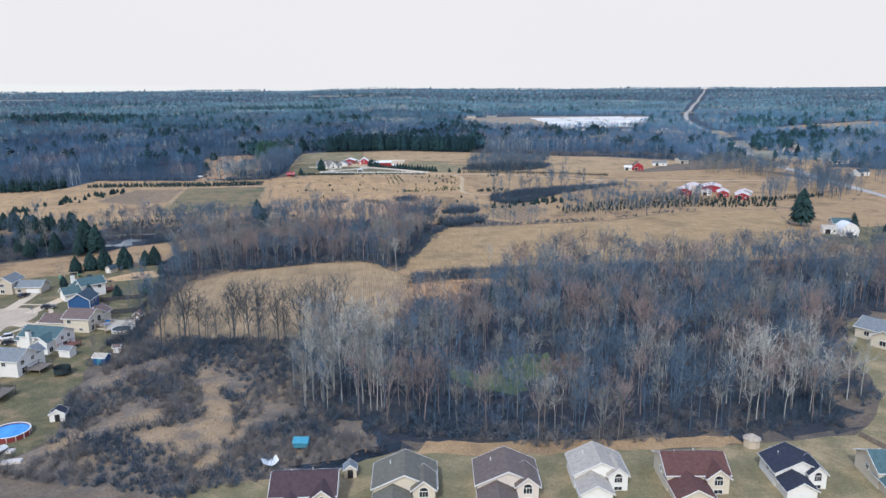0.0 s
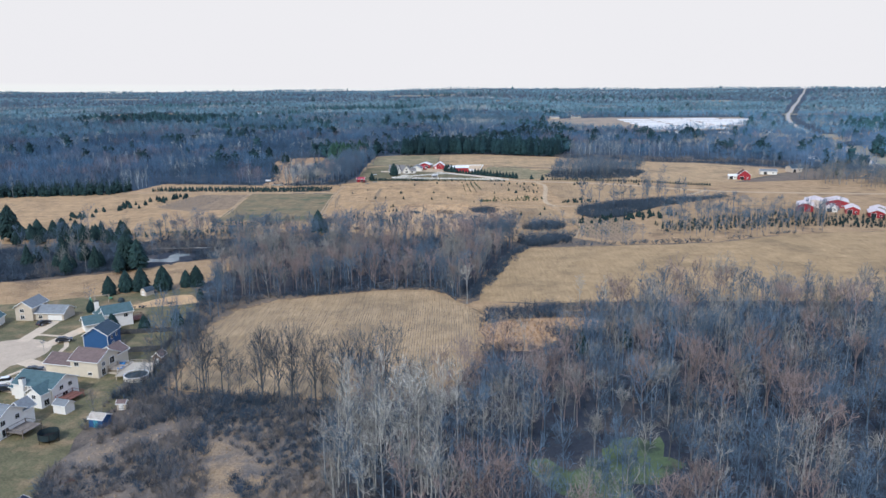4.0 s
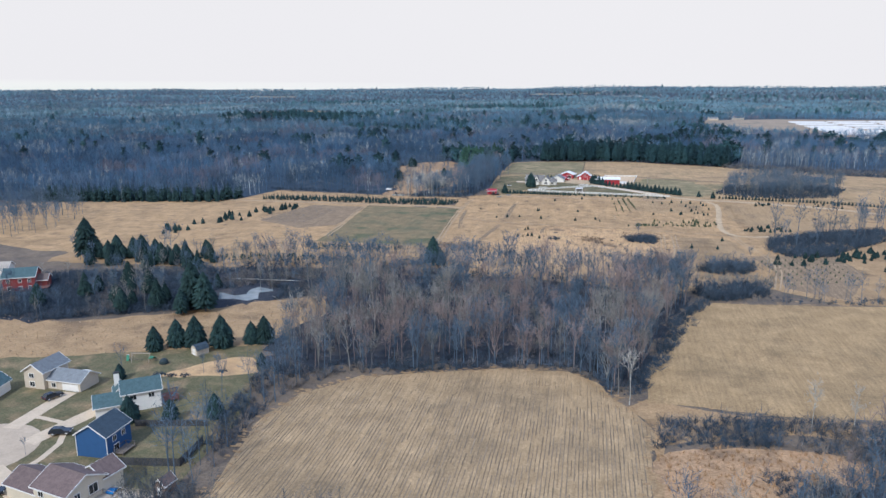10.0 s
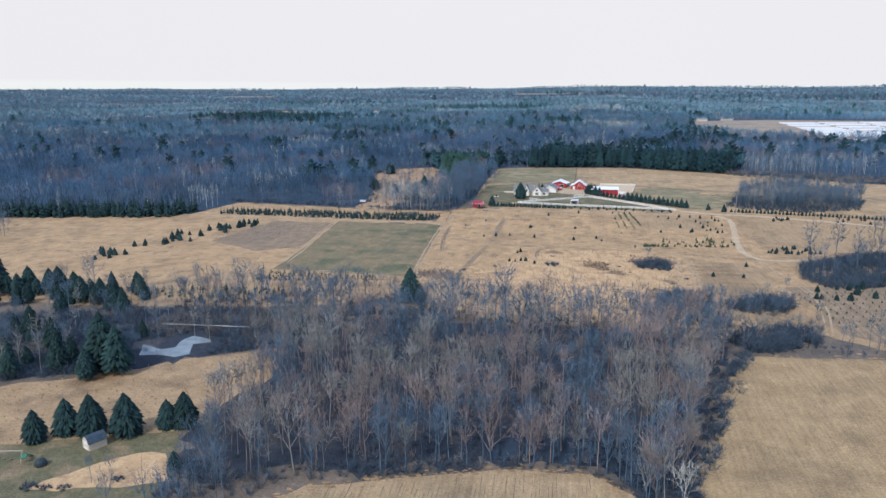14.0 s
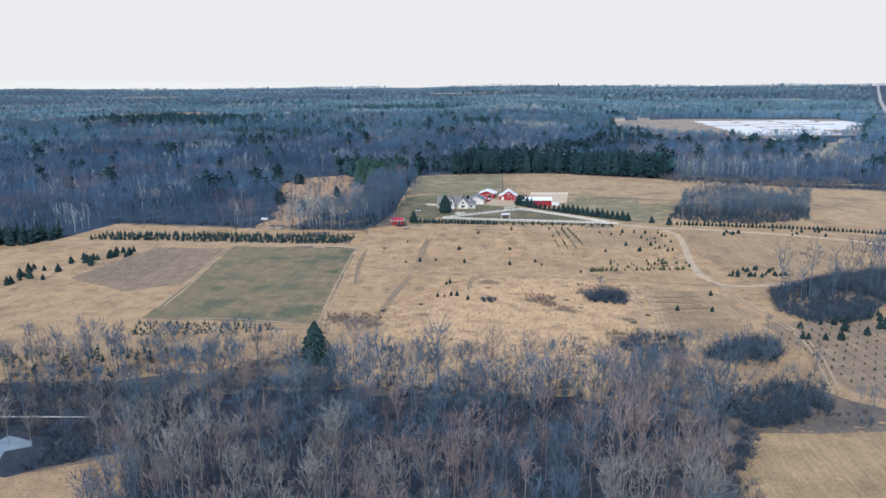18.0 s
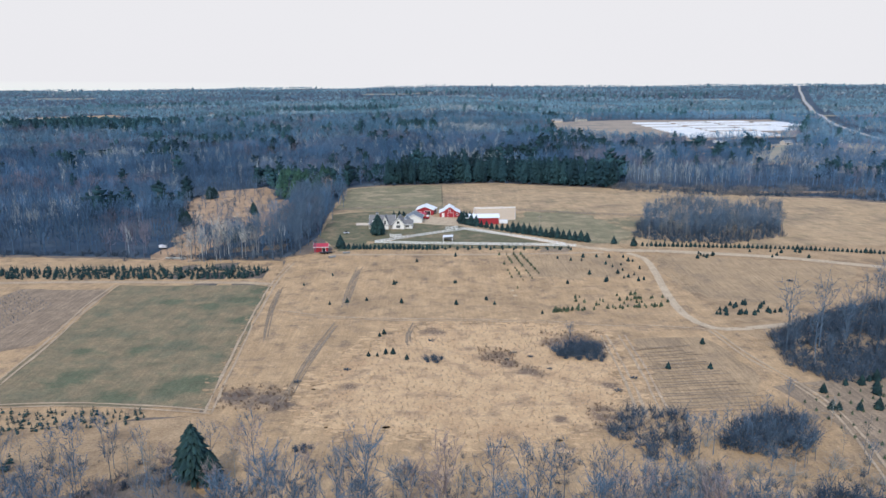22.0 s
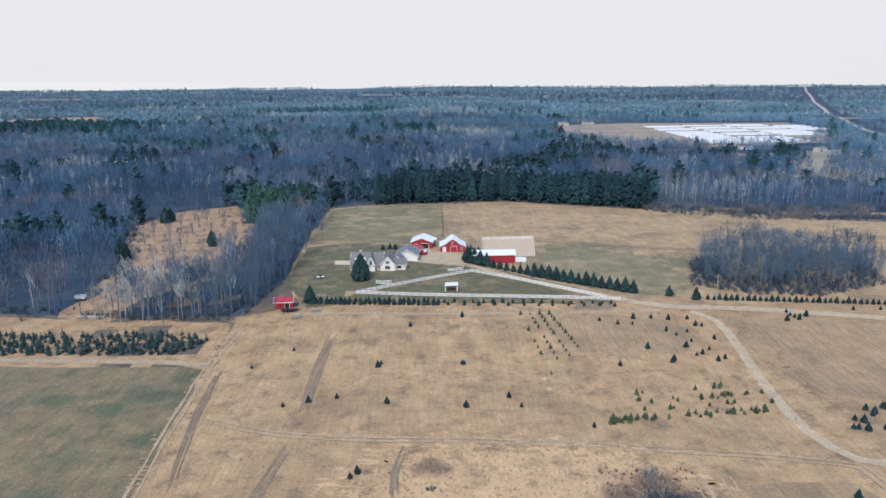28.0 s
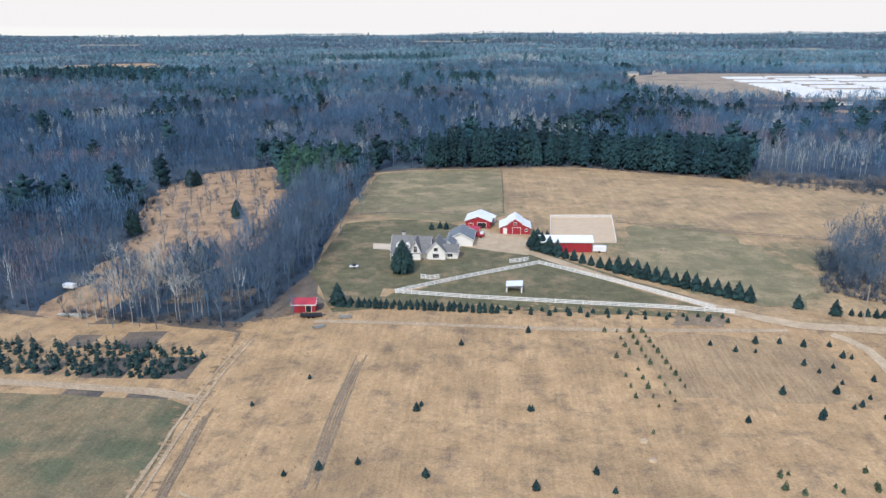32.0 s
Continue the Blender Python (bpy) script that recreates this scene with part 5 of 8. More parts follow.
patch("far_field", [(345, 770), (430, 700), (640, 700), (1100, 1150), (1000, 1250), (700, 1060), (520, 980), (400, 900)], M["far_meadow"], "pale open ground between the trees beyond the road", "meadow", 0.4, 5, 150, 30)
patch("far_field", [(300, 880), (400, 930), (560, 1060), (560, 1140), (430, 1180), (330, 1140), (280, 1000)], M["far_meadow"], "pale open ground between far houses and trees", "meadow", 0.5, 5, 151, 30)
wood("bare_woods", [(102, 402), (190, 424), (215, 470), (200, 505), (150, 512), (118, 470)], 5.2, "in scrub before the second farm", [(0.4, NEAR_J, M["bark"], "leafless grey trees"), (0.3, POLE, M["bark_tan"], "slim tan leafless trees"), (0.2, SHRUBS, M["shrub"], "dark leafless shrubs")], 59, 0.45, 0.75)
wood("bare_woods", [(300, 585), (345, 570), (352, 640), (340, 690), (300, 660), (270, 640), (280, 610)], 6.0, "beside the county road", [(0.6, NEAR_J, M["bark"], "leafless grey trees"), (0.3, BROAD_J, M["bark_tan"], "spreading tan leafless trees")], 60, 0.7, 1.0)
wood("bare_woods", [(300, 450), (330, 470), (342, 520), (345, 545), (318, 540), (300, 500)], 8.0, "on the bank of the county road", [(0.8, BROAD_J, M["bark"], "spreading leafless trees")], 62, 0.8, 1.1)
wood("thicket", [(30.2, 273.4), (37.0, 270.3), (39.6, 261.5), (36.4, 253.4), (31.4, 257.9), (29.5, 265.6)], 1.7, "beside the rust-coloured marsh grass", [(0.85, SHRUBS, M["shrub"], "dark leafless shrubs")], 63, 0.8, 1.4, -1.5)
# far woods to the horizon
OPENINGS = [CLEARING, [(-1014, 1917), (-960, 2060), (-800, 2090), (-690, 1905)], [(140, 1300), (192, 1642), (340, 1690), (600, 1660), (560, 1480), (440, 1260), (296, 1215), (215, 1262)], [(570, 1150), (900, 1290), (930, 1215), (620, 1090)], [(96, 782), (140, 752), (240, 770), (300, 730), (330, 760), (250, 812), (150, 800), (104, 806)]]
# stands of pines: middle, half lengths, turn in degrees, share
PINE_STANDS = [(20, 832, 84, 26, -8, 1.0), (86, 826, 26, 36, 0, 0.9), (-112, 796, 24, 34, 20, 0.95), (-174, 786, 7, 6, 0, 0.9), (-188, 782, 6, 6, 0, 0.9), (-186, 738, 7, 7, 0, 0.8), (-215, 722, 18, 10, 10, 0.5), (-150, 842, 9, 7, 0, 0.8),
               (107, 1056, 30, 14, 0, 0.8), (140, 1064, 22, 16, 0, 0.8), (190, 1070, 9, 9, 0, 0.8), (240, 1046, 22, 12, 0, 0.8), (300, 1062, 26, 10, 0, 0.6), (330, 1090, 20, 12, 0, 0.6), (30, 930, 40, 16, 10, 0.5), (90, 985, 40, 16, -10, 0.5), (100, 1234, 34, 20, 0, 0.5),
               (-600, 1560, 150, 110, -20, 0.95), (-270, 2330, 170, 110, 0, 0.9), (-48, 1420, 36, 60, 0, 0.7), (-240, 1350, 30, 18, 0, 0.6), (-150, 1350, 26, 16, 0, 0.6), (-290, 1215, 36, 22, 10, 0.5), (-380, 1270, 30, 18, 0, 0.5), (-315, 1110, 20, 14, 0, 0.5), (-362, 965, 12, 10, 0, 0.5),
               (-295, 1005, 12, 10, 0, 0.5), (-450, 1960, 60, 40, 0, 0.8), (570, 3100, 260, 60, 0, 0.8), (0, 3450, 200, 60, 0, 0.8), (860, 3100, 200, 60, 0, 0.7), (420, 2000, 120, 40, 0, 0.6), (160, 2050, 90, 40, 0, 0.6), (-900, 2600, 200, 70, 0, 0.7), (700, 1300, 60, 30, 0, 0.5), (520, 900, 40, 24, 0, 0.5), (300, 850, 30, 14, 0, 0.4)]
PALE_STANDS = [(130, 826, 36, 16, 0, 0.9), (180, 846, 40, 18, 0, 0.7), (-28, 1030, 26, 12, 0, 0.8), (40, 1062, 40, 10, 0, 0.8), (-338, 1035, 40, 14, 0, 0.6), (-250, 880, 14, 8, 0, 0.7), (-260, 1010, 60, 10, 0, 0.5), (150, 1130, 50, 20, 0, 0.5), (240, 900, 60, 26, 0, 0.6), (-300, 760, 30, 10, 0, 0.5), (-180, 950, 40, 9, 0, 0.5), (-90, 920, 30, 8, 0, 0.4)]


def stands(x, y, rng, spots):
    """Which places fall into ragged oval stands."""
    hit = np.zeros(len(x), bool)
    ragged = 0.45 * vnoise(x, y, 16.0, 71) + rng.normal(0, 0.12, len(x))
    for cx, cy, rx, ry, turn, share in spots:
        c, s = math.cos(radians(turn)), math.sin(radians(turn))
        u, v = (x - cx) * c + (y - cy) * s, (y - cy) * c - (x - cx) * s
        hit |= (np.hypot(u / rx, v / ry) + ragged < 1) & (rng.uniform(0, 1, len(x)) < share)
    return hit


def far_places(r0, r1, gap, seed):
    rng = np.random.default_rng(seed)
    pos = fill(FAR_EDGE, gap, rng, 0.5)
    d = np.hypot(pos[:, 0], pos[:, 1] - 200)
    k = (d >= r0) & (d < r1)
    for o in OPENINGS + FAR_OPEN:
        k &= ~inside(pos[:, 0], pos[:, 1], o)
    pos, d = pos[k], d[k]
    # thin in places, so that lanes and glades open up
    x, y = pos[:, 0], pos[:, 1]
    n = vnoise(x, y, 70.0, 31) + 0.6 * vnoise(x, y, 28.0, 32)
    thin = np.where((x > 190 + 0.15 * (y - 700)) & (d < 1500), 0.5, np.where(d < 1000, 1.05, 0.85))
    road = np.abs(np.interp(y, [460, 515, 600, 720, 980, 1500, 2300, 4200], [341, 349, 362, 385, 470, 640, 1000, 1900]) - x) > 9 + 0.005 * d
    grown = stands(x, y, rng, [(*p[:5], 1.0) for p in PINE_STANDS + PALE_STANDS])
    return pos[((n < thin) | grown) & road]


for r0, r1, gap, seed in ((0, 1000, 6.6, 61), (1000, 1700, 10.5, 62), (1700, 2800, 18.0, 63), (2800, 5000, 31.0, 64)):
    rng = np.random.default_rng(seed)
    pos = far_places(r0, r1, gap, seed)
    x, y = pos[:, 0], pos[:, 1]
    zone = (61, 62, 63, 64).index(seed)
    size = (1, 1.5, 2.4, 3.6)[zone]
    heave = vnoise(x, y, 34.0 * size, 33) + 0.7 * vnoise(x, y, 15.0 * size, 34)
    tall = (1.0, 1.0, 0.95, 1.1)[zone] * (1 + 0.17 * heave)
    mood = vnoise(x, y, 60.0 * size, 35) + 0.7 * vnoise(x, y, 24.0 * size, 36) + rng.normal(0, 0.22, len(pos))
    clump = vnoise(x, y, 30.0 * size, 37) + 0.6 * vnoise(x, y, 90.0 * size, 38)
    lone = rng.uniform(0, 1, len(pos)) < np.where(clump > 0.85, (0.3, 0.2, 0.12, 0.1)[zone], np.where(clump > 0.2, (0.04, 0.03, 0.02, 0.015)[zone], 0.008))
    pine = stands(x, y, rng, PINE_STANDS) | (lone & ~((x < -60) & (y < 720)))
    pale = (stands(x, y, rng, PALE_STANDS) | (mood < -0.86) | (rng.uniform(0, 1, len(pos)) < 0.02)) & ~pine
    red = (mood > 0.72) & ~pine & ~pale & (zone < 2)
    rest = ~pine & ~pale & ~red
    wide = (FAR, FAR_MID, FAR_LITE, FAR_LITE)[zone]
    # farther zones take twig colours with more painted haze
    grey = M[("far_twigs_haze", "far_twigs_haze_m", "far_twigs_haze_b", "far_twigs_haze_b")[zone]]
    spread = (0.2, 0.18, 0.15, 0.12)[zone]
    # stands differ in tone from their neighbours; those to the right also get painted haze
    tone_haze = 0.26 * vnoise(x, y, 45.0 * size, 39) + 0.2 * vnoise(x, y, 17.0 * size, 40) + (0.5, 0.45, 0.1, 0.0)[zone] * step(120, 400, x - 0.12 * (y - 700))
    scatter("far_woods", pos[rest], wide, grey, "grey leafless woods reaching towards the horizon, tinted with painted haze", "woods", rng, 0.85, 1.12, tall[rest], spread, tone_haze[rest])
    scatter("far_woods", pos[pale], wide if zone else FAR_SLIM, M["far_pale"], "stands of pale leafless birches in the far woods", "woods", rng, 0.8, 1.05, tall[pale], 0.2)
    if red.any():
        scatter("far_woods", pos[red], wide, M["far_red"], "patches of reddish budding trees in the far woods", "woods", rng, 0.8, 1.05, tall[red], spread, tone_haze[red])
    # pines past the first zone get needle colours with haze mixed in
    scatter("far_pines", pos[pine], PINE_FAR, M["needles_far" if zone == 0 else "needles_haze_mid" if zone == 1 else "needles_haze_dist"], "evergreen pines among the far woods, paler with painted haze farther off", "woods", rng, 0.85, 1.25, tall[pine], 0.22, tone_haze[pine])

# shrubs and single trees over the clearing and along the edges of the far woods
rng = np.random.default_rng(88)
scatter("clearing_trees", fill(CLEARING, 14.0, rng), BROAD_J, M["bark"], "scattered leafless trees over a clearing", "trees", rng, 0.45, 0.75)
scatter("clearing_shrubs", fill(CLEARING, 9.0, rng), SHRUBS, M["shrub_brown"], "brown leafless shrubs over a clearing", "shrubs", rng, 0.6, 1.2)


def edge_shrubs(line, label, gap=1.6, out=3.5):
    """A ragged strip of shrubs along a line."""
    spots = []
    for a, b in zip(line, line[1:]):
        a, b = np.array(a, float), np.array(b, float)
        for u in np.arange(0, np.linalg.norm(b - a), gap):
            spots.append(a + (b - a) * u / np.linalg.norm(b - a) + rng.normal(0, out, 2))
    scatter("edge_shrubs", np.array(spots), SHRUBS, M["shrub"], label, "shrubs", rng, 0.7, 1.5)


edge_shrubs([(-240, 626), (-232, 624), (-170, 617), (-152, 612)], "dark leafless shrubs along the edge of the far woods", 0.9, 2.5)
edge_shrubs(CLEARING[1:9], "dark leafless shrubs round a clearing", 2.0, 2.5)
edge_shrubs([(-140, 610), (-118, 606), (-90, 603)], "dark leafless shrubs before the birches", 0.8, 2.0)
edge_shrubs([(-62, 815), (-18, 820), (20, 825), (53, 811), (109, 791), (170, 777), (235, 767), (300, 719), (360, 699)], "dark leafless shrubs at the top of the hillside pasture", 1.6, 3.0)
edge_shrubs([(-98, 402), (-62, 407), (-30, 407), (4, 404), (24, 400)], "dark leafless shrubs at the far side of the wood", 0.9, 3.0)

edge_shrubs([(8, 308), (12, 322), (18, 344), (25, 368), (34, 388)], "dark leafless shrubs between the wood and the mown field", 0.5, 1.6)

# rows of cut stalks on the stubble field, and tufts on the reed meadow
rng = np.random.default_rng(77)
V, F = [], []
way, side = np.array([-0.07, 0.9975]), np.array([0.9975, 0.07])
for k in range(-116, 116):
    base = np.array([-30.0, 262.0]) + side * k * 0.8
    t0, on = -70.0, True
    bend = rng.uniform(-0.1, 0.1)
    while t0 < 66:
        ln = rng.uniform(2.5, 7.0)
        p, q = base + way * t0, base + way * (t0 + ln)
        p, q = p + side * 2.2 * math.sin(t0 / 40.0), q + side * 2.2 * math.sin((t0 + ln) / 40.0)
        if on and inside(np.array([p[0], q[0]]), np.array([p[1], q[1]]), FIELD_A).all():
            o = len(V)
            w0, w1 = rng.uniform(0.05, 0.15, 2) * (0.55 if t0 > 30 else 1.0)
            zz = z_at(*p) + 0.075
            for e, wv in ((p, w0), (q, w1)):
                c = bend + rng.uniform(-0.08, 0.08)
                V += [(*(e + side * (c - wv)), zz), (*(e + side * c), zz + 0.05), (*(e + side * (c + wv)), zz)]
            F += [(o, o + 1, o + 4, o + 3), (o + 1, o + 2, o + 5, o + 4)]
        t0 += ln
        on = rng.uniform() < (0.88 if t0 < 25 else 0.6)
me = raw_mesh("stalk_rows", np.array(V), np.array(F))
me.materials.append(M["stalks"])
tagged(new("stalk_rows", me), "dark rows of cut corn stalks on the stubble field", "stubble", kind="stuff")
TUFTS = [shrub(980 + i, 0.6 + 0.1 * i, 9, 0.05) for i in range(4)]
scatter("reed_tufts", fill(REEDS, 1.5, rng), TUFTS, M["grass_dry"], "flattened pale reed tufts on the wet meadow", "reeds", rng, 0.5, 1.2)
scatter("reed_tufts", fill([(10, 274), (10, 254), (18, 249), (30, 256), (38, 266), (48, 280), (36, 282), (22, 279)], 1.5, rng), TUFTS, M["orange_brush"], "rust-coloured reed tufts in the marsh", "reeds", rng, 0.8, 1.8)
for line_, gap in (([(-79, 469), (-60, 468), (-59, 453), (-77, 454)], 1.5), ([(9, 507), (29, 506), (25, 487), (7, 491)], 1.6), ([(12, 455), (20, 455), (18, 443), (11, 443)], 1.3), ([(-12, 495), (0, 491), (-2, 478), (-11, 483)], 1.1), ([(-4, 481), (6, 478), (4, 470)], 1.4)):
    scatter("weed_tufts", fill(line_, gap, rng, 0.9), TUFTS, M["weeds"], "dead brown weeds standing in the meadow", "weeds", rng, 0.6, 1.5)
scatter("grass_tufts", fill(MAIN, 4.2, rng), TUFTS, M["grass_dry"], "coarse dry grass tufts over the pasture", "grass", rng, 0.4, 0.9)
scatter("grass_tufts", fill(MEADOW_L, 2.6, rng), TUFTS, M["grass_dry"], "coarse dry grass tufts along the creek meadow", "grass", rng, 0.5, 1.1)
scatter("grass_tufts", fill(BRUSH, 2.4, rng), TUFTS, M["grass_dry"], "coarse dry grass tufts among the brush", "grass", rng, 0.6, 1.3)

# ---- building kit ----


def part(name, bm, material, parent, label=""):
    """One mesh object under a thing or a part."""
    me = bpy.data.meshes.new(name)
    bmesh.ops.recalc_face_normals(bm, faces=bm.faces[:])
    bm.to_mesh(me)
    bm.free()
    me.materials.append(material)
    ob = new(name, me)
    ob.parent = parent
    if label:
        ob["label"] = label
    return ob


def again(ob, name, parent, m):
    """Another object on the mesh of ob."""
    o = new(name, ob.data)
    o.parent = parent
    o.matrix_basis = m
    return o


def slab(bm, x0, x1, y0, y1, z0, z1):
    v = [bm.verts.new(p) for p in ((x0, y0, z0), (x1, y0, z0), (x1, y1, z0), (x0, y1, z0), (x0, y0, z1), (x1, y0, z1), (x1, y1, z1), (x0, y1, z1))]
    for f in ((0, 3, 2, 1), (4, 5, 6, 7), (0, 1, 5, 4), (1, 2, 6, 5), (2, 3, 7, 6), (3, 0, 4, 7)):
        bm.faces.new([v[i] for i in f])
    return bm


def box(*a):
    return slab(bmesh.new(), *a)


def prism(outline, axis, a, b):
    """An outline (u, z) drawn along x or y from a to b."""
    bm = bmesh.new()
    place = (lambda u, z, t: (t, u, z)) if axis == "x" else (lambda u, z, t: (u, t, z))
    r0 = [bm.verts.new(place(u, z, a)) for u, z in outline]
    r1 = [bm.verts.new(place(u, z, b)) for u, z in outline]
    n = len(outline)
    bm.faces.new(r0)
    bm.faces.new(r1[::-1])
    for i in range(n):
        bm.faces.new((r0[i], r1[i], r1[(i + 1) % n], r0[(i + 1) % n]))
    return bm


def tube(bm, r, z0, z1, n=16, x=0, y=0, r2=None, cap=True):
    r2 = r if r2 is None else r2
    a = [bm.verts.new((x + r * math.cos(6.2832 * k / n), y + r * math.sin(6.2832 * k / n), z0)) for k in range(n)]
    b = [bm.verts.new((x + r2 * math.cos(6.2832 * k / n), y + r2 * math.sin(6.2832 * k / n), z1)) for k in range(n)]
    for k in range(n):
        bm.faces.new((a[k], a[(k + 1) % n], b[(k + 1) % n], b[k]))
    if cap:
        bm.faces.new(a[::-1])
        bm.faces.new(b)
    return bm


def thing(name, x, y, rot, label, category, group="", dz=0.0):
    e = new(name)
    e.matrix_basis = pose(x, y, z_at(x, y) + dz, 0, 0, rot)
    return tagged(e, label, category, group)


def wing(root, x0, x1, y0, y1, h, rise, ridge, wall, roof, over=0.45, name="wall"):
    """Walls with gables, two roof slopes, white rake and eave boards."""
    if ridge == "x":
        a, b, lo, hi = y0, y1, x0, x1
    else:
        a, b, lo, hi = x0, x1, y0, y1
    m = (a + b) / 2
    body = part(name, prism([(a, -0.3), (b, -0.3), (b, h), (m, h + rise), (a, h)], ridge, lo, hi), M[wall], root)
    k = rise / (m - a)
    t = 0.2
    for s, e in ((a, -1), (b, 1)):
        ue = s + e * over
        ze = h - k * over
        slope = part("roof", prism([(ue, ze), (m, h + rise), (m, h + rise + t), (ue, ze + t)], ridge, lo - over, hi + over), M[roof], root)
        part("eave_board", prism([(ue, ze - 0.06), (ue + e * 0.06, ze - 0.06), (ue + e * 0.06, ze + t), (ue, ze + t)], ridge, lo - over, hi + over), M["trim"], slope)
        for end, sg in ((lo - over, -1), (hi + over, 1)):
            part("rake_board", prism([(ue, ze - 0.08), (m, h + rise - 0.08), (m, h + rise + t + 0.02), (ue, ze + t + 0.02)], ridge, end, end + sg * 0.08), M["trim"], slope)
    return body


def window(root, x, y, z, w, h, side, arched=False, panes=2):
    """A framed window on a wall: side S, N, E or W of the building's own axes."""
    d = {"S": (0, -1), "N": (0, 1), "E": (1, 0), "W": (-1, 0)}[side]
    e = new("window")
    e.parent = root
    e.matrix_basis = pose(x + d[0] * 0.02, y + d[1] * 0.02, z, 0, 0, {"S": 0, "N": 180, "E": 90, "W": -90}[side])
    bm = bmesh.new()
    for q in ((-w / 2 - 0.12, -w / 2, 0, h), (w / 2, w / 2 + 0.12, 0, h), (-w / 2 - 0.12, w / 2 + 0.12, -0.12, 0), (-w / 2 - 0.12, w / 2 + 0.12, h, h + 0.12)):
        slab(bm, q[0], q[1], -0.09, 0.02, q[2], q[3])
    for i in range(1, panes):
        xx = -w / 2 + w * i / panes
        slab(bm, xx - 0.03, xx + 0.03, -0.07, 0.02, 0, h)
    part("frame", bm, M["trim"], e)
    part("pane", box(-w / 2, w / 2, -0.035, 0.03, 0, h), M["glass"], e, "dark glass pane")
    if arched:
        pts = [(0.5 * w * math.cos(a), h + 0.14 + 0.5 * w * math.sin(a)) for a in [radians(d2) for d2 in range(0, 181, 20)]]
        part("arched_pane", prism(pts, "y", -0.04, 0.02), M["glass"], e, "half-round glass pane")
        ring = [(p[0] * 1.16, h + 0.12 + (p[1] - h - 0.12) * 1.16) for p in pts] + [(p[0], p[1]) for p in pts[::-1]]
        part("arch_frame", prism(ring, "y", -0.08, 0.02), M["trim"], e)
    return e


def garage_door(root, x, y, w, h=2.1):
    g = part("garage_door", box(x - w / 2, x + w / 2, y - 0.06, y + 0.04, 0, h), M["trim"], root)
    for i in range(1, 4):
        part("door_rib", box(x - w / 2, x + w / 2, y - 0.085, y - 0.062, h * i / 4 - 0.03, h * i / 4 + 0.01), M["wall_white"], g)
    return g


def chimney(root, x, y, z0, z1, wall="wall_white", s=0.6):
    c = part("chimney", box(x - s, x + s, y - s, y + s, z0, z1), M[wall], root)
    part("chimney_cap", box(x - s - 0.08, x + s + 0.08, y - s - 0.08, y + s + 0.08, z1, z1 + 0.12), M["dark"], c)


def deck(root, x0, x1, y0, y1, z, material="deck"):
    d = part("deck", box(x0, x1, y0, y1, z - 0.15, z), M[material], root)
    for px, py in ((x0 + 0.1, y0 + 0.1), (x1 - 0.1, y0 + 0.1), (x1 - 0.1, y1 - 0.1), (x0 + 0.1, y1 - 0.1)):
        part("post", box(px - 0.08, px + 0.08, py - 0.08, py + 0.08, -0.2, z + 1.0), M[material], d)
    for q in ((x0, x1, y0, y0 + 0.06), (x0, x1, y1 - 0.06, y1), (x1 - 0.06, x1, y0, y1), (x0, x0 + 0.06, y0, y1)):
        part("rail", box(*q, z + 0.85, z + 0.95), M[material], d)
    n = int((x1 - x0) / 0.8)
    for i in range(1, n):
        part("baluster", box(x0 + i * (x1 - x0) / n - 0.03, x0 + i * (x1 - x0) / n + 0.03, y0, y0 + 0.05, z, z + 0.85), M[material], d)
    return d


def house(x, y, rot, label, group="suburban houses", size=(1, 1, 1)):
    h = thing("house", x, y, rot, label, "house", group)
    h.scale = size
    return h


# ---- houses round the cul-de-sac ----
h = house(-104.0, 249.4, 0, "deep blue two-storey house with white trim and teal roof", size=(0.72, 0.84, 0.88))
wing(h, -5, 5, 0, 9.5, 5.6, 2.6, "y", "wall_navy", "roof_deep")
wing(h, -4.4, -1, 9, 13, 3.0, 1.4, "x", "wall_navy", "roof_deep")
for s in (-1, 1):
    part("corner_board", box(5.0 * s - 0.1, 5.0 * s + 0.1, -0.08, 0.08, 0, 5.5), M["trim"], h)
window(h, 5, 3, 3.4, 1.2, 1.2, "E"), window(h, 5, 6.5, 3.4, 1.2, 1.2, "E"), window(h, 5, 3.5, 0.3, 1.8, 2.0, "E")
deck(h, 5.1, 8.2, 2, 7, 0.7, "wood_fence")

h = house(-101.7, 230.8, -13, "cream split-level house with a brown shingle roof", size=(1, 1, 0.93))
wing(h, 0, 8.6, 0, 8.4, 5.0, 2.2, "x", "wall_cream", "roof_brown")
wing(h, -8.5, -0.02, 0.4, 7.4, 3.1, 1.9, "x", "wall_cream", "roof_brown")
wing(h, 2.5, 8.4, 8.2, 12.5, 4.4, 1.9, "y", "wall_cream", "roof_brown")
window(h, 2.0, 0, 3.2, 1.3, 1.1, "S"), window(h, 8.6, 2.2, 3.1, 1.1, 1.1, "E"), window(h, 8.6, 2.0, 0.4, 1.4, 1.9, "E"), window(h, 8.6, 5.6, 2.6, 1.8, 1.9, "E"), window(h, 6, 0, 0.8, 1.2, 0.8, "S")
deck(h, 8.7, 12.5, 3.5, 7.5, 1.4)

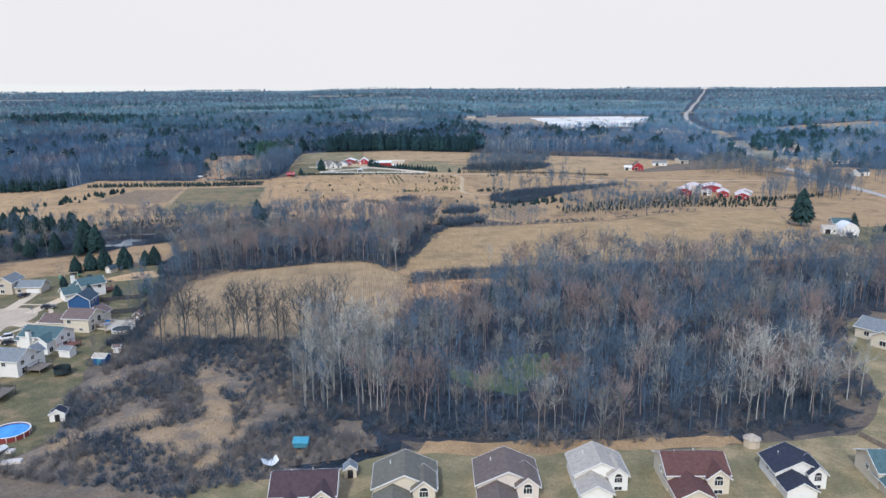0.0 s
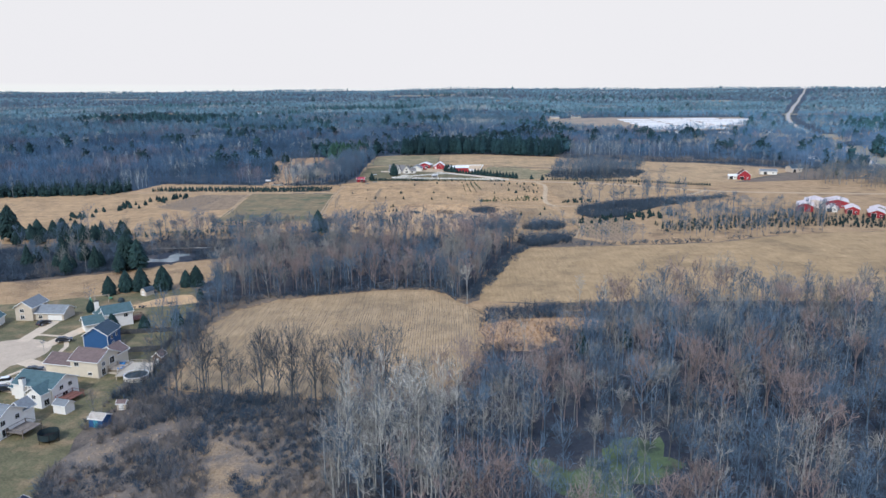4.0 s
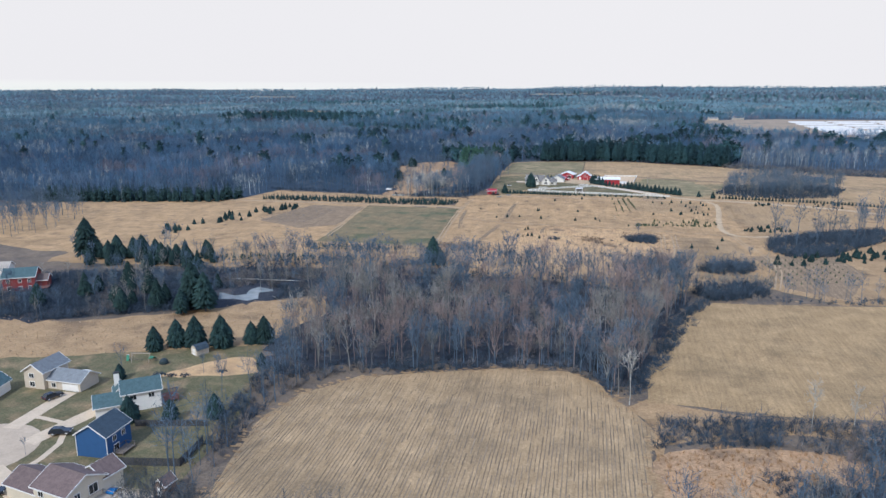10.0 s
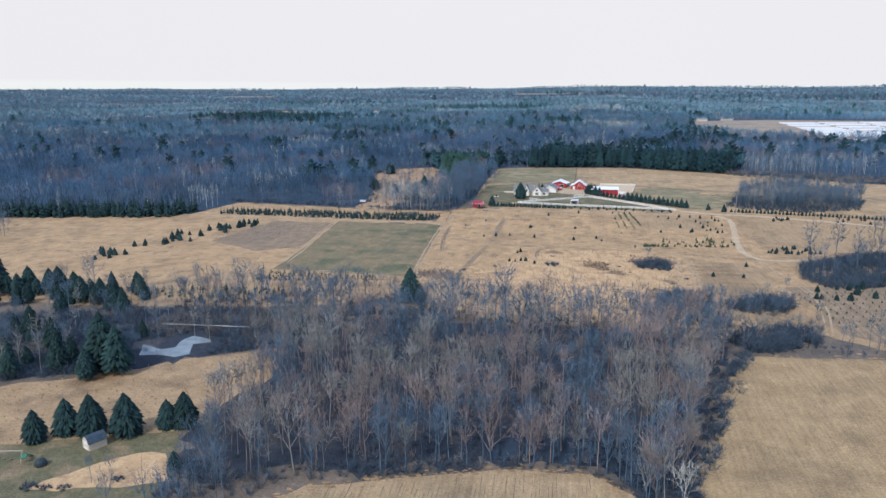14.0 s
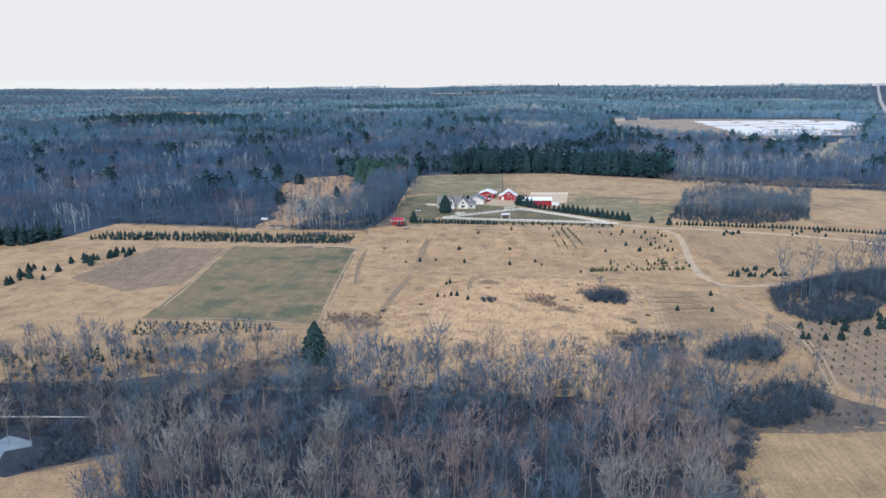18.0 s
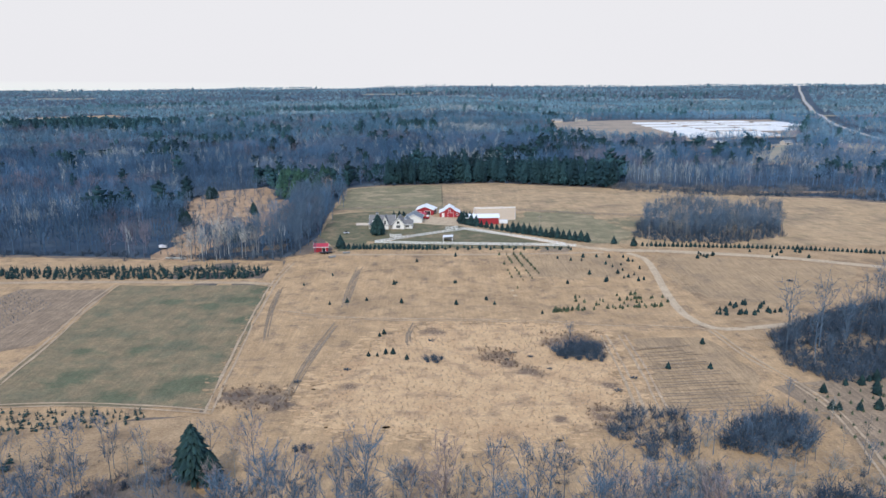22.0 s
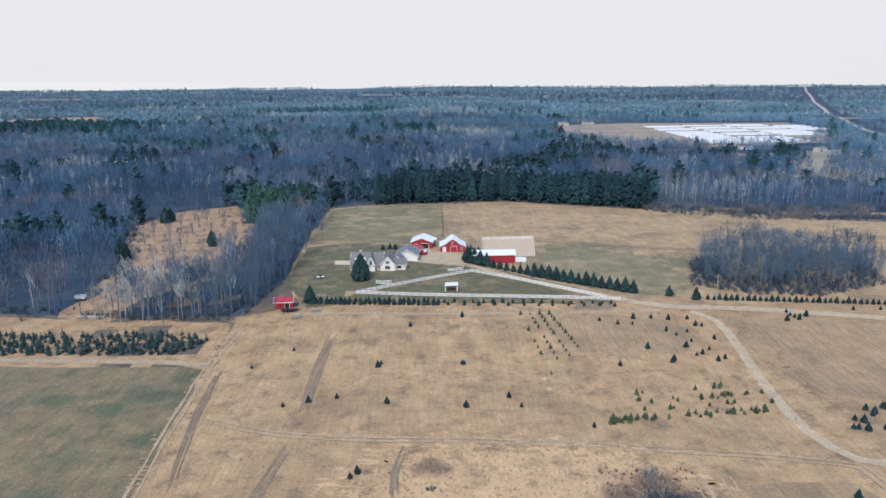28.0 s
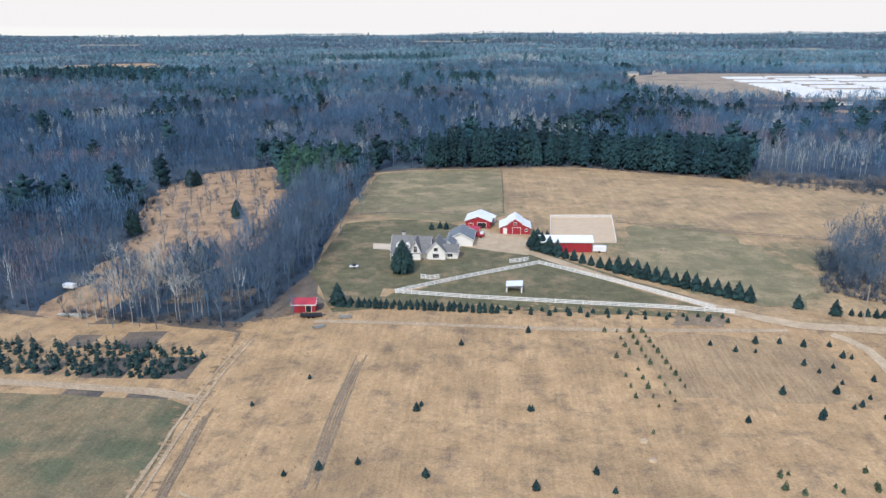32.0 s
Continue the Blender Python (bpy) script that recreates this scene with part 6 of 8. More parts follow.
h = house(-101.8, 214.2, -16, "white two-storey house with a teal shingle roof", size=(0.97, 0.92, 0.8))
wing(h, -7.0, 5.6, 0, 8.8, 5.3, 2.5, "x", "wall_white", "roof_teal")
wing(h, 0.4, 5.0, -3.2, 3.5, 4.8, 1.9, "y", "wall_white", "roof_teal")
wing(h, -9.5, -7.02, 1.5, 8, 2.9, 1.4, "x", "wall_white", "roof_teal")
chimney(h, -3.2, -0.5, 0, 7.6)
window(h, 5.6, 3, 3.6, 1.2, 1.3, "E"), window(h, 5.6, 6, 3.6, 1.2, 1.3, "E"), window(h, 5.6, 4.0, 0.4, 1.7, 2.0, "E"), window(h, 5.0, -1.6, 0.6, 1.6, 1.9, "E"), window(h, -1.2, -0.02, 3.5, 1.0, 1.1, "S"), window(h, 2.8, -3.2, 3.0, 1.1, 1.2, "S")
deck(h, 5.7, 9.5, 0.5, 6.5, 1.5, "deck_red")

h = house(-104.2, 194.4, -13, "white two-storey house with a slate-grey roof", size=(1, 1, 0.86))
wing(h, -8, 6, 0, 8.2, 5.5, 2.4, "x", "wall_white", "roof_slate")
wing(h, 2, 5.9, 8, 11, 5.0, 1.8, "y", "wall_white", "roof_slate")
window(h, 6, 2, 3.6, 1.2, 1.3, "E"), window(h, 6, 2.4, 0.5, 1.8, 2.0, "E"), window(h, 6, 6, 3.6, 1.1, 1.2, "E"), window(h, -3, 0, 3.6, 1.1, 1.2, "S"), window(h, 2, 0, 3.6, 1.1, 1.2, "S")
deck(h, 6.1, 10.5, 2.5, 8, 1.6, "wood_fence")

h = house(-106, 176, -8, "dark grey house with a slate roof and a raised deck", size=(1, 1, 0.86))
wing(h, -8, 6, 0, 9, 4.6, 2.2, "x", "wall_grey", "roof_slate")
window(h, 6, 3, 2.8, 1.4, 1.2, "E"), window(h, 6, 6, 2.8, 1.4, 1.2, "E")
deck(h, 6.1, 11, 1, 8, 2.0, "wood_fence")

h = house(-110.7, 269.2, 38, "white house with a teal roof and white chimney")
wing(h, 0, 8.4, 0, 7.6, 4.7, 1.9, "x", "wall_white", "roof_teal")
wing(h, -6.0, -0.02, -0.4, 5.6, 2.7, 1.9, "x", "wall_white", "roof_teal")
wing(h, -1.6, 1.2, 3.0, 7.4, 4.2, 1.4, "y", "wall_white", "roof_teal")
chimney(h, -0.8, 6.6, 3, 7.9)
window(h, 2.3, 0, 3.0, 1.3, 1.1, "S"), window(h, 2.6, 0, 0.5, 1.5, 1.0, "S"), window(h, 6.3, 0, 3.0, 1.2, 1.1, "S"), window(h, 8.4, 3.4, 0.9, 1.7, 2.0, "E"), window(h, 8.4, 5.6, 3.0, 1.2, 1.1, "E")
deck(h, 8.5, 12.4, 1.2, 5.8, 1.0, "deck_red")

h = house(-137, 277.6, -3, "beige two-storey house with a grey roof and garage", size=(1, 1, 0.9))
wing(h, -8, -2, -0.5, 8, 5.2, 2.1, "y", "wall_beige", "roof_slate")
wing(h, -2.02, 8, 0.5, 7, 2.9, 2.0, "x", "wall_beige", "roof_slate")
window(h, -5.6, -0.5, 3.3, 1.4, 1.2, "S"), window(h, -5.6, -0.5, 0.7, 1.4, 1.4, "S"), window(h, 0, 0.5, 0.7, 1.2, 1.2, "S")
garage_door(h, 5, 0.5, 4.8)

h = house(-154.6, 267.4, 9, "white ranch house with a grey-green roof and garage")
wing(h, -8, 2, 0, 8, 2.8, 2.2, "x", "wall_white", "roof_teal")
wing(h, 1.4, 8.2, -2, 7, 2.9, 2.4, "y", "wall_white", "roof_teal")
wing(h, -8.2, -4.6, -1.8, 4, 2.9, 1.4, "y", "wall_white", "roof_teal")
window(h, -2.5, 0, 0.8, 1.5, 1.3, "S"), window(h, -6.4, -1.8, 0.8, 1.4, 1.4, "S")
garage_door(h, 4.8, -2, 4.6)

h = house(-166, 247, -6, "white suburban house with a dark grey shingle roof")
wing(h, -8, 7, 0, 8.5, 3.4, 2.4, "x", "wall_white", "roof_taupe")
window(h, 3, 0, 1, 1.6, 1.3, "S"), window(h, -3, 0, 1, 1.6, 1.3, "S"), window(h, 7, 4, 1, 1.4, 1.2, "E")

h = house(-227.8, 341.5, 30, "beige two-storey house with a red-stained deck")
wing(h, -6, 6, 0, 8.5, 5.4, 2.3, "x", "wall_beige", "roof_slate")
for k in (-4, -1, 2):
    window(h, k, 0, 3.5, 1.1, 1.2, "S")
window(h, -3.5, 0, 0.3, 1.6, 2, "S"), window(h, -6, 4, 3.4, 1.1, 1.2, "W")
deck(h, 0, 5.6, -3.4, -0.05, 1.8, "deck_red")

h = house(-213.8, 353.5, 27, "brick-red two-storey house with a grey-green roof")
wing(h, -6, 5, 0, 9.5, 5.6, 2.5, "x", "wall_brick_red", "roof_teal")
wing(h, 5.02, 8.6, 2, 8, 3.6, 1.6, "x", "wall_brick_red", "roof_taupe")
for k in (-4, 0, 3.2):
    window(h, k, 0, 3.6, 1.0, 1.2, "S"), window(h, k, 0, 0.8, 1.0, 1.3, "S")
deck(h, 5.1, 9.5, -2, 1.8, 1.4, "deck_red")

h = house(-258, 366, 24, "white two-storey house with a grey roof")
wing(h, -6, 6, 0, 9, 5.4, 2.3, "x", "wall_white", "roof_slate")
window(h, 3, 0, 3.4, 1.1, 1.2, "S"), window(h, -2, 0, 3.4, 1.1, 1.2, "S"), window(h, 6, 4, 3.2, 1.2, 1.2, "E")
h = house(-244, 372, 24, "low white house with a pale roof")
wing(h, -6, 6, 0, 7, 2.8, 1.8, "x", "wall_white", "roof_pale")
window(h, 0, 0, 0.9, 1.6, 1.2, "S")

# ---- row of houses under the start of the flight ----


def row_house(x, y, rot, wall, roof, label, flip=1, k=1.0, ridge="x"):
    """Split-level house: long main roof, a front gable with a half-round window, a lower garage wing."""
    r = house(x, y, rot, label, "row of split-level houses")
    r.scale = (0.94 * k, 0.94 * k, 0.84 * (0.5 + 0.5 * k))
    f = flip
    wing(r, -6.2, 6.2, 0, 9.6, 4.3 if ridge == "x" else 3.9, 2.7 if ridge == "x" else 3.1, ridge, wall, roof)
    lo, hi = sorted((1.6 * f, 6.0 * f))
    wing(r, lo, hi, -1.2, 5.0, 4.2, 2.0, "y", wall, roof)
    cx = 3.8 * f
    window(r, cx, -1.2, 2.3, 1.7, 1.3, "S", True, 3)
    window(r, cx, -1.2, 0.25, 1.7, 0.9, "S")
    lo, hi = sorted((-5.9 * f, 1.3 * f))
    wing(r, lo, hi, -6.5, 2.2, 2.7, 2.1, "y", wall, roof)
    garage_door(r, (lo + hi) / 2, -6.5, 4.8)
    window(r, 6.2, 4.5, 2.4, 1.2, 1.2, "E"), window(r, -6.2, 4.5, 2.4, 1.2, 1.2, "W")
    window(r, -2, 9.6, 2.4, 1.6, 1.2, "N"), window(r, 3, 9.6, 0.2, 1.7, 2.0, "N")
    for vx, vy in ((-3.0, 6.6), (1.2, 7.2)):
        part("roof_vent", tube(bmesh.new(), 0.1, 5.2, 6.5, 8, vx, vy), M["trim"], r)
    return r


row_house(-15.6, 121.5, -2, "wall_cream", "roof_plum", "cream split-level house with a plum-coloured roof")
row_house(3.0, 123.0, -3, "wall_cream", "roof_moss", "cream split-level house with a grey-green roof", ridge="y")
row_house(22.4, 122.4, -4, "wall_blush", "roof_taupe", "pale pink split-level house with a brown-grey roof", ridge="y")
row_house(40.9, 124.6, -4, "wall_white", "roof_pale", "white split-level house with a pale roof and arched window", 1, 0.88, "y")
row_house(59.0, 121.8, -5, "wall_cream", "roof_maroon", "cream split-level house with a maroon shingle roof")
row_house(79.4, 121.6, -6, "wall_white", "roof_navy", "white split-level house with a dark navy roof", 1, 0.82, "y")
row_house(99.5, 118.4, -8, "wall_cream", "roof_teal", "cream split-level house with a teal-grey roof")
h = house(148.5, 194, -62, "cream house with a slate roof and a dark deck")
wing(h, -9, 9, 0, 9, 3.4, 2.4, "x", "wall_cream", "roof_slate")
wing(h, -2, 5, -4.5, 4, 3.2, 2.2, "y", "wall_cream", "roof_slate")
window(h, -5.5, 0, 1.2, 1.5, 1.3, "S"), window(h, 1.5, -4.5, 0.9, 1.8, 1.4, "S"), window(h, -9, 4, 1.2, 1.4, 1.2, "W")
deck(h, 5.2, 9.5, -5, -0.1, 1.2, "dark")

# ---- sheds, pools and clutter in the gardens ----


def shed(x, y, rot, w, d, hgt, rise, wall, roof, label, ridge="x", door="trim", name="shed"):
    s = thing(name, x, y, rot, label, "shed")
    wing(s, -w / 2, w / 2, -d / 2, d / 2, hgt, rise, ridge, wall, roof, 0.18)
    part("door", box(-0.55, 0.55, -d / 2 - 0.05, -d / 2 + 0.02, 0.02, min(1.9, hgt - 0.1)), M[door], s)
    return s


shed(-79.8, 202, -12, 3.6, 3.0, 2.1, 0.8, "wall_navy", "roof_pale", "teal-blue garden shed with a pale roof", door="blue_paint").children[0].data.materials[0] = M["blue_paint"]
shed(-91.9, 208.8, -16, 3.6, 2.8, 2.2, 0.9, "wall_white", "roof_slate", "white garden shed with a grey roof")
shed(-76.8, 166, 8, 3.4, 2.6, 1.9, 1.1, "wall_white", "roof_navy", "small white shed with a dark curved roof", "y", "dark")
shed(-81.5, 240.5, -8, 2.6, 3.0, 2.3, 1.2, "wall_taupe", "roof_brown", "small brown and white barn-shaped shed", "y")
def gambrel_shed(x, y, rot, w, d, wall, roof, label):
    """A small barn-shaped shed with a broken roof."""
    e = thing("shed", x, y, rot, label, "shed", "garden sheds")
    a = w / 2
    part("wall", prism([(-a, -0.1), (a, -0.1), (a, 1.7), (a * 0.62, 2.6), (0, 3.0), (-a * 0.62, 2.6), (-a, 1.7)], "y", -d / 2, d / 2), M[wall], e)
    for s_ in (-1, 1):
        low, top = [(s_ * (a + 0.12), 1.55), (s_ * a * 0.62, 2.62), (s_ * a * 0.62, 2.74), (s_ * (a + 0.2), 1.6)], [(s_ * a * 0.62, 2.62), (0, 3.02), (0, 3.15), (s_ * a * 0.64, 2.74)]
        for o in (low, top):
            part("roof", prism(o if s_ > 0 else o[::-1], "y", -d / 2 - 0.15, d / 2 + 0.15), M[roof], e)
    door = part("door", box(-0.75, 0.75, -d / 2 - 0.06, -d / 2, 0, 1.9), M["trim"], e)
    part("brace", box(-0.7, 0.7, -d / 2 - 0.09, -d / 2 - 0.06, 0.9, 1.02), M[wall], door)
    return e


gambrel_shed(-113.8, 308.4, -28, 3.0, 3.8, "wall_beige", "roof_deep", "weathered barn-shaped shed beside evergreens")
pf = thing("play_frame", -126.6, 299.4, 12, "wooden swing frame with green slides on a lawn", "play frame")
for x in (-2.4, 2.4):
    for k in (-1, 1):
        bm = bmesh.new()
        tube(bm, 0.08, 0, 2.6, 6)
        part("leg", bm, M["deck"], pf).matrix_basis = pose(x, k * 1.0, 0, k * 22, 0, 0)
part("top_beam", box(-2.7, 2.7, -0.08, 0.08, 2.36, 2.54), M["deck"], pf)
for x in (-1.2, 0.2):
    part("swing", box(x - 0.25, x + 0.25, -0.12, 0.12, 0.5, 0.56), M["dark"], pf)
part("slide", prism([(0.0, 1.5), (2.4, 0.1), (2.5, 0.22), (0.1, 1.66)], "x", 2.5, 3.2), M["toy_green"], pf)
part("tower", box(2.45, 3.6, -1.2, 0.0, 1.3, 1.5), M["toy_green"], pf)
tb = thing("toy_slide", -131.0, 299.6, 30, "small pale green toy slide on a lawn", "toy")
part("slide", prism([(-0.9, 0.05), (0.9, 1.1), (0.9, 1.25), (-0.9, 0.2)], "x", -0.35, 0.35), M["toy_green"], tb)
part("ladder", box(-0.35, 0.35, 0.85, 1.0, 0, 1.3), M["trim"], tb)
# low dark dome under a cover
dm = thing("covered_grill", -119.5, 299.2, 0, "dark covered dome on a lawn", "cover")
bm = bmesh.new()
bmesh.ops.create_icosphere(bm, subdivisions=2, radius=1.3)
for v in bm.verts:
    v.co.z = max(0.0, v.co.z * 1.05 + 0.3)
part("cover", bm, M["tarp"], dm)
# the dark panel stands for shade in the dog house doorway
shed(-7.5, 134, 2, 2.4, 2.2, 1.9, 0.9, "wall_cream", "roof_slate", "small cream dog house with a dark doorway", "y", "dark")
shed(-78.5, 210.5, 5, 2.0, 1.6, 1.7, 0.6, "wall_tan", "roof_brown", "little weathered wooden shed in the brush")

p = thing("playhouse", -18.4, 146.4, -6, "bright teal-blue playhouse on short legs", "playhouse")
part("cabin", prism([(-1.3, 0.7), (1.3, 0.7), (1.3, 1.9), (0, 2.5), (-1.3, 1.9)], "x", -1.5, 1.5), M["blue_paint"], p)
for a in (-1, 1):
    part("roof", prism([(0, 2.52), (a * 1.6, 1.8), (a * 1.6, 1.92), (0, 2.66)], "x", -1.7, 1.7), M["blue_paint"], p)
    for b in (-1, 1):
        part("leg", box(a * 1.2 - 0.08, a * 1.2 + 0.08, b * 1.1 - 0.08, b * 1.1 + 0.08, -0.1, 0.7), M["wood_fence"], p)


def round_pool(x, y, r, label, cover, wall="trim"):
    p = thing("swimming_pool", x, y, 0, label, "pool")
    bm = bmesh.new()
    tube(bm, r, -0.1, 1.25, 32, cap=False)
    tube(bm, r - 0.08, 1.25, -0.1, 32, cap=False)
    part("pool_wall", bm, M[wall], p)
    bm = bmesh.new()
    tube(bm, r - 0.06, 0.95, 1.02, 32)
    part("water", bm, M[cover], p)
    bm = bmesh.new()
    n = 32
    a = [[bm.verts.new((q * math.cos(6.2832 * k / n), q * math.sin(6.2832 * k / n), z)) for k in range(n)] for q, z in ((r - 0.12, 1.26), (r + 0.14, 1.26), (r + 0.14, 1.34), (r - 0.12, 1.34))]
    for i in range(4):
        for k in range(n):
            bm.faces.new((a[i][k], a[i][(k + 1) % n], a[(i + 1) % 4][(k + 1) % n], a[(i + 1) % 4][k]))
    part("rim", bm, M["trim"], p)
    for k in range(14):
        t = 6.2832 * k / 14
        part("upright", box(-0.06, 0.06, -0.06, 0.06, -0.1, 1.3), M["trim"], p).matrix_basis = pose((r + 0.07) * math.cos(t), (r + 0.07) * math.sin(t), 0, 0, 0, math.degrees(t))
    return p


round_pool(-84.2, 158.6, 4.0, "round above-ground pool with bright blue water", "pool_blue", "wall_brick_red")
round_pool(-135.0, 285.6, 2.7, "round above-ground pool with teal water behind a house", "pool_teal")
pool = round_pool(-83.2, 229.0, 3.1, "round above-ground pool under a dark cover", "tarp", "wall_cream")
dk = thing("pool_deck", -83.2, 229.0, 0, "tan wooden deck wrapped round the covered pool", "deck")
bm = bmesh.new()
pts = [(3.4 * math.cos(radians(a)), 3.4 * math.sin(radians(a))) for a in range(200, 9, -15)]
out = [(4.0, 0.6), (1.4, 8.4), (-5.2, 8.6), (-5.0, -1.6)]
vs = [bm.verts.new((x, y, 1.3)) for x, y in out + pts]
f = bm.faces.new(vs)
g = bmesh.ops.extrude_face_region(bm, geom=[f])
for v in g["geom"]:
    if isinstance(v, bmesh.types.BMVert):
        v.co.z = 1.12
part("platform", bm, M["deck_pale"], dk)
for x, y in ((3.8, 1.0), (2.6, 4.6), (1.3, 8.2), (-1.8, 8.3), (-5.0, 8.4), (-4.9, 3.2), (-4.8, -1.3)):
    part("post", box(x - 0.07, x + 0.07, y - 0.07, y + 0.07, -0.1, 2.2), M["deck"], dk)
for a, b in (((3.8, 1.0), (1.3, 8.2)), ((1.3, 8.2), (-5.0, 8.4)), ((-5.0, 8.4), (-4.8, -1.3))):
    d = Vector(b) - Vector(a)
    r = part("rail", box(0, d.length, -0.04, 0.04, 2.05, 2.15), M["deck"], dk)
    r.matrix_basis = pose(a[0], a[1], 0, 0, 0, math.degrees(math.atan2(d.y, d.x)))
    again(r, "rail", dk, pose(a[0], a[1], -0.45, 0, 0, math.degrees(math.atan2(d.y, d.x))))

t = thing("trampoline", -87.4, 194.2, 0, "black round trampoline with a safety net", "trampoline")
bm = bmesh.new()
tube(bm, 2.1, 0.85, 0.92, 24)
part("mat", bm, M["dark"], t)
bm = bmesh.new()
tube(bm, 2.2, 0.8, 0.98, 24, cap=False)
part("frame", bm, M["tarp"], t)
for k in range(6):
    a = 6.2832 * k / 6
    part("pole", box(-0.04, 0.04, -0.04, 0.04, -0.1, 2.3), M["dark"], t).matrix_basis = pose(2.25 * math.cos(a), 2.25 * math.sin(a), 0)
bm = bmesh.new()
tube(bm, 2.22, 2.22, 2.3, 24, cap=False)
part("net_ring", bm, M["dark"], t)
bm = bmesh.new()
tube(bm, 2.2, 0.98, 2.22, 24, cap=False)
part("net", bm, M["tarp"], t, "dark mesh safety net")

b = thing("tarp_frame", -24, 138.6, 20, "torn white tarp sagging over a metal frame", "tarp")
for i, (x, y) in enumerate(((-1.5, -1.2), (1.5, -1.2), (1.5, 1.2), (-1.5, 1.2))):
    part("leg", box(x - 0.05, x + 0.05, y - 0.05, y + 0.05, -0.1, 1.9), M["wood_fence"], b)
part("tarp", prism([(-1.6, 1.95), (-0.4, 1.3), (0.3, 1.1), (1.0, 1.5), (1.6, 2.05), (1.6, 2.0), (1.0, 1.44), (0.3, 1.04), (-0.4, 1.24), (-1.6, 1.9)], "y", -1.3, 1.3), M["car_white"], b)
b = thing("garden_hut", 78.2, 138, 0, "round tan wooden garden hut", "hut")
bm = bmesh.new()
tube(bm, 1.7, -0.1, 1.9, 8)
part("wall", bm, M["wall_tan"], b)
bm = bmesh.new()
tube(bm, 2.0, 1.9, 3.0, 8, r2=0.05)
part("roof", bm, M["deck"], b)
b = thing("covered_boat", -83, 149, 65, "white boat under a pale cover on the lawn", "boat")
part("hull", prism([(-0.2, 0.3), (0.2, 0.3), (1.1, 1.1), (-1.1, 1.1)], "x", -2.8, 2.2), M["car_white"], b)
part("cover", prism([(-1.15, 1.1), (1.15, 1.1), (0, 1.6)], "x", -2.9, 2.6), M["poly_white"], b)
part("trailer", box(-2.4, 3.2, -0.6, 0.6, 0.0, 0.28), M["dark"], b)


def car_kit(paint, label, van=False):
    """A parked car, built at the origin with its nose along +x."""
    c = thing("car", 0, 0, 0, label, "car", "parked cars")
    hgt = 1.75 if van else 1.45
    part("body", prism([(-2.3, 0.35), (2.25, 0.35), (2.35, 0.6), (2.2, 0.85), (0.9, 0.98), (-2.25, 1.0), (-2.38, 0.7)], "y", -0.9, 0.9), M[paint], c).matrix_basis = Matrix()
    part("cabin", prism([(-2.1, 0.98), (1.0, 0.98), (0.25, hgt), (-1.7, hgt)], "y", -0.78, 0.78), M["glass"], c, "dark tinted windows")
    part("roof", prism([(-1.72, hgt), (0.28, hgt), (0.1, hgt + 0.06), (-1.6, hgt + 0.06)], "y", -0.74, 0.74), M[paint], c)
    for x in (-1.45, 1.45):
        for y in (-0.82, 0.82):
            w = new("wheel")
            w.parent = c
            w.matrix_basis = pose(x, y, 0.33, 90, 0, 0)
            bm = bmesh.new()
            tube(bm, 0.33, -0.11, 0.11, 14)
            part("tyre", bm, M["dark"], w)
            bm = bmesh.new()
            tube(bm, 0.19, -0.125, 0.125, 10)
            part("rim", bm, M["roof_metal"], w)
    for y in (-0.6, 0.6):
        part("headlight", box(2.2, 2.36, y - 0.18, y + 0.18, 0.6, 0.74), M["trim"], c)
        part("tail_light", box(-2.4, -2.3, y - 0.15, y + 0.15, 0.7, 0.85), M["wall_barn_red"], c)
    return c


def park(paint, places, label, van=False):
    c = car_kit(paint, label, van)
    for i, (x, y, r) in enumerate(places):
        m = pose(x, y, z_at(x, y) + 0.36, 0, 0, r)
        if i == 0:
            c.matrix_basis = m
        else:
            copy_thing(c, m)


park("car_dark", [(-133, 272.8, 70), (-117.6, 256.8, 20), (-113.2, 220.2, 20), (-113, 233, 20)], "dark blue car parked on a concrete drive")
park("car_white", [(-116.6, 224.4, 200)], "white pickup parked on a concrete drive", True)
park("car_red", [(-152, 255, 170), (-147, 254, 168)], "dark red car parked beside the cul-de-sac")
park("car_dark", [(234, 337, 20)], "dark car parked beside a farm shed")


def plank_fence(pts, hgt, label, material="wood_fence", name="fence"):
    """A board fence: posts and flat panels of boards."""
    f = thing(name, pts[0][0], pts[0][1], 0, label, "fence")
    ox, oy, oz = f.matrix_basis.translation
    for (xa, ya), (xb, yb) in zip(pts, pts[1:]):
        n = max(1, round(math.hypot(xb - xa, yb - ya) / 2.4))
        ang = math.degrees(math.atan2(yb - ya, xb - xa))
        ln = math.hypot(xb - xa, yb - ya) / n
        for i in range(n):
            x, y = xa + (xb - xa) * i / n, ya + (yb - ya) * i / n
            m = pose(x - ox, y - oy, z_at(x, y) - oz, 0, 0, ang)
            bm = bmesh.new()
            for k in range(8):
                slab(bm, ln * k / 8 + 0.02, ln * (k + 1) / 8 - 0.02, -0.02, 0.02, 0.05, hgt)
            part("panel", bm, M[material], f).matrix_basis = m
            part("post", box(-0.06, 0.06, -0.06, 0.06, -0.2, hgt + 0.08), M[material], f).matrix_basis = m
    return f


plank_fence([(-104, 263.8), (-87.8, 267.1)], 1.6, "weathered wooden garden fence behind the blue house", "fence_dark")
plank_fence([(-98.3, 247.4), (-84.2, 249.7), (-84.7, 259.6)], 1.8, "dark weathered fence between two back gardens", "fence_dark")
plank_fence([(-150, 243), (-146, 232), (-151, 219), (-162, 206)], 1.6, "grey weathered fence along the cul-de-sac")
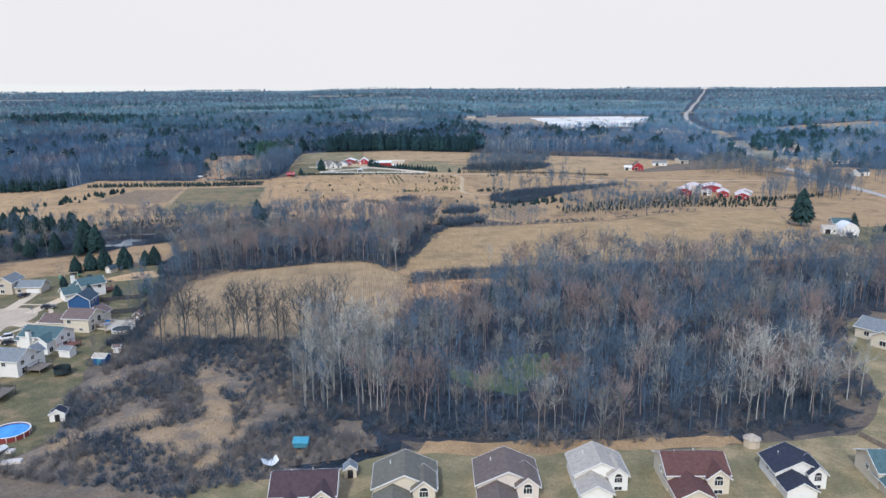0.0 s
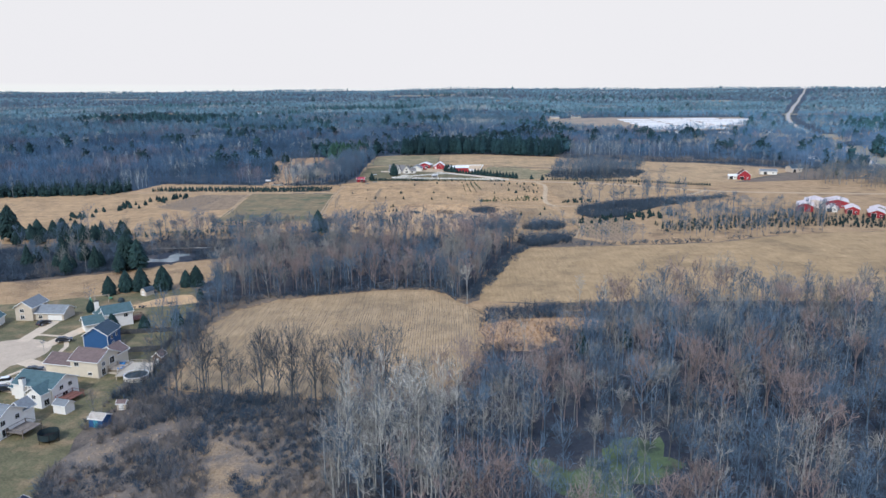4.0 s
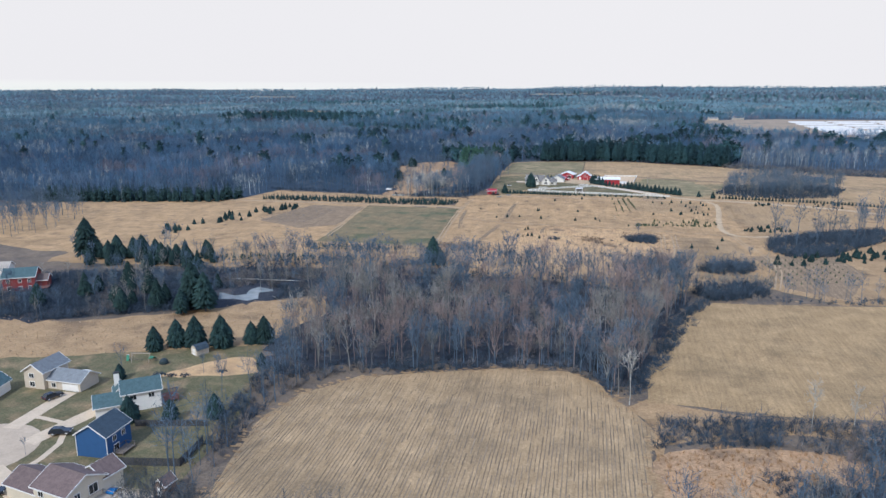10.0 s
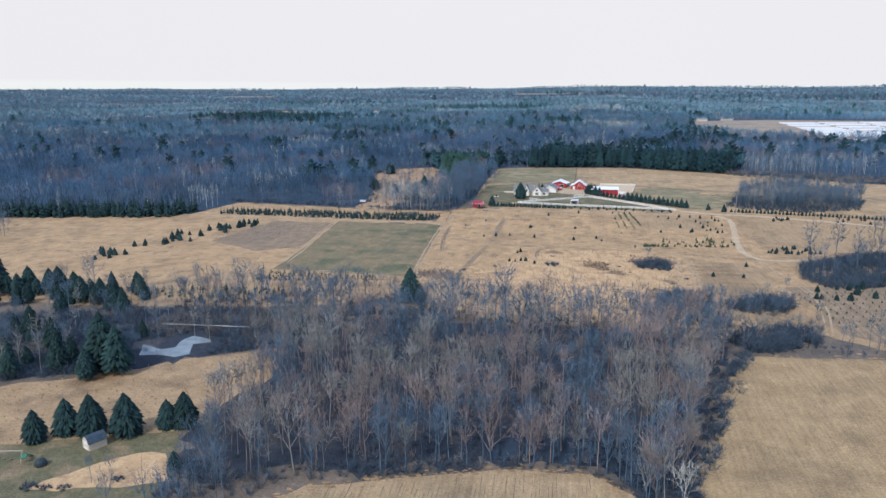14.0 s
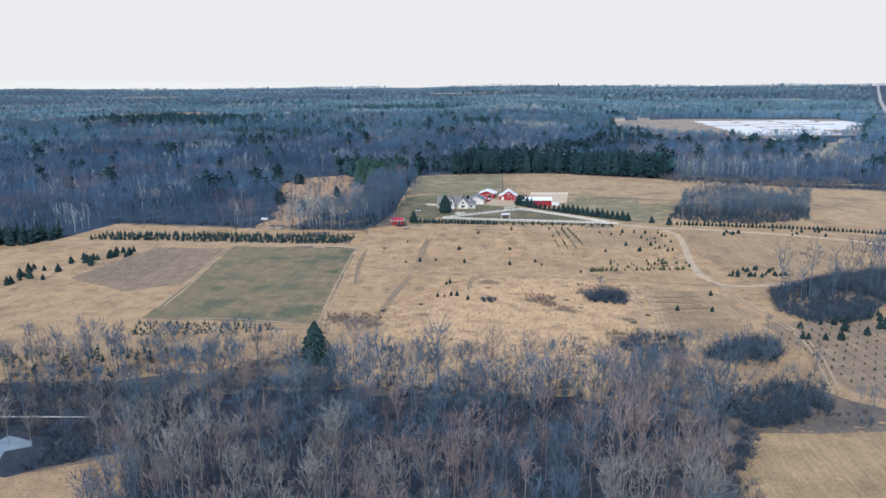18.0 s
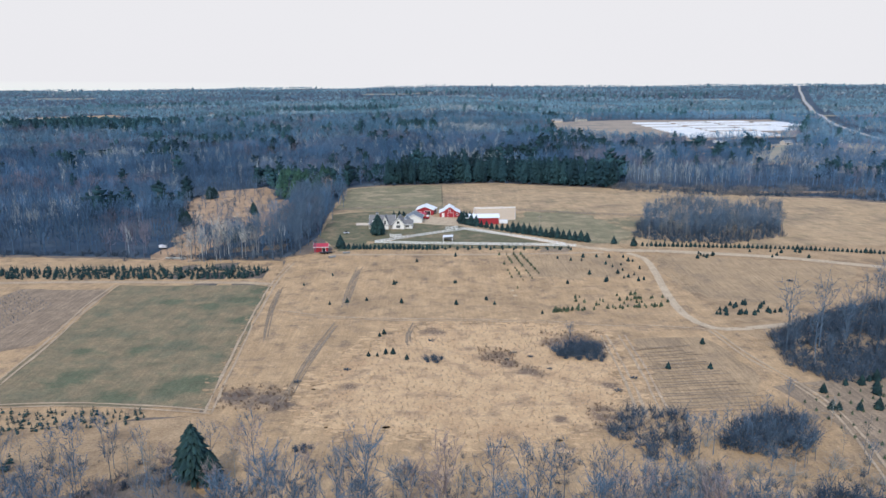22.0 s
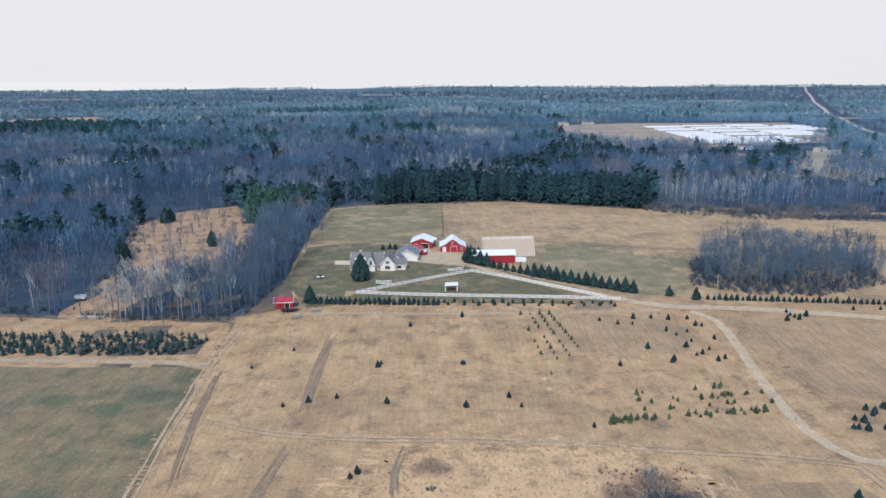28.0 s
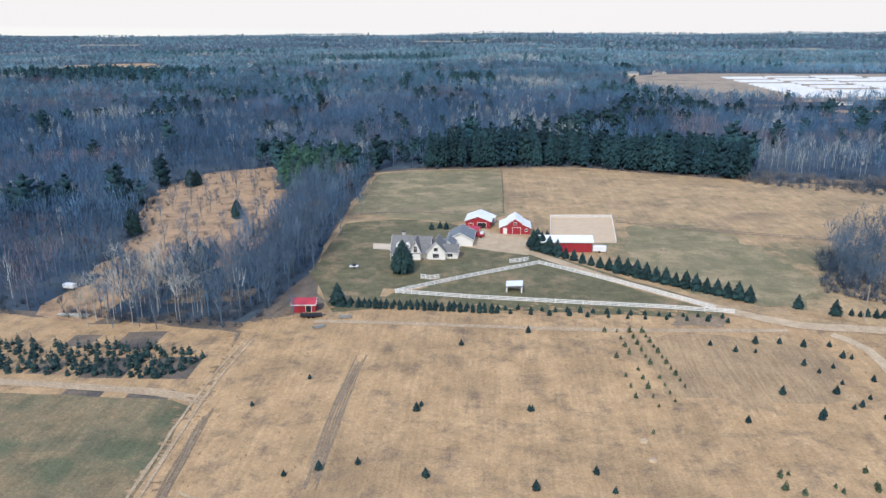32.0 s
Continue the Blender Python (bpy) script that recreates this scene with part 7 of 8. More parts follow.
plank_fence([(104, 140), (107, 128), (108, 118)], 1.3, "dark weathered fence between two row houses")

# the patio and clutter behind the tan house
pt = thing("patio_deck", -92.0, 235.2, -14, "pale low deck with steps behind the tan house", "deck")
part("platform", box(-3.0, 3.4, -3.0, 3.6, 0.02, 0.55), M["deck_pale"], pt)
part("step", box(3.4, 3.9, -1.2, 1.2, 0.0, 0.28), M["deck_pale"], pt)
for x, y in ((-2.9, 3.5), (0.2, 3.5), (3.3, 3.5), (3.3, 1.6), (3.3, -2.9)):
    part("post", box(x - 0.06, x + 0.06, y - 0.06, y + 0.06, 0.5, 1.5), M["trim"], pt)
part("rail", box(-2.9, 3.3, 3.46, 3.54, 1.38, 1.48), M["trim"], pt)
part("rail", box(3.26, 3.34, -2.9, 3.5, 1.38, 1.48), M["trim"], pt)
for x, y, rot in ((-90.6, 237.2, 10), (-89.2, 233.4, -20)):
    tb = thing("patio_table", x, y, rot, "patio table under a bright blue cover", "table", "covered patio tables")
    lift = 0.55 if y > 234 else 0.55
    part("cover", prism([(-0.95, 0.5 + lift), (0.95, 0.5 + lift), (0.9, 0.78 + lift), (0, 0.9 + lift), (-0.9, 0.78 + lift)], "x", -0.7, 0.7), M["pool_blue"], tb)
    for a in (-0.75, 0.75):
        for b in (-0.5, 0.5):
            part("leg", box(b - 0.05, b + 0.05, a - 0.05, a + 0.05, lift, 0.52 + lift), M["dark"], tb)
for x, y, rot, ln in ((-78.2, 145.9, 8, 4.2), (-80.8, 150.6, -4, 2.0)):
    st = thing("stacked_panels", x, y, rot, "pale stack of boards lying beside the pool", "boards")
    for k in range(3):
        part("board", box(-ln / 2 + 0.1 * k, ln / 2 - 0.05 * k, -0.9 + 0.05 * k, 0.9, 0.02 + 0.14 * k, 0.13 + 0.14 * k), M["wall_blush"], st)
pl = thing("plastic_slide", -74.4, 177.5, 30, "faded red plastic toy lying in the grass", "toy")
part("bed", prism([(-0.5, 0.02), (0.5, 0.02), (0.5, 0.3), (0.42, 0.3), (0.4, 0.12), (-0.4, 0.12), (-0.42, 0.3), (-0.5, 0.3)], "x", -1.2, 1.2), M["deck_red"], pl)

# ---- the red-barn farm ----
h = thing("farmhouse", -48.8, 654.5, -3, "white farmhouse with steep gables and a brown-grey roof", "house")
wing(h, -8, 5, 0, 8.5, 3.2, 3.9, "x", "wall_white", "roof_farm")
wing(h, -1.2, 2.2, -2.0, 4.5, 3.4, 4.0, "y", "wall_white", "roof_farm")
wing(h, 4.2, 10.5, -1.0, 8.0, 3.0, 3.6, "y", "wall_white", "roof_farm")
wing(h, 10.0, 14.5, 0.5, 6.0, 2.6, 2.0, "x", "wall_white", "roof_farm")
wing(h, 9.5, 18.5, 15.0, 26.0, 2.8, 2.5, "y", "wall_white", "roof_slate")
wing(h, 8.5, 12.5, 7.5, 15.4, 2.6, 1.8, "y", "wall_white", "roof_slate")
part("porch_roof", prism([(-2.2, 2.5), (0, 3.0), (0, 3.14), (-2.2, 2.62)], "x", -8.2, 4.0), M["roof_farm"], h)
for k in range(5):
    part("porch_post", box(-8 + 2.9 * k - 0.07, -8 + 2.9 * k + 0.07, -2.05, -1.9, 0, 2.55), M["trim"], h)
window(h, 0.5, -2.0, 3.0, 1.1, 1.5, "S", True), window(h, -6, 0, 0.8, 1.3, 1.4, "S"), window(h, -3.6, 0, 0.8, 1.3, 1.4, "S"), window(h, 7.3, -1.0, 0.8, 2.0, 1.5, "S", False, 3), window(h, 7.3, -1.0, 3.2, 1.3, 1.3, "S"), window(h, 12, 0.5, 0.8, 1.6, 1.3, "S")
h.scale = (0.96, 1, 0.9)
chimney(h, -4.5, 5.0, 5.0, 8.4, "wall_grey")
for k in (-5.6, -2.6):
    part("dormer", prism([(k - 0.9, 3.9), (k + 0.9, 3.9), (k + 0.9, 4.8), (k, 5.6), (k - 0.9, 4.8)], "y", 0.6, 3.4), M["wall_white"], h)
    window(h, k, 0.6, 4.0, 0.9, 0.8, "S")
patch("terrace", [(-64, 664), (-57, 663), (-57, 670), (-65, 671)], M["concrete"], "pale paved terrace behind the farmhouse", "pavement", 5, 0.1, 80)
patch("farmyard", [(-37, 672), (-33, 668), (-20, 662), (-12, 659), (-8, 664), (-10, 676), (-14, 684), (-24, 686), (-27, 694), (-36, 694), (-34, 680)], M["track"], "pale gravel farmyard between the barns", "pavement", 6, 0.3, 81)


def barn_door(root, x, y, w, hgt, material="dark", cross=True):
    # a closed door, or with the dark default a slab of painted shade
    d = part("barn_door", box(x - w / 2, x + w / 2, y - 0.07, y + 0.03, 0, hgt), M[material], root)
    for q in ((x - w / 2 - 0.12, x - w / 2, 0, hgt), (x + w / 2, x + w / 2 + 0.12, 0, hgt), (x - w / 2 - 0.12, x + w / 2 + 0.12, hgt, hgt + 0.14)):
        part("door_trim", box(q[0], q[1], y - 0.1, y + 0.03, q[2], q[3]), M["trim"], d)
    return d


b = thing("barn", -28.8, 692.4, -5, "red gabled barn with an open dark doorway and white roof", "barn", "red farm barns")
wing(b, -4.6, 4.6, 0, 10, 3.0, 1.7, "y", "wall_barn_red", "roof_metal", 0.5)
# slab coloured as the shade inside the open doorway
barn_door(b, 1.4, 0, 3.2, 2.3)
barn_door(b, -2.6, 0, 1.6, 1.9, "wall_barn_red")
b = thing("machine_shelter", -31.6, 684.6, -12, "open machine shelter with a red metal roof", "shed")
for x in (-3.6, 3.6):
    for y in (-2, 2):
        part("post", box(x - 0.1, x + 0.1, y - 0.1, y + 0.1, -0.1, 2.3), M["wall_barn_red"], b)
part("roof", prism([(-2.5, 2.3), (0, 2.9), (2.5, 2.3), (2.5, 2.42), (0, 3.04), (-2.5, 2.42)], "x", -4, 4), M["roof_redmetal"], b)
tr = thing("farm_trailer", -29, 680.6, -15, "dark red farm trailer parked in the yard", "trailer")
part("bed", box(-2.6, 2.6, -1.0, 1.0, 0.6, 1.5), M["wall_barn_red"], tr)
part("cab", box(1.4, 2.5, -0.9, 0.9, 1.5, 2.2), M["car_white"], tr)
for x in (-1.6, 1.6):
    for y in (-0.95, 0.95):
        bm = bmesh.new()
        tube(bm, 0.42, -0.13, 0.13, 14)
        part("wheel", bm, M["dark"], tr).matrix_basis = pose(x, y, 0.42, 90, 0, 0)
shed(-24.0, 700.5, -10, 3.6, 3.4, 2.6, 0.5, "wall_grey", "roof_metal", "small open white-roofed shed behind the barn", "x", "dark")
b = thing("barn", -15.2, 685.0, -1, "red monitor-roof barn with white metal roof and pale door", "barn", "red farm barns")
wing(b, -2.4, 2.4, 0, 9.5, 4.3, 1.5, "y", "wall_barn_red", "roof_metal", 0.4)
for s in (-1, 1):
    o = [(s * 2.42, -0.3), (s * 5.4, -0.3), (s * 5.4, 2.5), (s * 2.42, 3.8)]
    part("wall", prism(o if s > 0 else o[::-1], "y", 0.1, 9.4), M["wall_barn_red"], b)
    part("roof", prism([(s * 2.42, 3.82), (s * 5.9, 2.3), (s * 5.9, 2.46), (s * 2.42, 4.0)], "y", -0.4, 9.9), M["roof_metal"], b)
barn_door(b, 0.5, 0, 2.8, 2.5, "wall_barn_red")
barn_door(b, -3.6, 0.1, 1.2, 2.2, "trim")
window(b, 0, 0, 3.6, 0.9, 0.8, "S"), window(b, 4.0, 0.1, 1.2, 0.8, 0.8, "S")
b = thing("barn", 1.2, 663.4, 1, "long low red barn with a white metal roof", "barn", "red farm barns")
wing(b, -8.4, 8.4, 0, 7.0, 3.7, 1.2, "x", "wall_barn_red", "roof_metal", 0.5)
for k in (-6, 0, 6):
    part("batten", box(k - 0.06, k + 0.06, -0.05, 0.0, 0, 3.3), M["roof_redmetal"], b)
b = thing("stock_trailer", 12.2, 664.2, -8, "small white stock trailer beside the long barn", "trailer")
part("body", prism([(-1.1, 0.5), (1.1, 0.5), (1.1, 2.1), (0.8, 2.3), (-0.8, 2.3), (-1.1, 2.1)], "x", -2.2, 2.2), M["car_white"], b)
for y in (-1.0, 1.0):
    bm = bmesh.new()
    tube(bm, 0.38, -0.12, 0.12, 12)
    part("wheel", bm, M["dark"], b).matrix_basis = pose(0, y, 0.36, 90, 0, 0)
patch("riding_arena", [(-0.4, 710), (23.6, 711), (19.6, 675), (-3.4, 674.5)], M["sand"], "raked sandy riding arena", "arena", 5, 0.1, 82)
b = thing("red_shed", -74.2, 609.6, 4, "small shed with a bright red metal roof", "shed")
wing(b, -3, 3, -1.8, 1.8, 2.2, 1.1, "x", "wall_barn_red", "roof_redmetal", 0.3)
barn_door(b, 1.2, -1.8, 1.4, 1.9)
b = thing("flat_trailer", -71.5, 604.8, 8, "low dark flat trailer beside the red shed", "trailer")
part("bed", box(-2.8, 2.8, -1, 1, 0.5, 0.75), M["dark"], b)
for x in (-0.6, 0.6):
    for y in (-1.05, 1.05):
        bm = bmesh.new()
        tube(bm, 0.36, -0.12, 0.12, 12)
        part("wheel", bm, M["dark"], b).matrix_basis = pose(x, y, 0.36, 90, 0, 0)
part("hitch", box(2.8, 4.0, -0.06, 0.06, 0.52, 0.64), M["dark"], b)
b = thing("horse_shelter", -17.4, 625.4, -4, "small open white field shelter with a flat roof", "shelter")
for x in (-1.5, 1.5):
    for y in (-1.2, 1.2):
        part("post", box(x - 0.14, x + 0.14, y - 0.14, y + 0.14, -0.1, 2.6), M["trim"], b)
part("roof", prism([(-1.7, 2.5), (1.7, 2.9), (1.7, 3.04), (-1.7, 2.64)], "y", -1.9, 1.9), M["roof_metal"], b)
part("back_wall", box(-1.5, 1.5, 1.1, 1.2, 0.0, 2.5), M["wall_grey"], b)
b.scale = (1.4, 1.2, 0.8)
part("side_wall", box(-1.52, -1.42, -1.2, 1.1, 0.0, 1.4), M["wall_grey"], b)
b = thing("garden_trailer", -67.0, 644.0, 10, "small pale cart standing on the lawn", "cart")
part("bed", box(-1.4, 1.4, -0.7, 0.7, 0.45, 0.7), M["car_white"], b)
part("load", prism([(-0.5, 0.7), (0.5, 0.7), (0.2, 1.3), (-0.3, 1.2)], "x", -0.6, 0.5), M["dark"], b)
for y in (-0.75, 0.75):
    bm = bmesh.new()
    tube(bm, 0.3, -0.1, 0.1, 12)
    part("wheel", bm, M["dark"], b).matrix_basis = pose(0, y, 0.3, 90, 0, 0)
b = thing("white_trailer", -151.6, 629.4, -10, "small white trailer at the edge of the woods", "trailer")
part("body", box(-1.8, 1.8, -0.9, 0.9, 0.8, 2.0), M["car_white"], b)
part("base", box(-1.6, 1.6, -0.7, 0.7, 0.0, 0.8), M["dark"], b)
b = thing("log_pile", -138.5, 608.6, -5, "long low pile of pale logs", "logs")
for i in range(5):
    bm = bmesh.new()
    tube(bm, 0.26, -4.5, 4.5, 8)
    part("log", bm, M["bark_pale"], b).matrix_basis = pose(0, (i % 3) * 0.5 - 0.5, 0.25 + 0.42 * (i // 3), 0, 90, i)


def rail_fence(pts, label, hgt=1.25, gap=2.5, name="rail_fence", material="trim", rails=3):
    """White board fence: posts and rails."""
    f = thing(name, pts[0][0], pts[0][1], 0, label, "fence")
    ox, oy, oz = f.matrix_basis.translation
    post0 = rail0 = None
    for (xa, ya), (xb, yb) in zip(pts, pts[1:]):
        n = max(1, round(math.hypot(xb - xa, yb - ya) / gap))
        ang = math.degrees(math.atan2(yb - ya, xb - xa))
        for i in range(n):
            x, y = xa + (xb - xa) * i / n, ya + (yb - ya) * i / n
            x2, y2 = xa + (xb - xa) * (i + 1) / n, ya + (yb - ya) * (i + 1) / n
            za, zb = z_at(x, y) - oz, z_at(x2, y2) - oz
            ln = math.hypot(x2 - x, y2 - y)
            m = pose(x - ox, y - oy, za, 0, 0, ang)
            if post0 is None:
                post0 = part("post", box(-0.09, 0.09, -0.09, 0.09, -0.3, hgt + 0.12), M[material], f)
                rail0 = part("rail", box(0, 1, -0.035, 0.035, -0.11, 0.11), M[material], f)
                post0.matrix_basis = m
                first = True
            else:
                again(post0, "post", f, m)
                first = False
            tilt = math.degrees(math.atan2(zb - za, ln))
            for k in range(rails):
                mr = pose(x - ox, y - oy, za + hgt * (k + 0.75) / rails, 0, -tilt, ang) @ Matrix.Diagonal((ln, 1, 1, 1))
                if first and k == 0:
                    rail0.matrix_basis = mr
                else:
                    again(rail0, "rail", f, mr)
    return f


rail_fence([(-51.2, 621.8), (-30, 636.5), (-8.7, 650.2)], "white board fence along the upper side of a paddock")
rail_fence([(-8.7, 650.2), (13.8, 632.4), (35.6, 613.6)], "white board fence beside the gravel drive")
rail_fence([(-51.2, 621.8), (-30, 618.6), (-3.9, 616.1), (20, 614), (40, 611.4)], "white board fence along the lower side of a paddock")
rail_fence([(-45, 634.4), (-42.2, 633.4), (-39.4, 634.4)], "short curved white entrance fence on the lawn", 1.5, 1.4)
rail_fence([(-18, 650.6), (-14.8, 651.6), (-11.8, 653.4)], "short white entrance fence beside the drive", 1.5, 1.4)
rail_fence([(-0.4, 710), (23.6, 711), (19.6, 675)], "white rail fence round the riding arena", 1.2, 3.0)
rail_fence([(-0.4, 710), (-2.4, 684)], "white rail fence beside the riding arena", 1.2, 3.0)
rail_fence([(-82, 712), (-60, 716), (-36, 714), (-19, 716), (-18.4, 760), (-18.2, 812)], "weathered wire fence between two pastures", 1.1, 5.0, "pasture_fence", "wood_fence", 2)
rail_fence([(24, 703), (60, 690), (100, 680)], "weathered wire fence behind the arena", 1.1, 5.0, "pasture_fence", "wood_fence", 2)


def utility_pole(x, y, hgt, label):
    p = thing("utility_pole", x, y, 0, label, "pole")
    bm = bmesh.new()
    tube(bm, 0.16, -0.4, hgt, 8, r2=0.11)
    part("pole", bm, M["deck"], p)
    part("crossarm", box(-1.1, 1.1, -0.06, 0.06, hgt - 0.9, hgt - 0.74), M["wood_fence"], p)
    for k in (-0.9, 0.9):
        bm = bmesh.new()
        tube(bm, 0.06, hgt - 0.74, hgt - 0.5, 8, x=k)
        part("insulator", bm, M["glass"], p)


utility_pole(27.5, 640.2, 9, "bare wooden utility pole in the pasture")
utility_pole(71.6, 608.4, 10, "tall wooden utility pole beside the farm drive")
utility_pole(300, 545, 12, "tall wooden utility pole beside the county road")

# ---- the second farm and far buildings ----


def plain_barn(x, y, rot, w, d, hgt, rise, wall, roof, label, ridge="x", group="distant farm buildings", door=True, name="barn"):
    b = thing(name, x, y, rot, label, "barn" if name == "barn" else "house", group)
    wing(b, -w / 2, w / 2, 0, d, hgt, rise, ridge, wall, roof, 0.4)
    if door:
        barn_door(b, -w * 0.2, 0, 2.6, min(2.6, hgt - 0.3))
        window(b, w * 0.25, 0, 1.0, 1.0, 0.9, "S")
    return b


for x, y, r, w, d, hg, wl_, lab in ((209.5, 486, -24, 9, 15, 3.6, "wall_barn_red", "red barn with a pale metal roof and pale front"), (221, 498, -24, 11, 16, 4.0, "wall_blush", "wide pale barn with a pale metal roof"), (235, 499, -24, 12, 15, 3.8, "wall_barn_red", "red barn with a broad pale roof"),
                                   (224.5, 484, -24, 6, 7, 2.6, "wall_white", "low white open shed with a pale roof"), (232.5, 476, -24, 7, 12, 3.2, "wall_barn_red", "red barn with a pale roof and open side"), (240, 464, -24, 8, 12, 3.0, "wall_barn_red", "small bright red barn with a pale roof"), (249, 478, -24, 9, 7, 2.8, "wall_grey", "long grey shed with a pale roof")):
    plain_barn(x, y, r, w, d, hg, 1.5, wl_, "roof_pink", lab, "y")
plain_barn(229, 634, -10, 9, 8, 4.2, 3.4, "wall_barn_red", "roof_maroon", "small red gambrel barn far up the slope", "y")
plain_barn(221, 637, -10, 6, 5, 2.8, 1.2, "wall_white", "roof_metal", "small white shed beside a red barn")
plain_barn(262, 668, -10, 13, 6, 2.8, 1.6, "wall_white", "roof_slate", "long white farm building up the slope")
b = thing("barn", 235.5, 342.5, -12, "white round-roofed barn with a dark doorway", "barn")
arc = [(4.2 * math.cos(radians(a)), 2.2 + 4.4 * math.sin(radians(a))) for a in range(0, 181, 18)]
part("wall", prism([(-4.2, -0.2)] + [] + [(4.2, -0.2)] + arc, "y", 0, 9), M["wall_white"], b)
part("roof", prism([(p[0] * 1.04, p[1] * 1.03) for p in arc] + [(p[0], p[1]) for p in arc[::-1]], "y", -0.3, 9.3), M["roof_metal"], b)
barn_door(b, 0, 0, 2.6, 2.4)
plain_barn(230, 350, -12, 7, 5, 2.8, 1.4, "wall_white", "roof_pale", "small white garage beside a round-roofed barn")
plain_barn(240, 356, -12, 9, 7, 4.2, 2.2, "wall_white", "roof_teal", "white house with a teal roof behind a barn")
rngb = random.Random(5)
for x, y in ((362, 792), (439, 663), (399, 571), (448, 766), (292, 683), (520, 700), (470, 860), (580, 900), (420, 1010), (560, 1040), (700, 980), (330, 1190), (395, 1150), (470, 1180), (205, 1640), (260, 1690), (-760, 1230), (-700, 1900), (-560, 2100), (650, 2100), (820, 1500)):
    big = 1 if y < 1300 else 1.3
    plain_barn(x, y, rngb.uniform(-25, 25), rngb.uniform(10, 16) * big, 8 * big, 3.4 * big, 2.2 * big, rngb.choice(["wall_white", "wall_tan", "wall_cream", "wall_beige"]), rngb.choice(["roof_slate", "roof_deep", "roof_taupe", "roof_brown"]), rngb.choice(["far pale house among the trees", "far white house with a grey roof"]), "x", "far scattered houses", y < 1300, "house")

# far greenhouse tunnels
g = thing("greenhouse", 0, 0, 0, "long white plastic greenhouse tunnel in a far row", "greenhouse", "far greenhouse tunnels")
arc = [(4.5 * math.cos(radians(a)), 0.4 + 2.6 * math.sin(radians(a))) for a in range(0, 181, 30)]
part("cover", prism([(-4.5, -0.5), (4.5, -0.5)] + arc, "x", -41, 41), M["poly_white"], g)
for e in (-41.2, 41.2):
    part("end_wall", prism([(-4.3, -0.4), (4.3, -0.4)] + [(p[0] * 0.96, p[1] * 0.96) for p in arc], "x", e, e + 0.25), M["wall_white"], g)
n = 0
for x, half, ya, yb in ((330, 30, 1268, 1630), (400, 32, 1280, 1645), (478, 34, 1385, 1640), (548, 26, 1490, 1625)):
    for row in range(int((yb - ya) / 23)):
        y = ya + 23 * row
        x1 = x + 0.045 * (y - ya) + 14
        if (row * 5 + n) % 17 == 3:
            continue
        m = pose(x1, y, z_at(x1, y), 0, 0, 2) @ Matrix.Diagonal((half / 41, 1, 1, 1))
        if n == 0:
            g.matrix_basis = m
        else:
            copy_thing(g, Matrix()).matrix_basis = m
        n += 1

# ---- single trees ----


def tree_part(name, arrays, material, parent):
    me = raw_mesh(name, *arrays)
    me.materials.append(material)
    o = new(name, me)
    o.parent = parent
    return o


TREE_KITS = {}


def tree(kind, i, x, y, size, label, group, bark="bark", twigs="bark", turn=None):
    """A leafless tree standing alone; alike trees share their meshes."""
    key = (kind, i, bark, twigs)
    m = pose(x, y, z_at(x, y), 0, 0, (x * 37 + y * 91) % 360) @ Matrix.Diagonal((size, size, size, 1))
    if key not in TREE_KITS:
        e = new("bare_tree")
        trunk, crown = (NEAR if kind == "near" else BROAD if kind == "broad" else SLIM)[i]
        tree_part("trunk", trunk, M[bark], e)
        tree_part("crown", crown, M[twigs], e)
        TREE_KITS[key] = e
        e.matrix_basis = m
    else:
        e = copy_thing(TREE_KITS[key], Matrix())
        e.matrix_basis = m
    return tagged(e, label, "tree", group)


SLIM = [bare_tree(700 + i, 13 + i, 12, 4, 5, 0.19, 0.34, 0.75, 0.8) for i in range(4)]
rt = random.Random(21)
# the line of trees at the lower edge of the stubble field
for k in range(34):
    u = k / 33
    x, y = -76 + 66 * u + rt.uniform(-1.2, 1.2), 223 - 12 * u + rt.uniform(-3.0, 3.0) - 4 * math.sin(u * 3)
    if k in (4, 8, 16, 18, 19, 22, 25, 27, 30):
        tree("broad", k % 4, x, y, rt.uniform(1.15, 1.45), "spreading leafless tree at the edge of the stubble field", "field-edge trees", "bark_dark", "bark_dark")
    else:
        tree("slim", k % 4, x, y, rt.uniform(0.9, 1.2), "slim leafless tree at the edge of the stubble field", "field-edge trees", "bark_dark", "bark_dark")
# pale aspens at the corner of the wood
for k in range(34):
    x, y = rt.uniform(-22, 3), rt.uniform(163, 200)
    tree("slim", k % 4, x, y, rt.uniform(1.05, 1.5), "slim pale leafless aspen at the corner of the wood", "pale aspens", "bark_pale", "bark_tan" if k % 3 else "bark_pale")
for k in range(16):
    a = rt.choice([(88, 152), (96, 160), (106, 164), (98, 176), (114, 158), (84, 158)])
    tree("slim", k % 4, a[0] + rt.uniform(-4, 4), a[1] + rt.uniform(-4, 4), rt.uniform(0.95, 1.35), "slim pale leafless aspen behind the row of houses", "pale aspens", "bark_pale", "bark_pale")
for x, y in ((38, 150), (36, 152), (63, 176), (72, 186), (50, 170), (8, 196)):
    tree("slim", int(x) % 4, x, y, 0.95, "pale leafless tree standing out of the wood", "pale aspens", "bark_pale", "bark_pale")
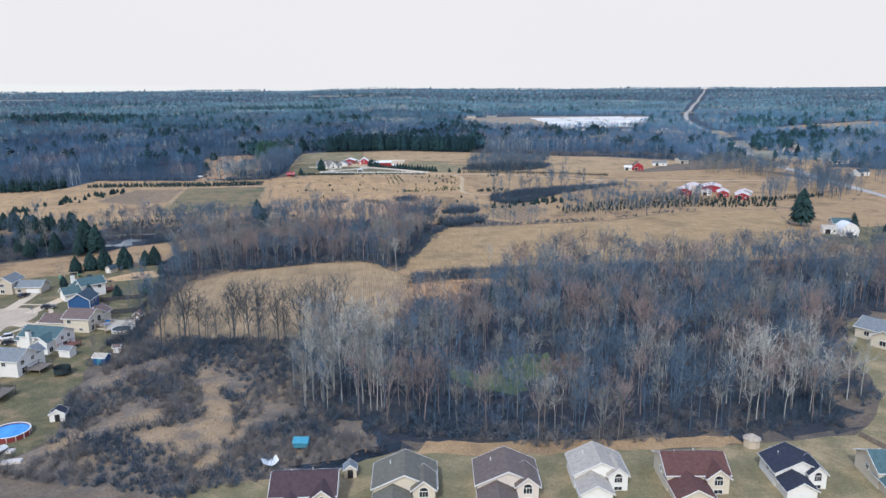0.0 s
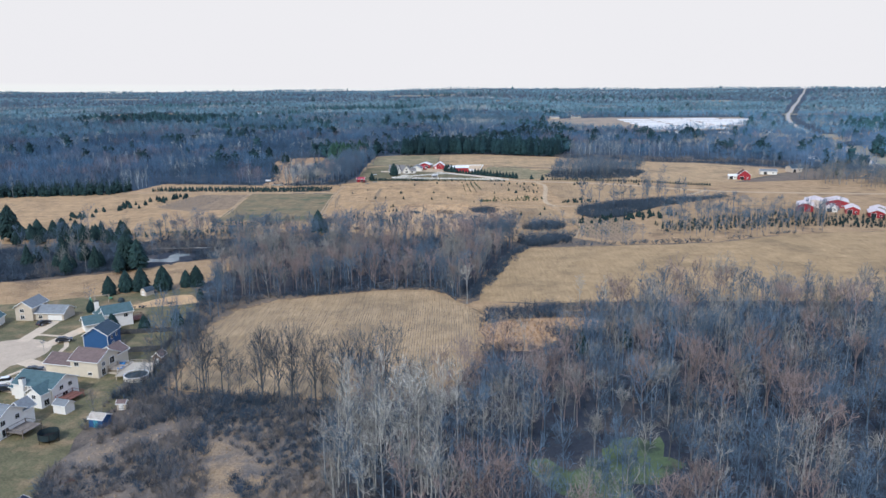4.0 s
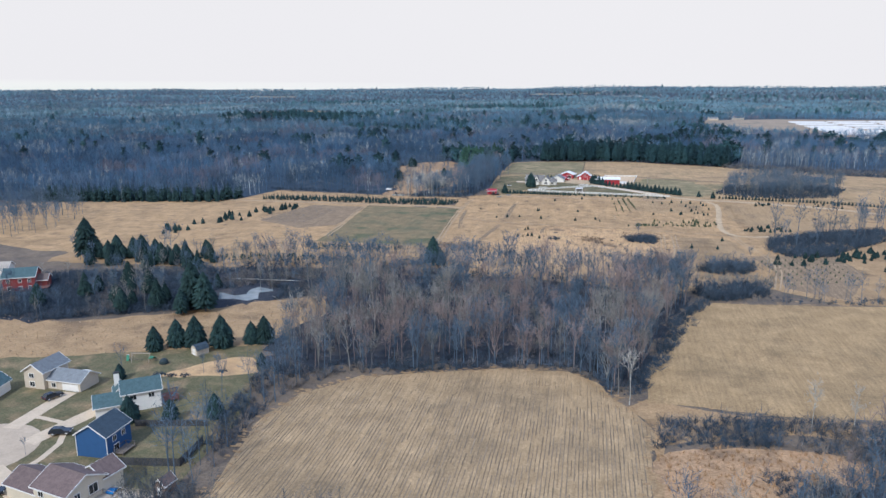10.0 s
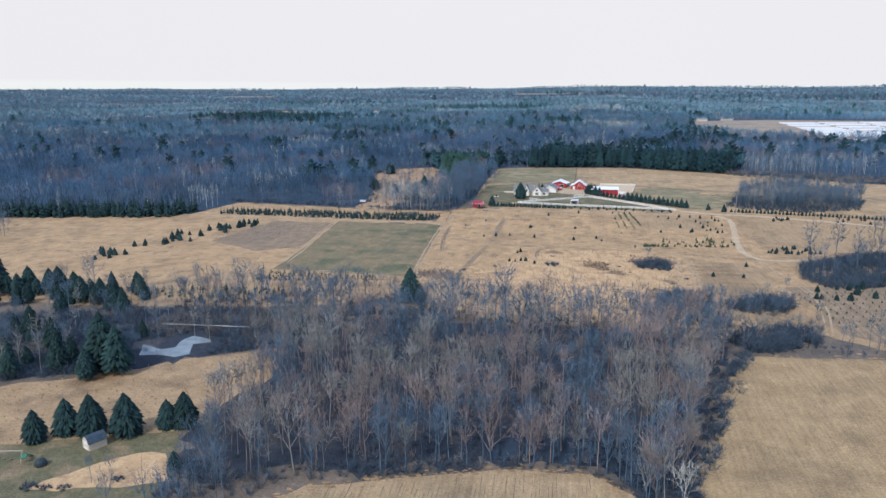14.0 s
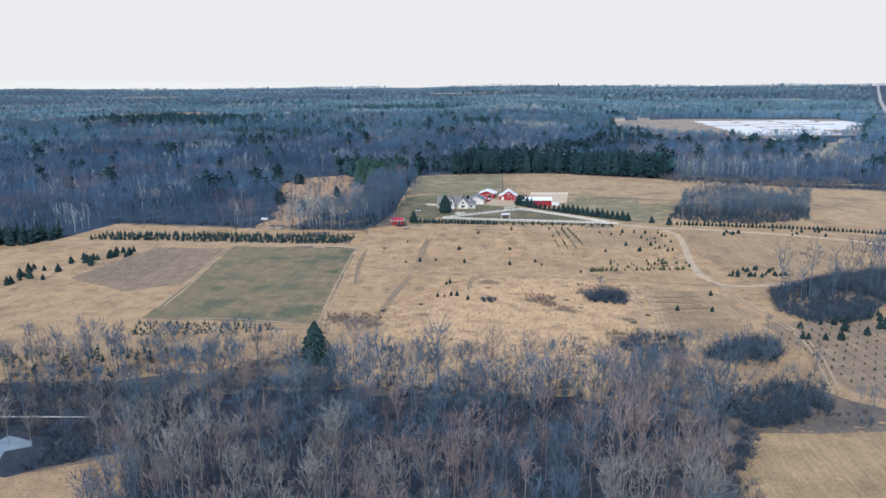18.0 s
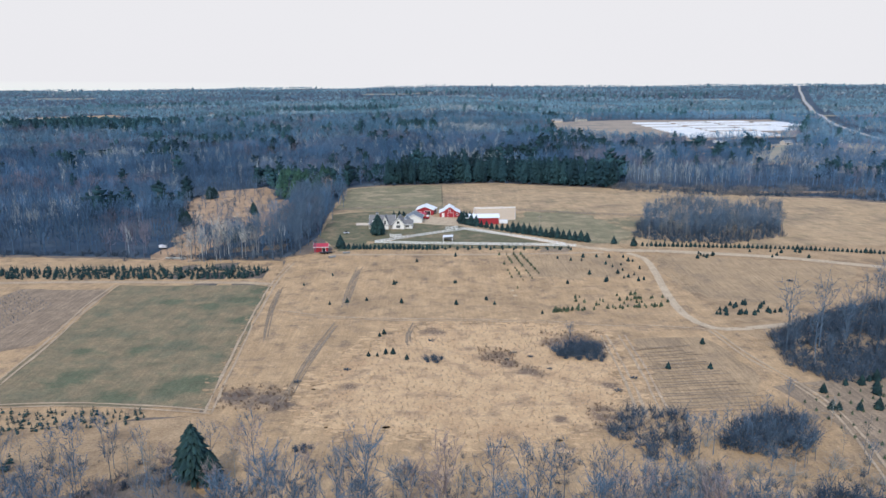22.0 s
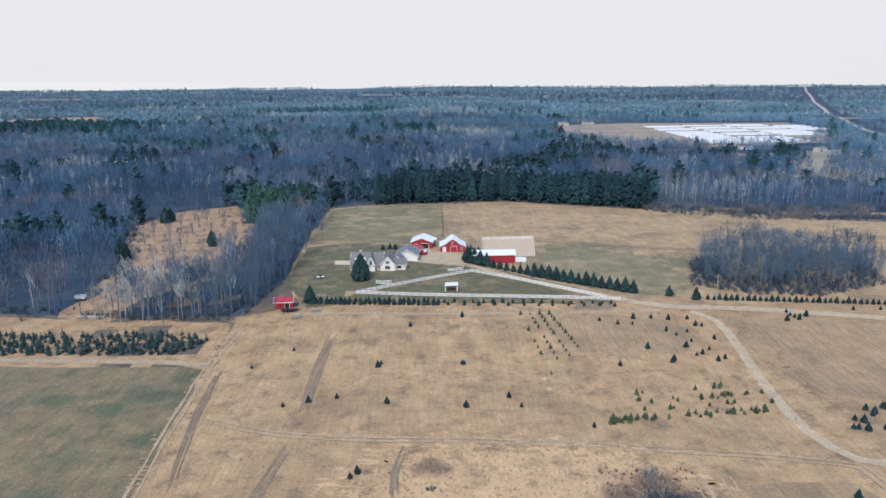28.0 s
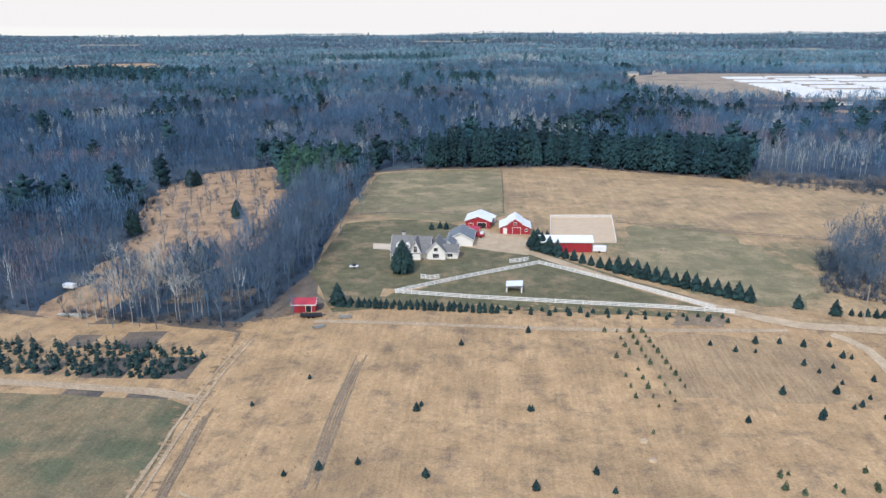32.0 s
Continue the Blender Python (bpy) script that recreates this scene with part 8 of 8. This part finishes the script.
# the lone white birch and others on field corners
tree("near", 2, 5.4, 297.5, 1.0, "lone white-barked birch at a field corner", "single trees", "bark_pale", "bark_pale")
tree("slim", 1, 44, 291, 0.95, "white-barked birch in a dark hedge", "single trees", "bark_pale", "bark_pale")
tree("slim", 2, 53, 293, 0.8, "white-barked birch in a dark hedge", "single trees", "bark_pale", "bark_pale")
tree("near", 1, 15.6, 494, 0.62, "small leafless tree over a round shrub", "single trees")
tree("near", 3, -88.5, 252, 0.65, "small leafless garden tree behind the blue house", "single trees")
tree("broad", 0, -83.5, 206.5, 0.5, "low spreading leafless garden tree", "single trees", "shrub", "shrub_brown")
tree("near", 0, -118.6, 247.6, 0.32, "small leafless street tree on a lawn", "single trees")
tree("near", 2, -105.0, 295, 0.42, "small leafless tree among golden grass", "single trees")
tree("near", 5, -101.5, 296.5, 0.36, "small leafless tree among golden grass", "single trees")
tree("near", 6, -126.5, 291, 0.5, "small leafless tree beside a garden", "single trees")
tree("near", 4, -93, 283, 0.7, "leafless tree behind the gardens", "single trees")
for x, y, s in ((-76, 604, 0.5), (-83, 606, 0.75), (-86, 612, 0.9), (-90, 620, 1.0), (-82, 622, 0.85), (-92, 640, 1.0), (-84, 650, 1.05), (-90, 662, 1.1), (-84, 676, 1.05), (-94, 690, 1.1), (-88, 702, 1.1)):
    tree("broad", int(abs(x)) % 4, x, y, s, "spreading leafless tree beside the farmhouse", "trees beside the farmhouse")
for k in range(16):
    tree("broad" if k % 3 else "near", k % 4, rt.uniform(-88, -75), 628 + 7.2 * k + rt.uniform(-3, 3), rt.uniform(0.7, 1.0), "spreading leafless tree beside the farmhouse", "trees beside the farmhouse")
for k in range(16):
    tree("slim", k % 4, -122 + rt.uniform(-22, 26), 610 + rt.uniform(-6, 22), rt.uniform(0.6, 0.85), "slim pale birch at the edge of the woods", "birches at the woods", "bark_pale", "bark_tan")
for x, y, s in ((61, 421, 0.5), (50, 424, 0.6), (40, 418, 0.55), (30, 428, 0.7), (52, 446, 0.45), (60, 452, 0.5), (78, 486, 0.6), (84, 478, 0.7), (92, 486, 0.7), (83, 498, 0.6), (100, 498, 0.8), (110, 508, 0.8), (120, 512, 0.75), (130, 520, 0.8)):
    tree("near", int(x) % 7, x, y, s, "small leafless tree in a wet thicket", "thicket trees")
# outer trees of the wood between the fields
for k in range(70):
    u = k / 69 * (len(WOOD_B) - 1)
    i = int(u)
    a, b = WOOD_B[i], WOOD_B[(i + 1) % len(WOOD_B)]
    x, y = a[0] + (b[0] - a[0]) * (u - i), a[1] + (b[1] - a[1]) * (u - i)
    x, y = x + (-36 - x) * 0.03 + rt.uniform(-1.5, 1.5), y + (360 - y) * 0.03 + rt.uniform(-1.5, 1.5)
    kind = rt.choice(["near", "near", "broad", "slim"])
    tw = rt.choice(["bark", "bark", "bark_red", "bark_tan"])
    tree(kind, k % 4, x, y, rt.uniform(0.7, 1.0), {"bark": "grey leafless tree at the edge of a wood", "bark_red": "leafless tree with reddish twigs at a wood's edge", "bark_tan": "leafless tree with tan twigs at a wood's edge"}[tw], "edge trees of the wood", "bark", tw)

fallen = thing("fallen_trunk", -143.1, 383.2, 3.4, "long pale fallen trunk lying over the creek", "log")
bm = bmesh.new()
tube(bm, 0.28, 0, 28.3, 8, r2=0.14)
part("stem", bm, M["bark_pale"], fallen).matrix_basis = pose(0, 0, 0.9, 0, 90, 0)
bm = bmesh.new()
tube(bm, 0.3, -0.3, 1.0, 7)
part("stump", bm, M["bark_tan"], fallen)
LOGS = ((-62.5, 604.5, 10), (-68.0, 598.5, 35))

# ---- evergreens ----
EVER_KITS = {}


def evergreen(x, y, hgt, label, group, kind="spruce", trunk=True):
    """An evergreen with a short trunk and a crown of drooping boughs."""
    kits = {"spruce": (9.0, 2.7, 30, 22, 0.04, 0.15), "pine": (16.0, 4.3, 26, 18, 0.15, 0.17), "small": (2.2, 0.85, 6, 7, 0.03, 0.5), "cone": (6.0, 2.35, 14, 12, 0.02, 0.38), "full": (8.0, 2.6, 28, 24, 0.02, 0.15)}
    h0, r0, wh, per, low, wd = kits[kind]
    k = int((x * 3 + y * 7) % 4)
    key = (kind, k)
    s = hgt / h0
    m = pose(x, y, z_at(x, y), 0, 0, (x * 53 + y * 17) % 360) @ Matrix.Diagonal((s, s, s, 1))
    if key not in EVER_KITS:
        e = new("spruce_seedling" if kind == "small" else "young_spruce" if kind == "cone" else "evergreen_tree")
        bm = bmesh.new()
        tube(bm, h0 * 0.018, -0.1, h0 * 0.8, 6, r2=h0 * 0.004)
        part("trunk", bm, M["bark"], e)
        tree_part("crown", conifer(800 + k * 7 + len(kind), h0, r0, wh, per, low, wd, 2.3 if kind in ("pine", "full") else 1.3), M["needles_light" if kind == "small" else "needles"], e)
        EVER_KITS[key] = e
        e.matrix_basis = m
    else:
        e = copy_thing(EVER_KITS[key], Matrix())
        e.matrix_basis = m
    return tagged(e, label, "evergreen", group)


for x, y, s in ((-128, 308, 7.5), (-123.6, 312.5, 8.5), (-118.2, 313.5, 9.5), (-110.2, 314.5, 10), (-103, 319, 7), (-99.5, 320.5, 8.5), (-106.7, 265.6, 6.6), (-97.7, 268.1, 5.4), (-88.4, 271.5, 6.2), (-124.6, 287.2, 4.4), (-92, 303, 4)):
    evergreen(x, y, s, "dark green spruce in a row behind the gardens", "garden spruces", "full")
evergreen(-224, 404, 19, "tall dark pine above the creek", "creek conifers", "pine")
for x, y, s in ((-212, 408, 11), (-205, 410, 10), (-198, 406, 12), (-190, 404, 11), (-186, 402, 10), (-180, 404, 9), (-228, 410, 8)):
    evergreen(x, y, s, "dark pine in a clump above the creek", "creek conifers", "pine")
for x, y, s in ((-138, 346, 17), (-133, 345, 14), (-141, 352, 13), (-160, 338, 9), (-168, 346, 8)):
    evergreen(x, y, s, "dark green pine beside the pond", "creek conifers", "pine")
for k in range(30):
    evergreen(-200 + rt.uniform(-24, 36), 402 + rt.uniform(-10, 12), rt.uniform(5, 9.5), "dark conifer in a clump above the creek", "creek conifers", rt.choice(["pine", "spruce", "pine"]))
for k in range(14):
    evergreen(-150 + rt.uniform(-45, 20), 352 + rt.uniform(-16, 22), rt.uniform(5, 11), "dark conifer in the creek thicket", "creek conifers", rt.choice(["pine", "spruce"]))
evergreen(-71, 421, 13, "dark pine standing among bare trees", "single conifers", "pine")
evergreen(-67.5, 420, 8, "small pine beside a taller one", "single conifers", "pine")
evergreen(38.3, 249.5, 6.5, "dark spruce in rust-coloured marsh grass", "single conifers", "spruce")
evergreen(52, 254, 6, "dark spruce in rust-coloured marsh grass", "single conifers", "spruce")
evergreen(227, 372, 21, "tall dark pine beside the far barn", "single conifers", "pine")
evergreen(246, 356, 10, "dark round evergreen beside a barn", "single conifers", "cone")
evergreen(-51.2, 640, 10.5, "broad dark blue-green spruce before the farmhouse", "farm conifers", "full").scale.x *= 1.0
for k in range(24):
    u = k / 23
    x, y = -9.5 + 56 * u, 666.5 - 46.5 * u + 3.0 * math.sin(u * 3.14) * -1
    evergreen(x, y, (3.9 if 3 < k < 10 else 5.0) + rt.uniform(-0.7, 0.9) + (1.2 if k < 4 else 0), "dark conical evergreen in a row beside the drive", "drive row of evergreens", "cone")
for x, y in ((-8, 671), (-5, 668), (-9.5, 669)):
    evergreen(x, y, 6.5, "dark conical evergreen beside the long barn", "farm conifers", "cone")
for x, y in ((-46, 690), (-43, 692), (-40.6, 691)):
    evergreen(x, y, 3.0, "small conical evergreen behind the farmhouse", "farm conifers", "cone")
evergreen(-66, 613, 6.5, "dark cedar beside the red shed", "farm conifers", "cone")
evergreen(58, 616, 4.0, "slim young spruce beside the drive", "farm conifers", "cone")
evergreen(66, 612, 4.5, "slim young spruce beside the drive", "farm conifers", "cone")

for x, y, hgt in ((345, 740, 12), (352, 745, 10), (330, 690, 11), (316, 660, 9), (545, 905, 14), (559, 903, 13), (570, 915, 14), (438, 738, 13), (430, 745, 10), (480, 700, 12), (500, 690, 11), (262, 352, 6), (300, 380, 11), (310, 392, 9)):
    evergreen(x, y, hgt, "dark evergreen among far houses and bare trees", "roadside evergreens", "spruce")
for x, y, lab in ((4.8, 552.2, "pale heap of sand on the pasture"), (5.2, 546.0, "pale heap of sand on the pasture")):
    hp = thing("sand_heap", x, y, 20, lab, "heap", "sand heaps")
    bm = bmesh.new()
    bmesh.ops.create_icosphere(bm, subdivisions=2, radius=0.9)
    for v in bm.verts:
        v.co.z = max(-0.1, v.co.z * 0.55) + 0.08 * math.sin(v.co.x * 7) * math.cos(v.co.y * 6)
    part("mound", bm, M["track"], hp)
for x, y, rot in LOGS:
    lp = thing("log_pile", x, y, rot, "low pile of cut logs beside the red shed", "logs", "log piles")
    for k in range(7):
        bm = bmesh.new()
        tube(bm, 0.17, -1.6 + 0.1 * (k % 3), 1.5 + 0.15 * (k % 2), 8)
        part("log", bm, M["bark_tan"], lp).matrix_basis = pose(0.0, -0.6 + 0.36 * (k % 4) + 0.18 * (k // 4), 0.17 + 0.3 * (k // 4), 0, 90, 0)
for k in range(30):
    evergreen(rt.uniform(-132, -116), rt.uniform(640, 668), rt.uniform(3.0, 5.5), "dark young conifer among birches", "conifers among birches", "cone")
for x, y, hgt in ((-174, 780, 9), (-172, 783, 8), (-188, 780, 8), (-185, 736, 9), (-182, 742, 8), (-131, 722, 7), (-129, 716, 6), (-160, 690, 8), (-166, 700, 9), (-172, 712, 8)):
    evergreen(x, y, hgt, "dark round conifer at the edge of the clearing", "clearing conifers", "full")
# rows of young spruces
for row, (ya, yb) in enumerate(((613.8, 609.6), (611.4, 607.4))):
    n = 62
    for k in range(n):
        u = k / (n - 1)
        x = -64 + 102 * u + rt.uniform(-0.4, 0.4)
        if u > 0.42 and k % (2 + row):
            continue
        evergreen(x, ya + (yb - ya) * u - 1.5 * u + rt.uniform(-0.3, 0.3), rt.uniform(1.7, 2.5) * (1 - 0.25 * u), "young spruce in a row below the white fence", "fence row of young spruces", "cone")
for k in range(64):
    x = 70 + 1.9 * k
    evergreen(x, 611.5 - 0.22 * k + rt.uniform(-0.3, 0.3), rt.uniform(1.6, 2.6), "young spruce in a row beside the drive", "drive row of young spruces", "cone")
for c in range(4):
    for k in range(11):
        u = k / 10
        if rt.random() < 0.85:
            evergreen(4.2 + 3.1 * c + (3.0 + 0.4 * c) * u, 599 - (44 - 6 * c) * u, rt.uniform(1.0, 1.9), "young spruce in a nursery row", "nursery rows", "small")
for x, y in ((-64.4, 572.9), (-73.8, 561.3), (-39.4, 561.1), (-38.6, 563), (-31.3, 590.4), (-14.8, 597.8), (-15.7, 562.2), (-48.3, 542.2), (-35.7, 538.9), (-5.6, 541.4), (-3.1, 536), (26.8, 560), (37.6, 571.3), (41.8, 561.8), (42.6, 563), (49, 580.7), (51.9, 575.9), (33.6, 590), (38.1, 589.6), (39.6, 594.4), (28.5, 592.9), (45.4, 594.6), (50.5, 593.3), (56.6, 593.5), (57.3, 588), (59.1, 587.5), (59.3, 577.6), (54.7, 562.4), (57.1, 563.7), (-60.8, 537.9), (-55, 540.1), (-16.3, 562.1), (-16.5, 536.2), (-41, 504.5), (-39.8, 506.4), (-40.5, 487.8), (-38.2, 489.7), (-36.1, 489.6), (-32, 485), (-43, 488), (54.9, 494.7), (38.9, 476.1), (50.2, 475.7), (12, 525), (50, 566), (47, 584), (53, 583), (55, 570), (52, 567), (49, 572)):
    evergreen(x, y, rt.uniform(1.2, 2.2), "young spruce scattered over the pasture", "scattered young spruces", "cone")
for k in range(84):
    x, y = rt.uniform(14, 58), 0
    y = 527 + (x - 14) * 0.12 + rt.choice([0, 0, 5, 9, 14]) * (1 if x > 25 else 0) + rt.uniform(-1.2, 1.2)
    evergreen(x, y, rt.uniform(1.0, 2.0), "small young spruce in a loose nursery plot", "loose nursery plot", "small")
for k in range(24):
    evergreen(rt.uniform(68, 92), rt.uniform(521, 533) + 0.0, rt.uniform(1.5, 2.4), "young spruce in a plot inside the curve of the track", "plot beside the curved track", "cone")
for k in range(16):
    evergreen(rt.uniform(85, 140), rt.uniform(640, 700) * 0 + rt.uniform(590, 600), rt.uniform(1.4, 2.4), "young spruce below the farm drive", "spruces below the drive", "cone")
for k in range(44):
    x = rt.uniform(68, 130)
    y = 452 + (x - 68) * 0.42 + rt.uniform(-9, 9)
    evergreen(x, y, rt.uniform(1.8, 3.6), "dark young spruce beside the nursery rows", "spruces beside the thicket", "cone")
for r in range(9):
    for k in range(9):
        u = k / 8
        x, y = 69 + 3.4 * r - 1.0 * u * 4, 418 + 1.2 * r + 36 * u
        if inside(np.array([x]), np.array([y]), [(62, 464), (98, 472), (101, 440), (84, 399), (66, 412), (66, 443)])[0]:
            evergreen(x, y, rt.uniform(0.7, 1.2), "tiny spruce seedling in close nursery rows", "close nursery rows", "small")
for k in range(46):
    a = rt.choice([(-222, 470), (-214, 496), (-208, 512), (-200, 528), (-196, 545)])
    evergreen(a[0] + rt.uniform(-9, 9), a[1] + rt.uniform(-9, 9), rt.uniform(2.2, 4.2), "dark young evergreen in clumps on the pasture", "clumps on the left pasture", "cone")

# dense nursery stands, seedlings and conifer rows past counting
rng = np.random.default_rng(90)
CON_MID = [conifer(900 + i, 2.6 + 0.3 * i, 0.95, 6, 7, 0.02, 0.5) for i in range(4)]
CON_TALL = [conifer(920 + i, 8 + 0.8 * i, 2.1, 9, 7, 0.02, 0.5) for i in range(4)]
scatter("nursery_spruces", fill([(-225, 577), (-222, 590), (-160, 592), (-106, 588), (-90, 582), (-98, 572), (-158, 575)], 2.3, rng), CON_MID, M["needles"], "dense stand of young spruces beside the farm track", "evergreens", rng, 0.6, 1.1)
scatter("conifer_row", fill([(-372, 541), (-252, 560), (-242, 574), (-240, 586), (-262, 578), (-372, 556)], 3.6, rng), CON_TALL, M["needles"], "dark row of close planted conifers", "evergreens", rng, 0.8, 1.2)
scatter("seedlings", fill([(-135, 440), (-92, 447), (-92, 454), (-138, 454)], 1.9, rng), CON_SMALL, M["needles"], "rows of small spruce seedlings", "evergreens", rng, 0.5, 1.0)
scatter("seedlings", fill([(-196, 415), (-150, 428), (-110, 432), (-110, 425), (-150, 412)], 2.6, rng), CON_SMALL, M["needles"], "loose rows of young spruces", "evergreens", rng, 0.6, 1.4)
scatter("seedlings", fill([(-198, 510), (-165, 500), (-158, 540), (-180, 560)], 2.4, rng, 0.15), CON_SMALL, M["shrub_brown"], "brown rows of dormant seedlings", "plants", rng, 0.35, 0.6)
scatter("nursery_spruces", fill([(110, 425), (190, 440), (246, 430), (262, 464), (215, 472), (200, 484), (140, 462), (108, 446)], 3.6, rng), CON_MID, M["needles"], "young spruces in front of the far barns", "evergreens", rng, 0.6, 1.1)
scatter("nursery_spruces", fill([(250, 455), (300, 470), (310, 482), (255, 466)], 2.6, rng), CON_MID, M["needles"], "young spruces beside the far barns", "evergreens", rng, 0.6, 1.0)
scatter("pine_grove", fill([(-132, 812), (-98, 800), (-90, 772), (-100, 756), (-118, 762), (-130, 785)], 5.5, rng), [conifer(940 + i, 15 + i, 4.0, 19, 13, 0.1, 0.2, 2.2) for i in range(4)], M["needles_pine"], "grove of dark green pines beside the clearing", "pines", rng, 0.8, 1.2)
scatter("pine_belt", fill([(-58, 812), (-18, 820), (20, 824), (53, 809), (100, 790), (108, 800), (80, 822), (20, 836), (-58, 826)], 5.0, rng), [conifer(950 + i, 16 + i, 3.4, 19, 13, 0.1, 0.2, 2.2) for i in range(4)], M["needles_far"], "dark belt of pines at the top of the pasture", "pines", rng, 0.85, 1.2)

# round shrubs on the pasture
for x, y, hgt, n, lab in ((15, 486, 3.4, 420, "broad dark round shrub on the reed meadow"), (21, 484, 2.6, 300, "dark round shrub joined to a broader one"), (-24.5, 484, 2.3, 260, "dark leafless bush in the reed meadow"), (-52.5, 434, 1.8, 160, "dark round shrub at the edge of the meadow"), (-1.5, 489, 0.8, 120, "low dark shrub patch in pale reeds"), (3, 486, 0.7, 120, "low dark shrub patch in pale reeds"), (7, 477, 0.6, 120, "low dark shrub patch in pale reeds"), (-4, 484, 0.6, 120, "low dark shrub patch in pale reeds"), (22, 462, 0.9, 120, "low brown shrub patch in pale reeds"), (-48, 478, 0.8, 120, "low brown shrub patch beside a worn strip"), (-60, 470, 0.8, 120, "low brown shrub patch beside a worn strip"), (-25, 500, 0.8, 120, "low brown shrub patch in pale reeds"), (28, 470, 0.8, 120, "low brown shrub patch in pale reeds"), (112.5, 560.2, 1.0, 160, "low dark ring of shrubs on the pasture"), (-115.6, 291.2, 1.5, 120, "low brown garden shrub"), (-112.4, 291.6, 1.0, 120, "low dark garden shrub"), (-109, 292.4, 1.1, 120, "low dark garden shrub"), (-100.5, 297, 1.0, 120, "low dark garden shrub")):
    sv, sf = join([(v + [hgt * 1.0 * math.cos(a) * q, hgt * 0.8 * math.sin(a) * q, 0], f) for a, q in ((0, 0), (0.4, 1), (1.5, 0.9), (2.7, 1), (3.8, 0.9), (5.1, 1)) for v, f in [shrub(int(abs(x) * 10 + y + a * 10), hgt * (1.0 if q == 0 else 0.75), n // 4, 0.05)]])
    me = raw_mesh("shrub", sv, sf)
    me.materials.append(M["shrub"])
    s = tagged(new("shrub", me), lab, "shrub")
    s.matrix_basis = pose(x, y, z_at(x, y))
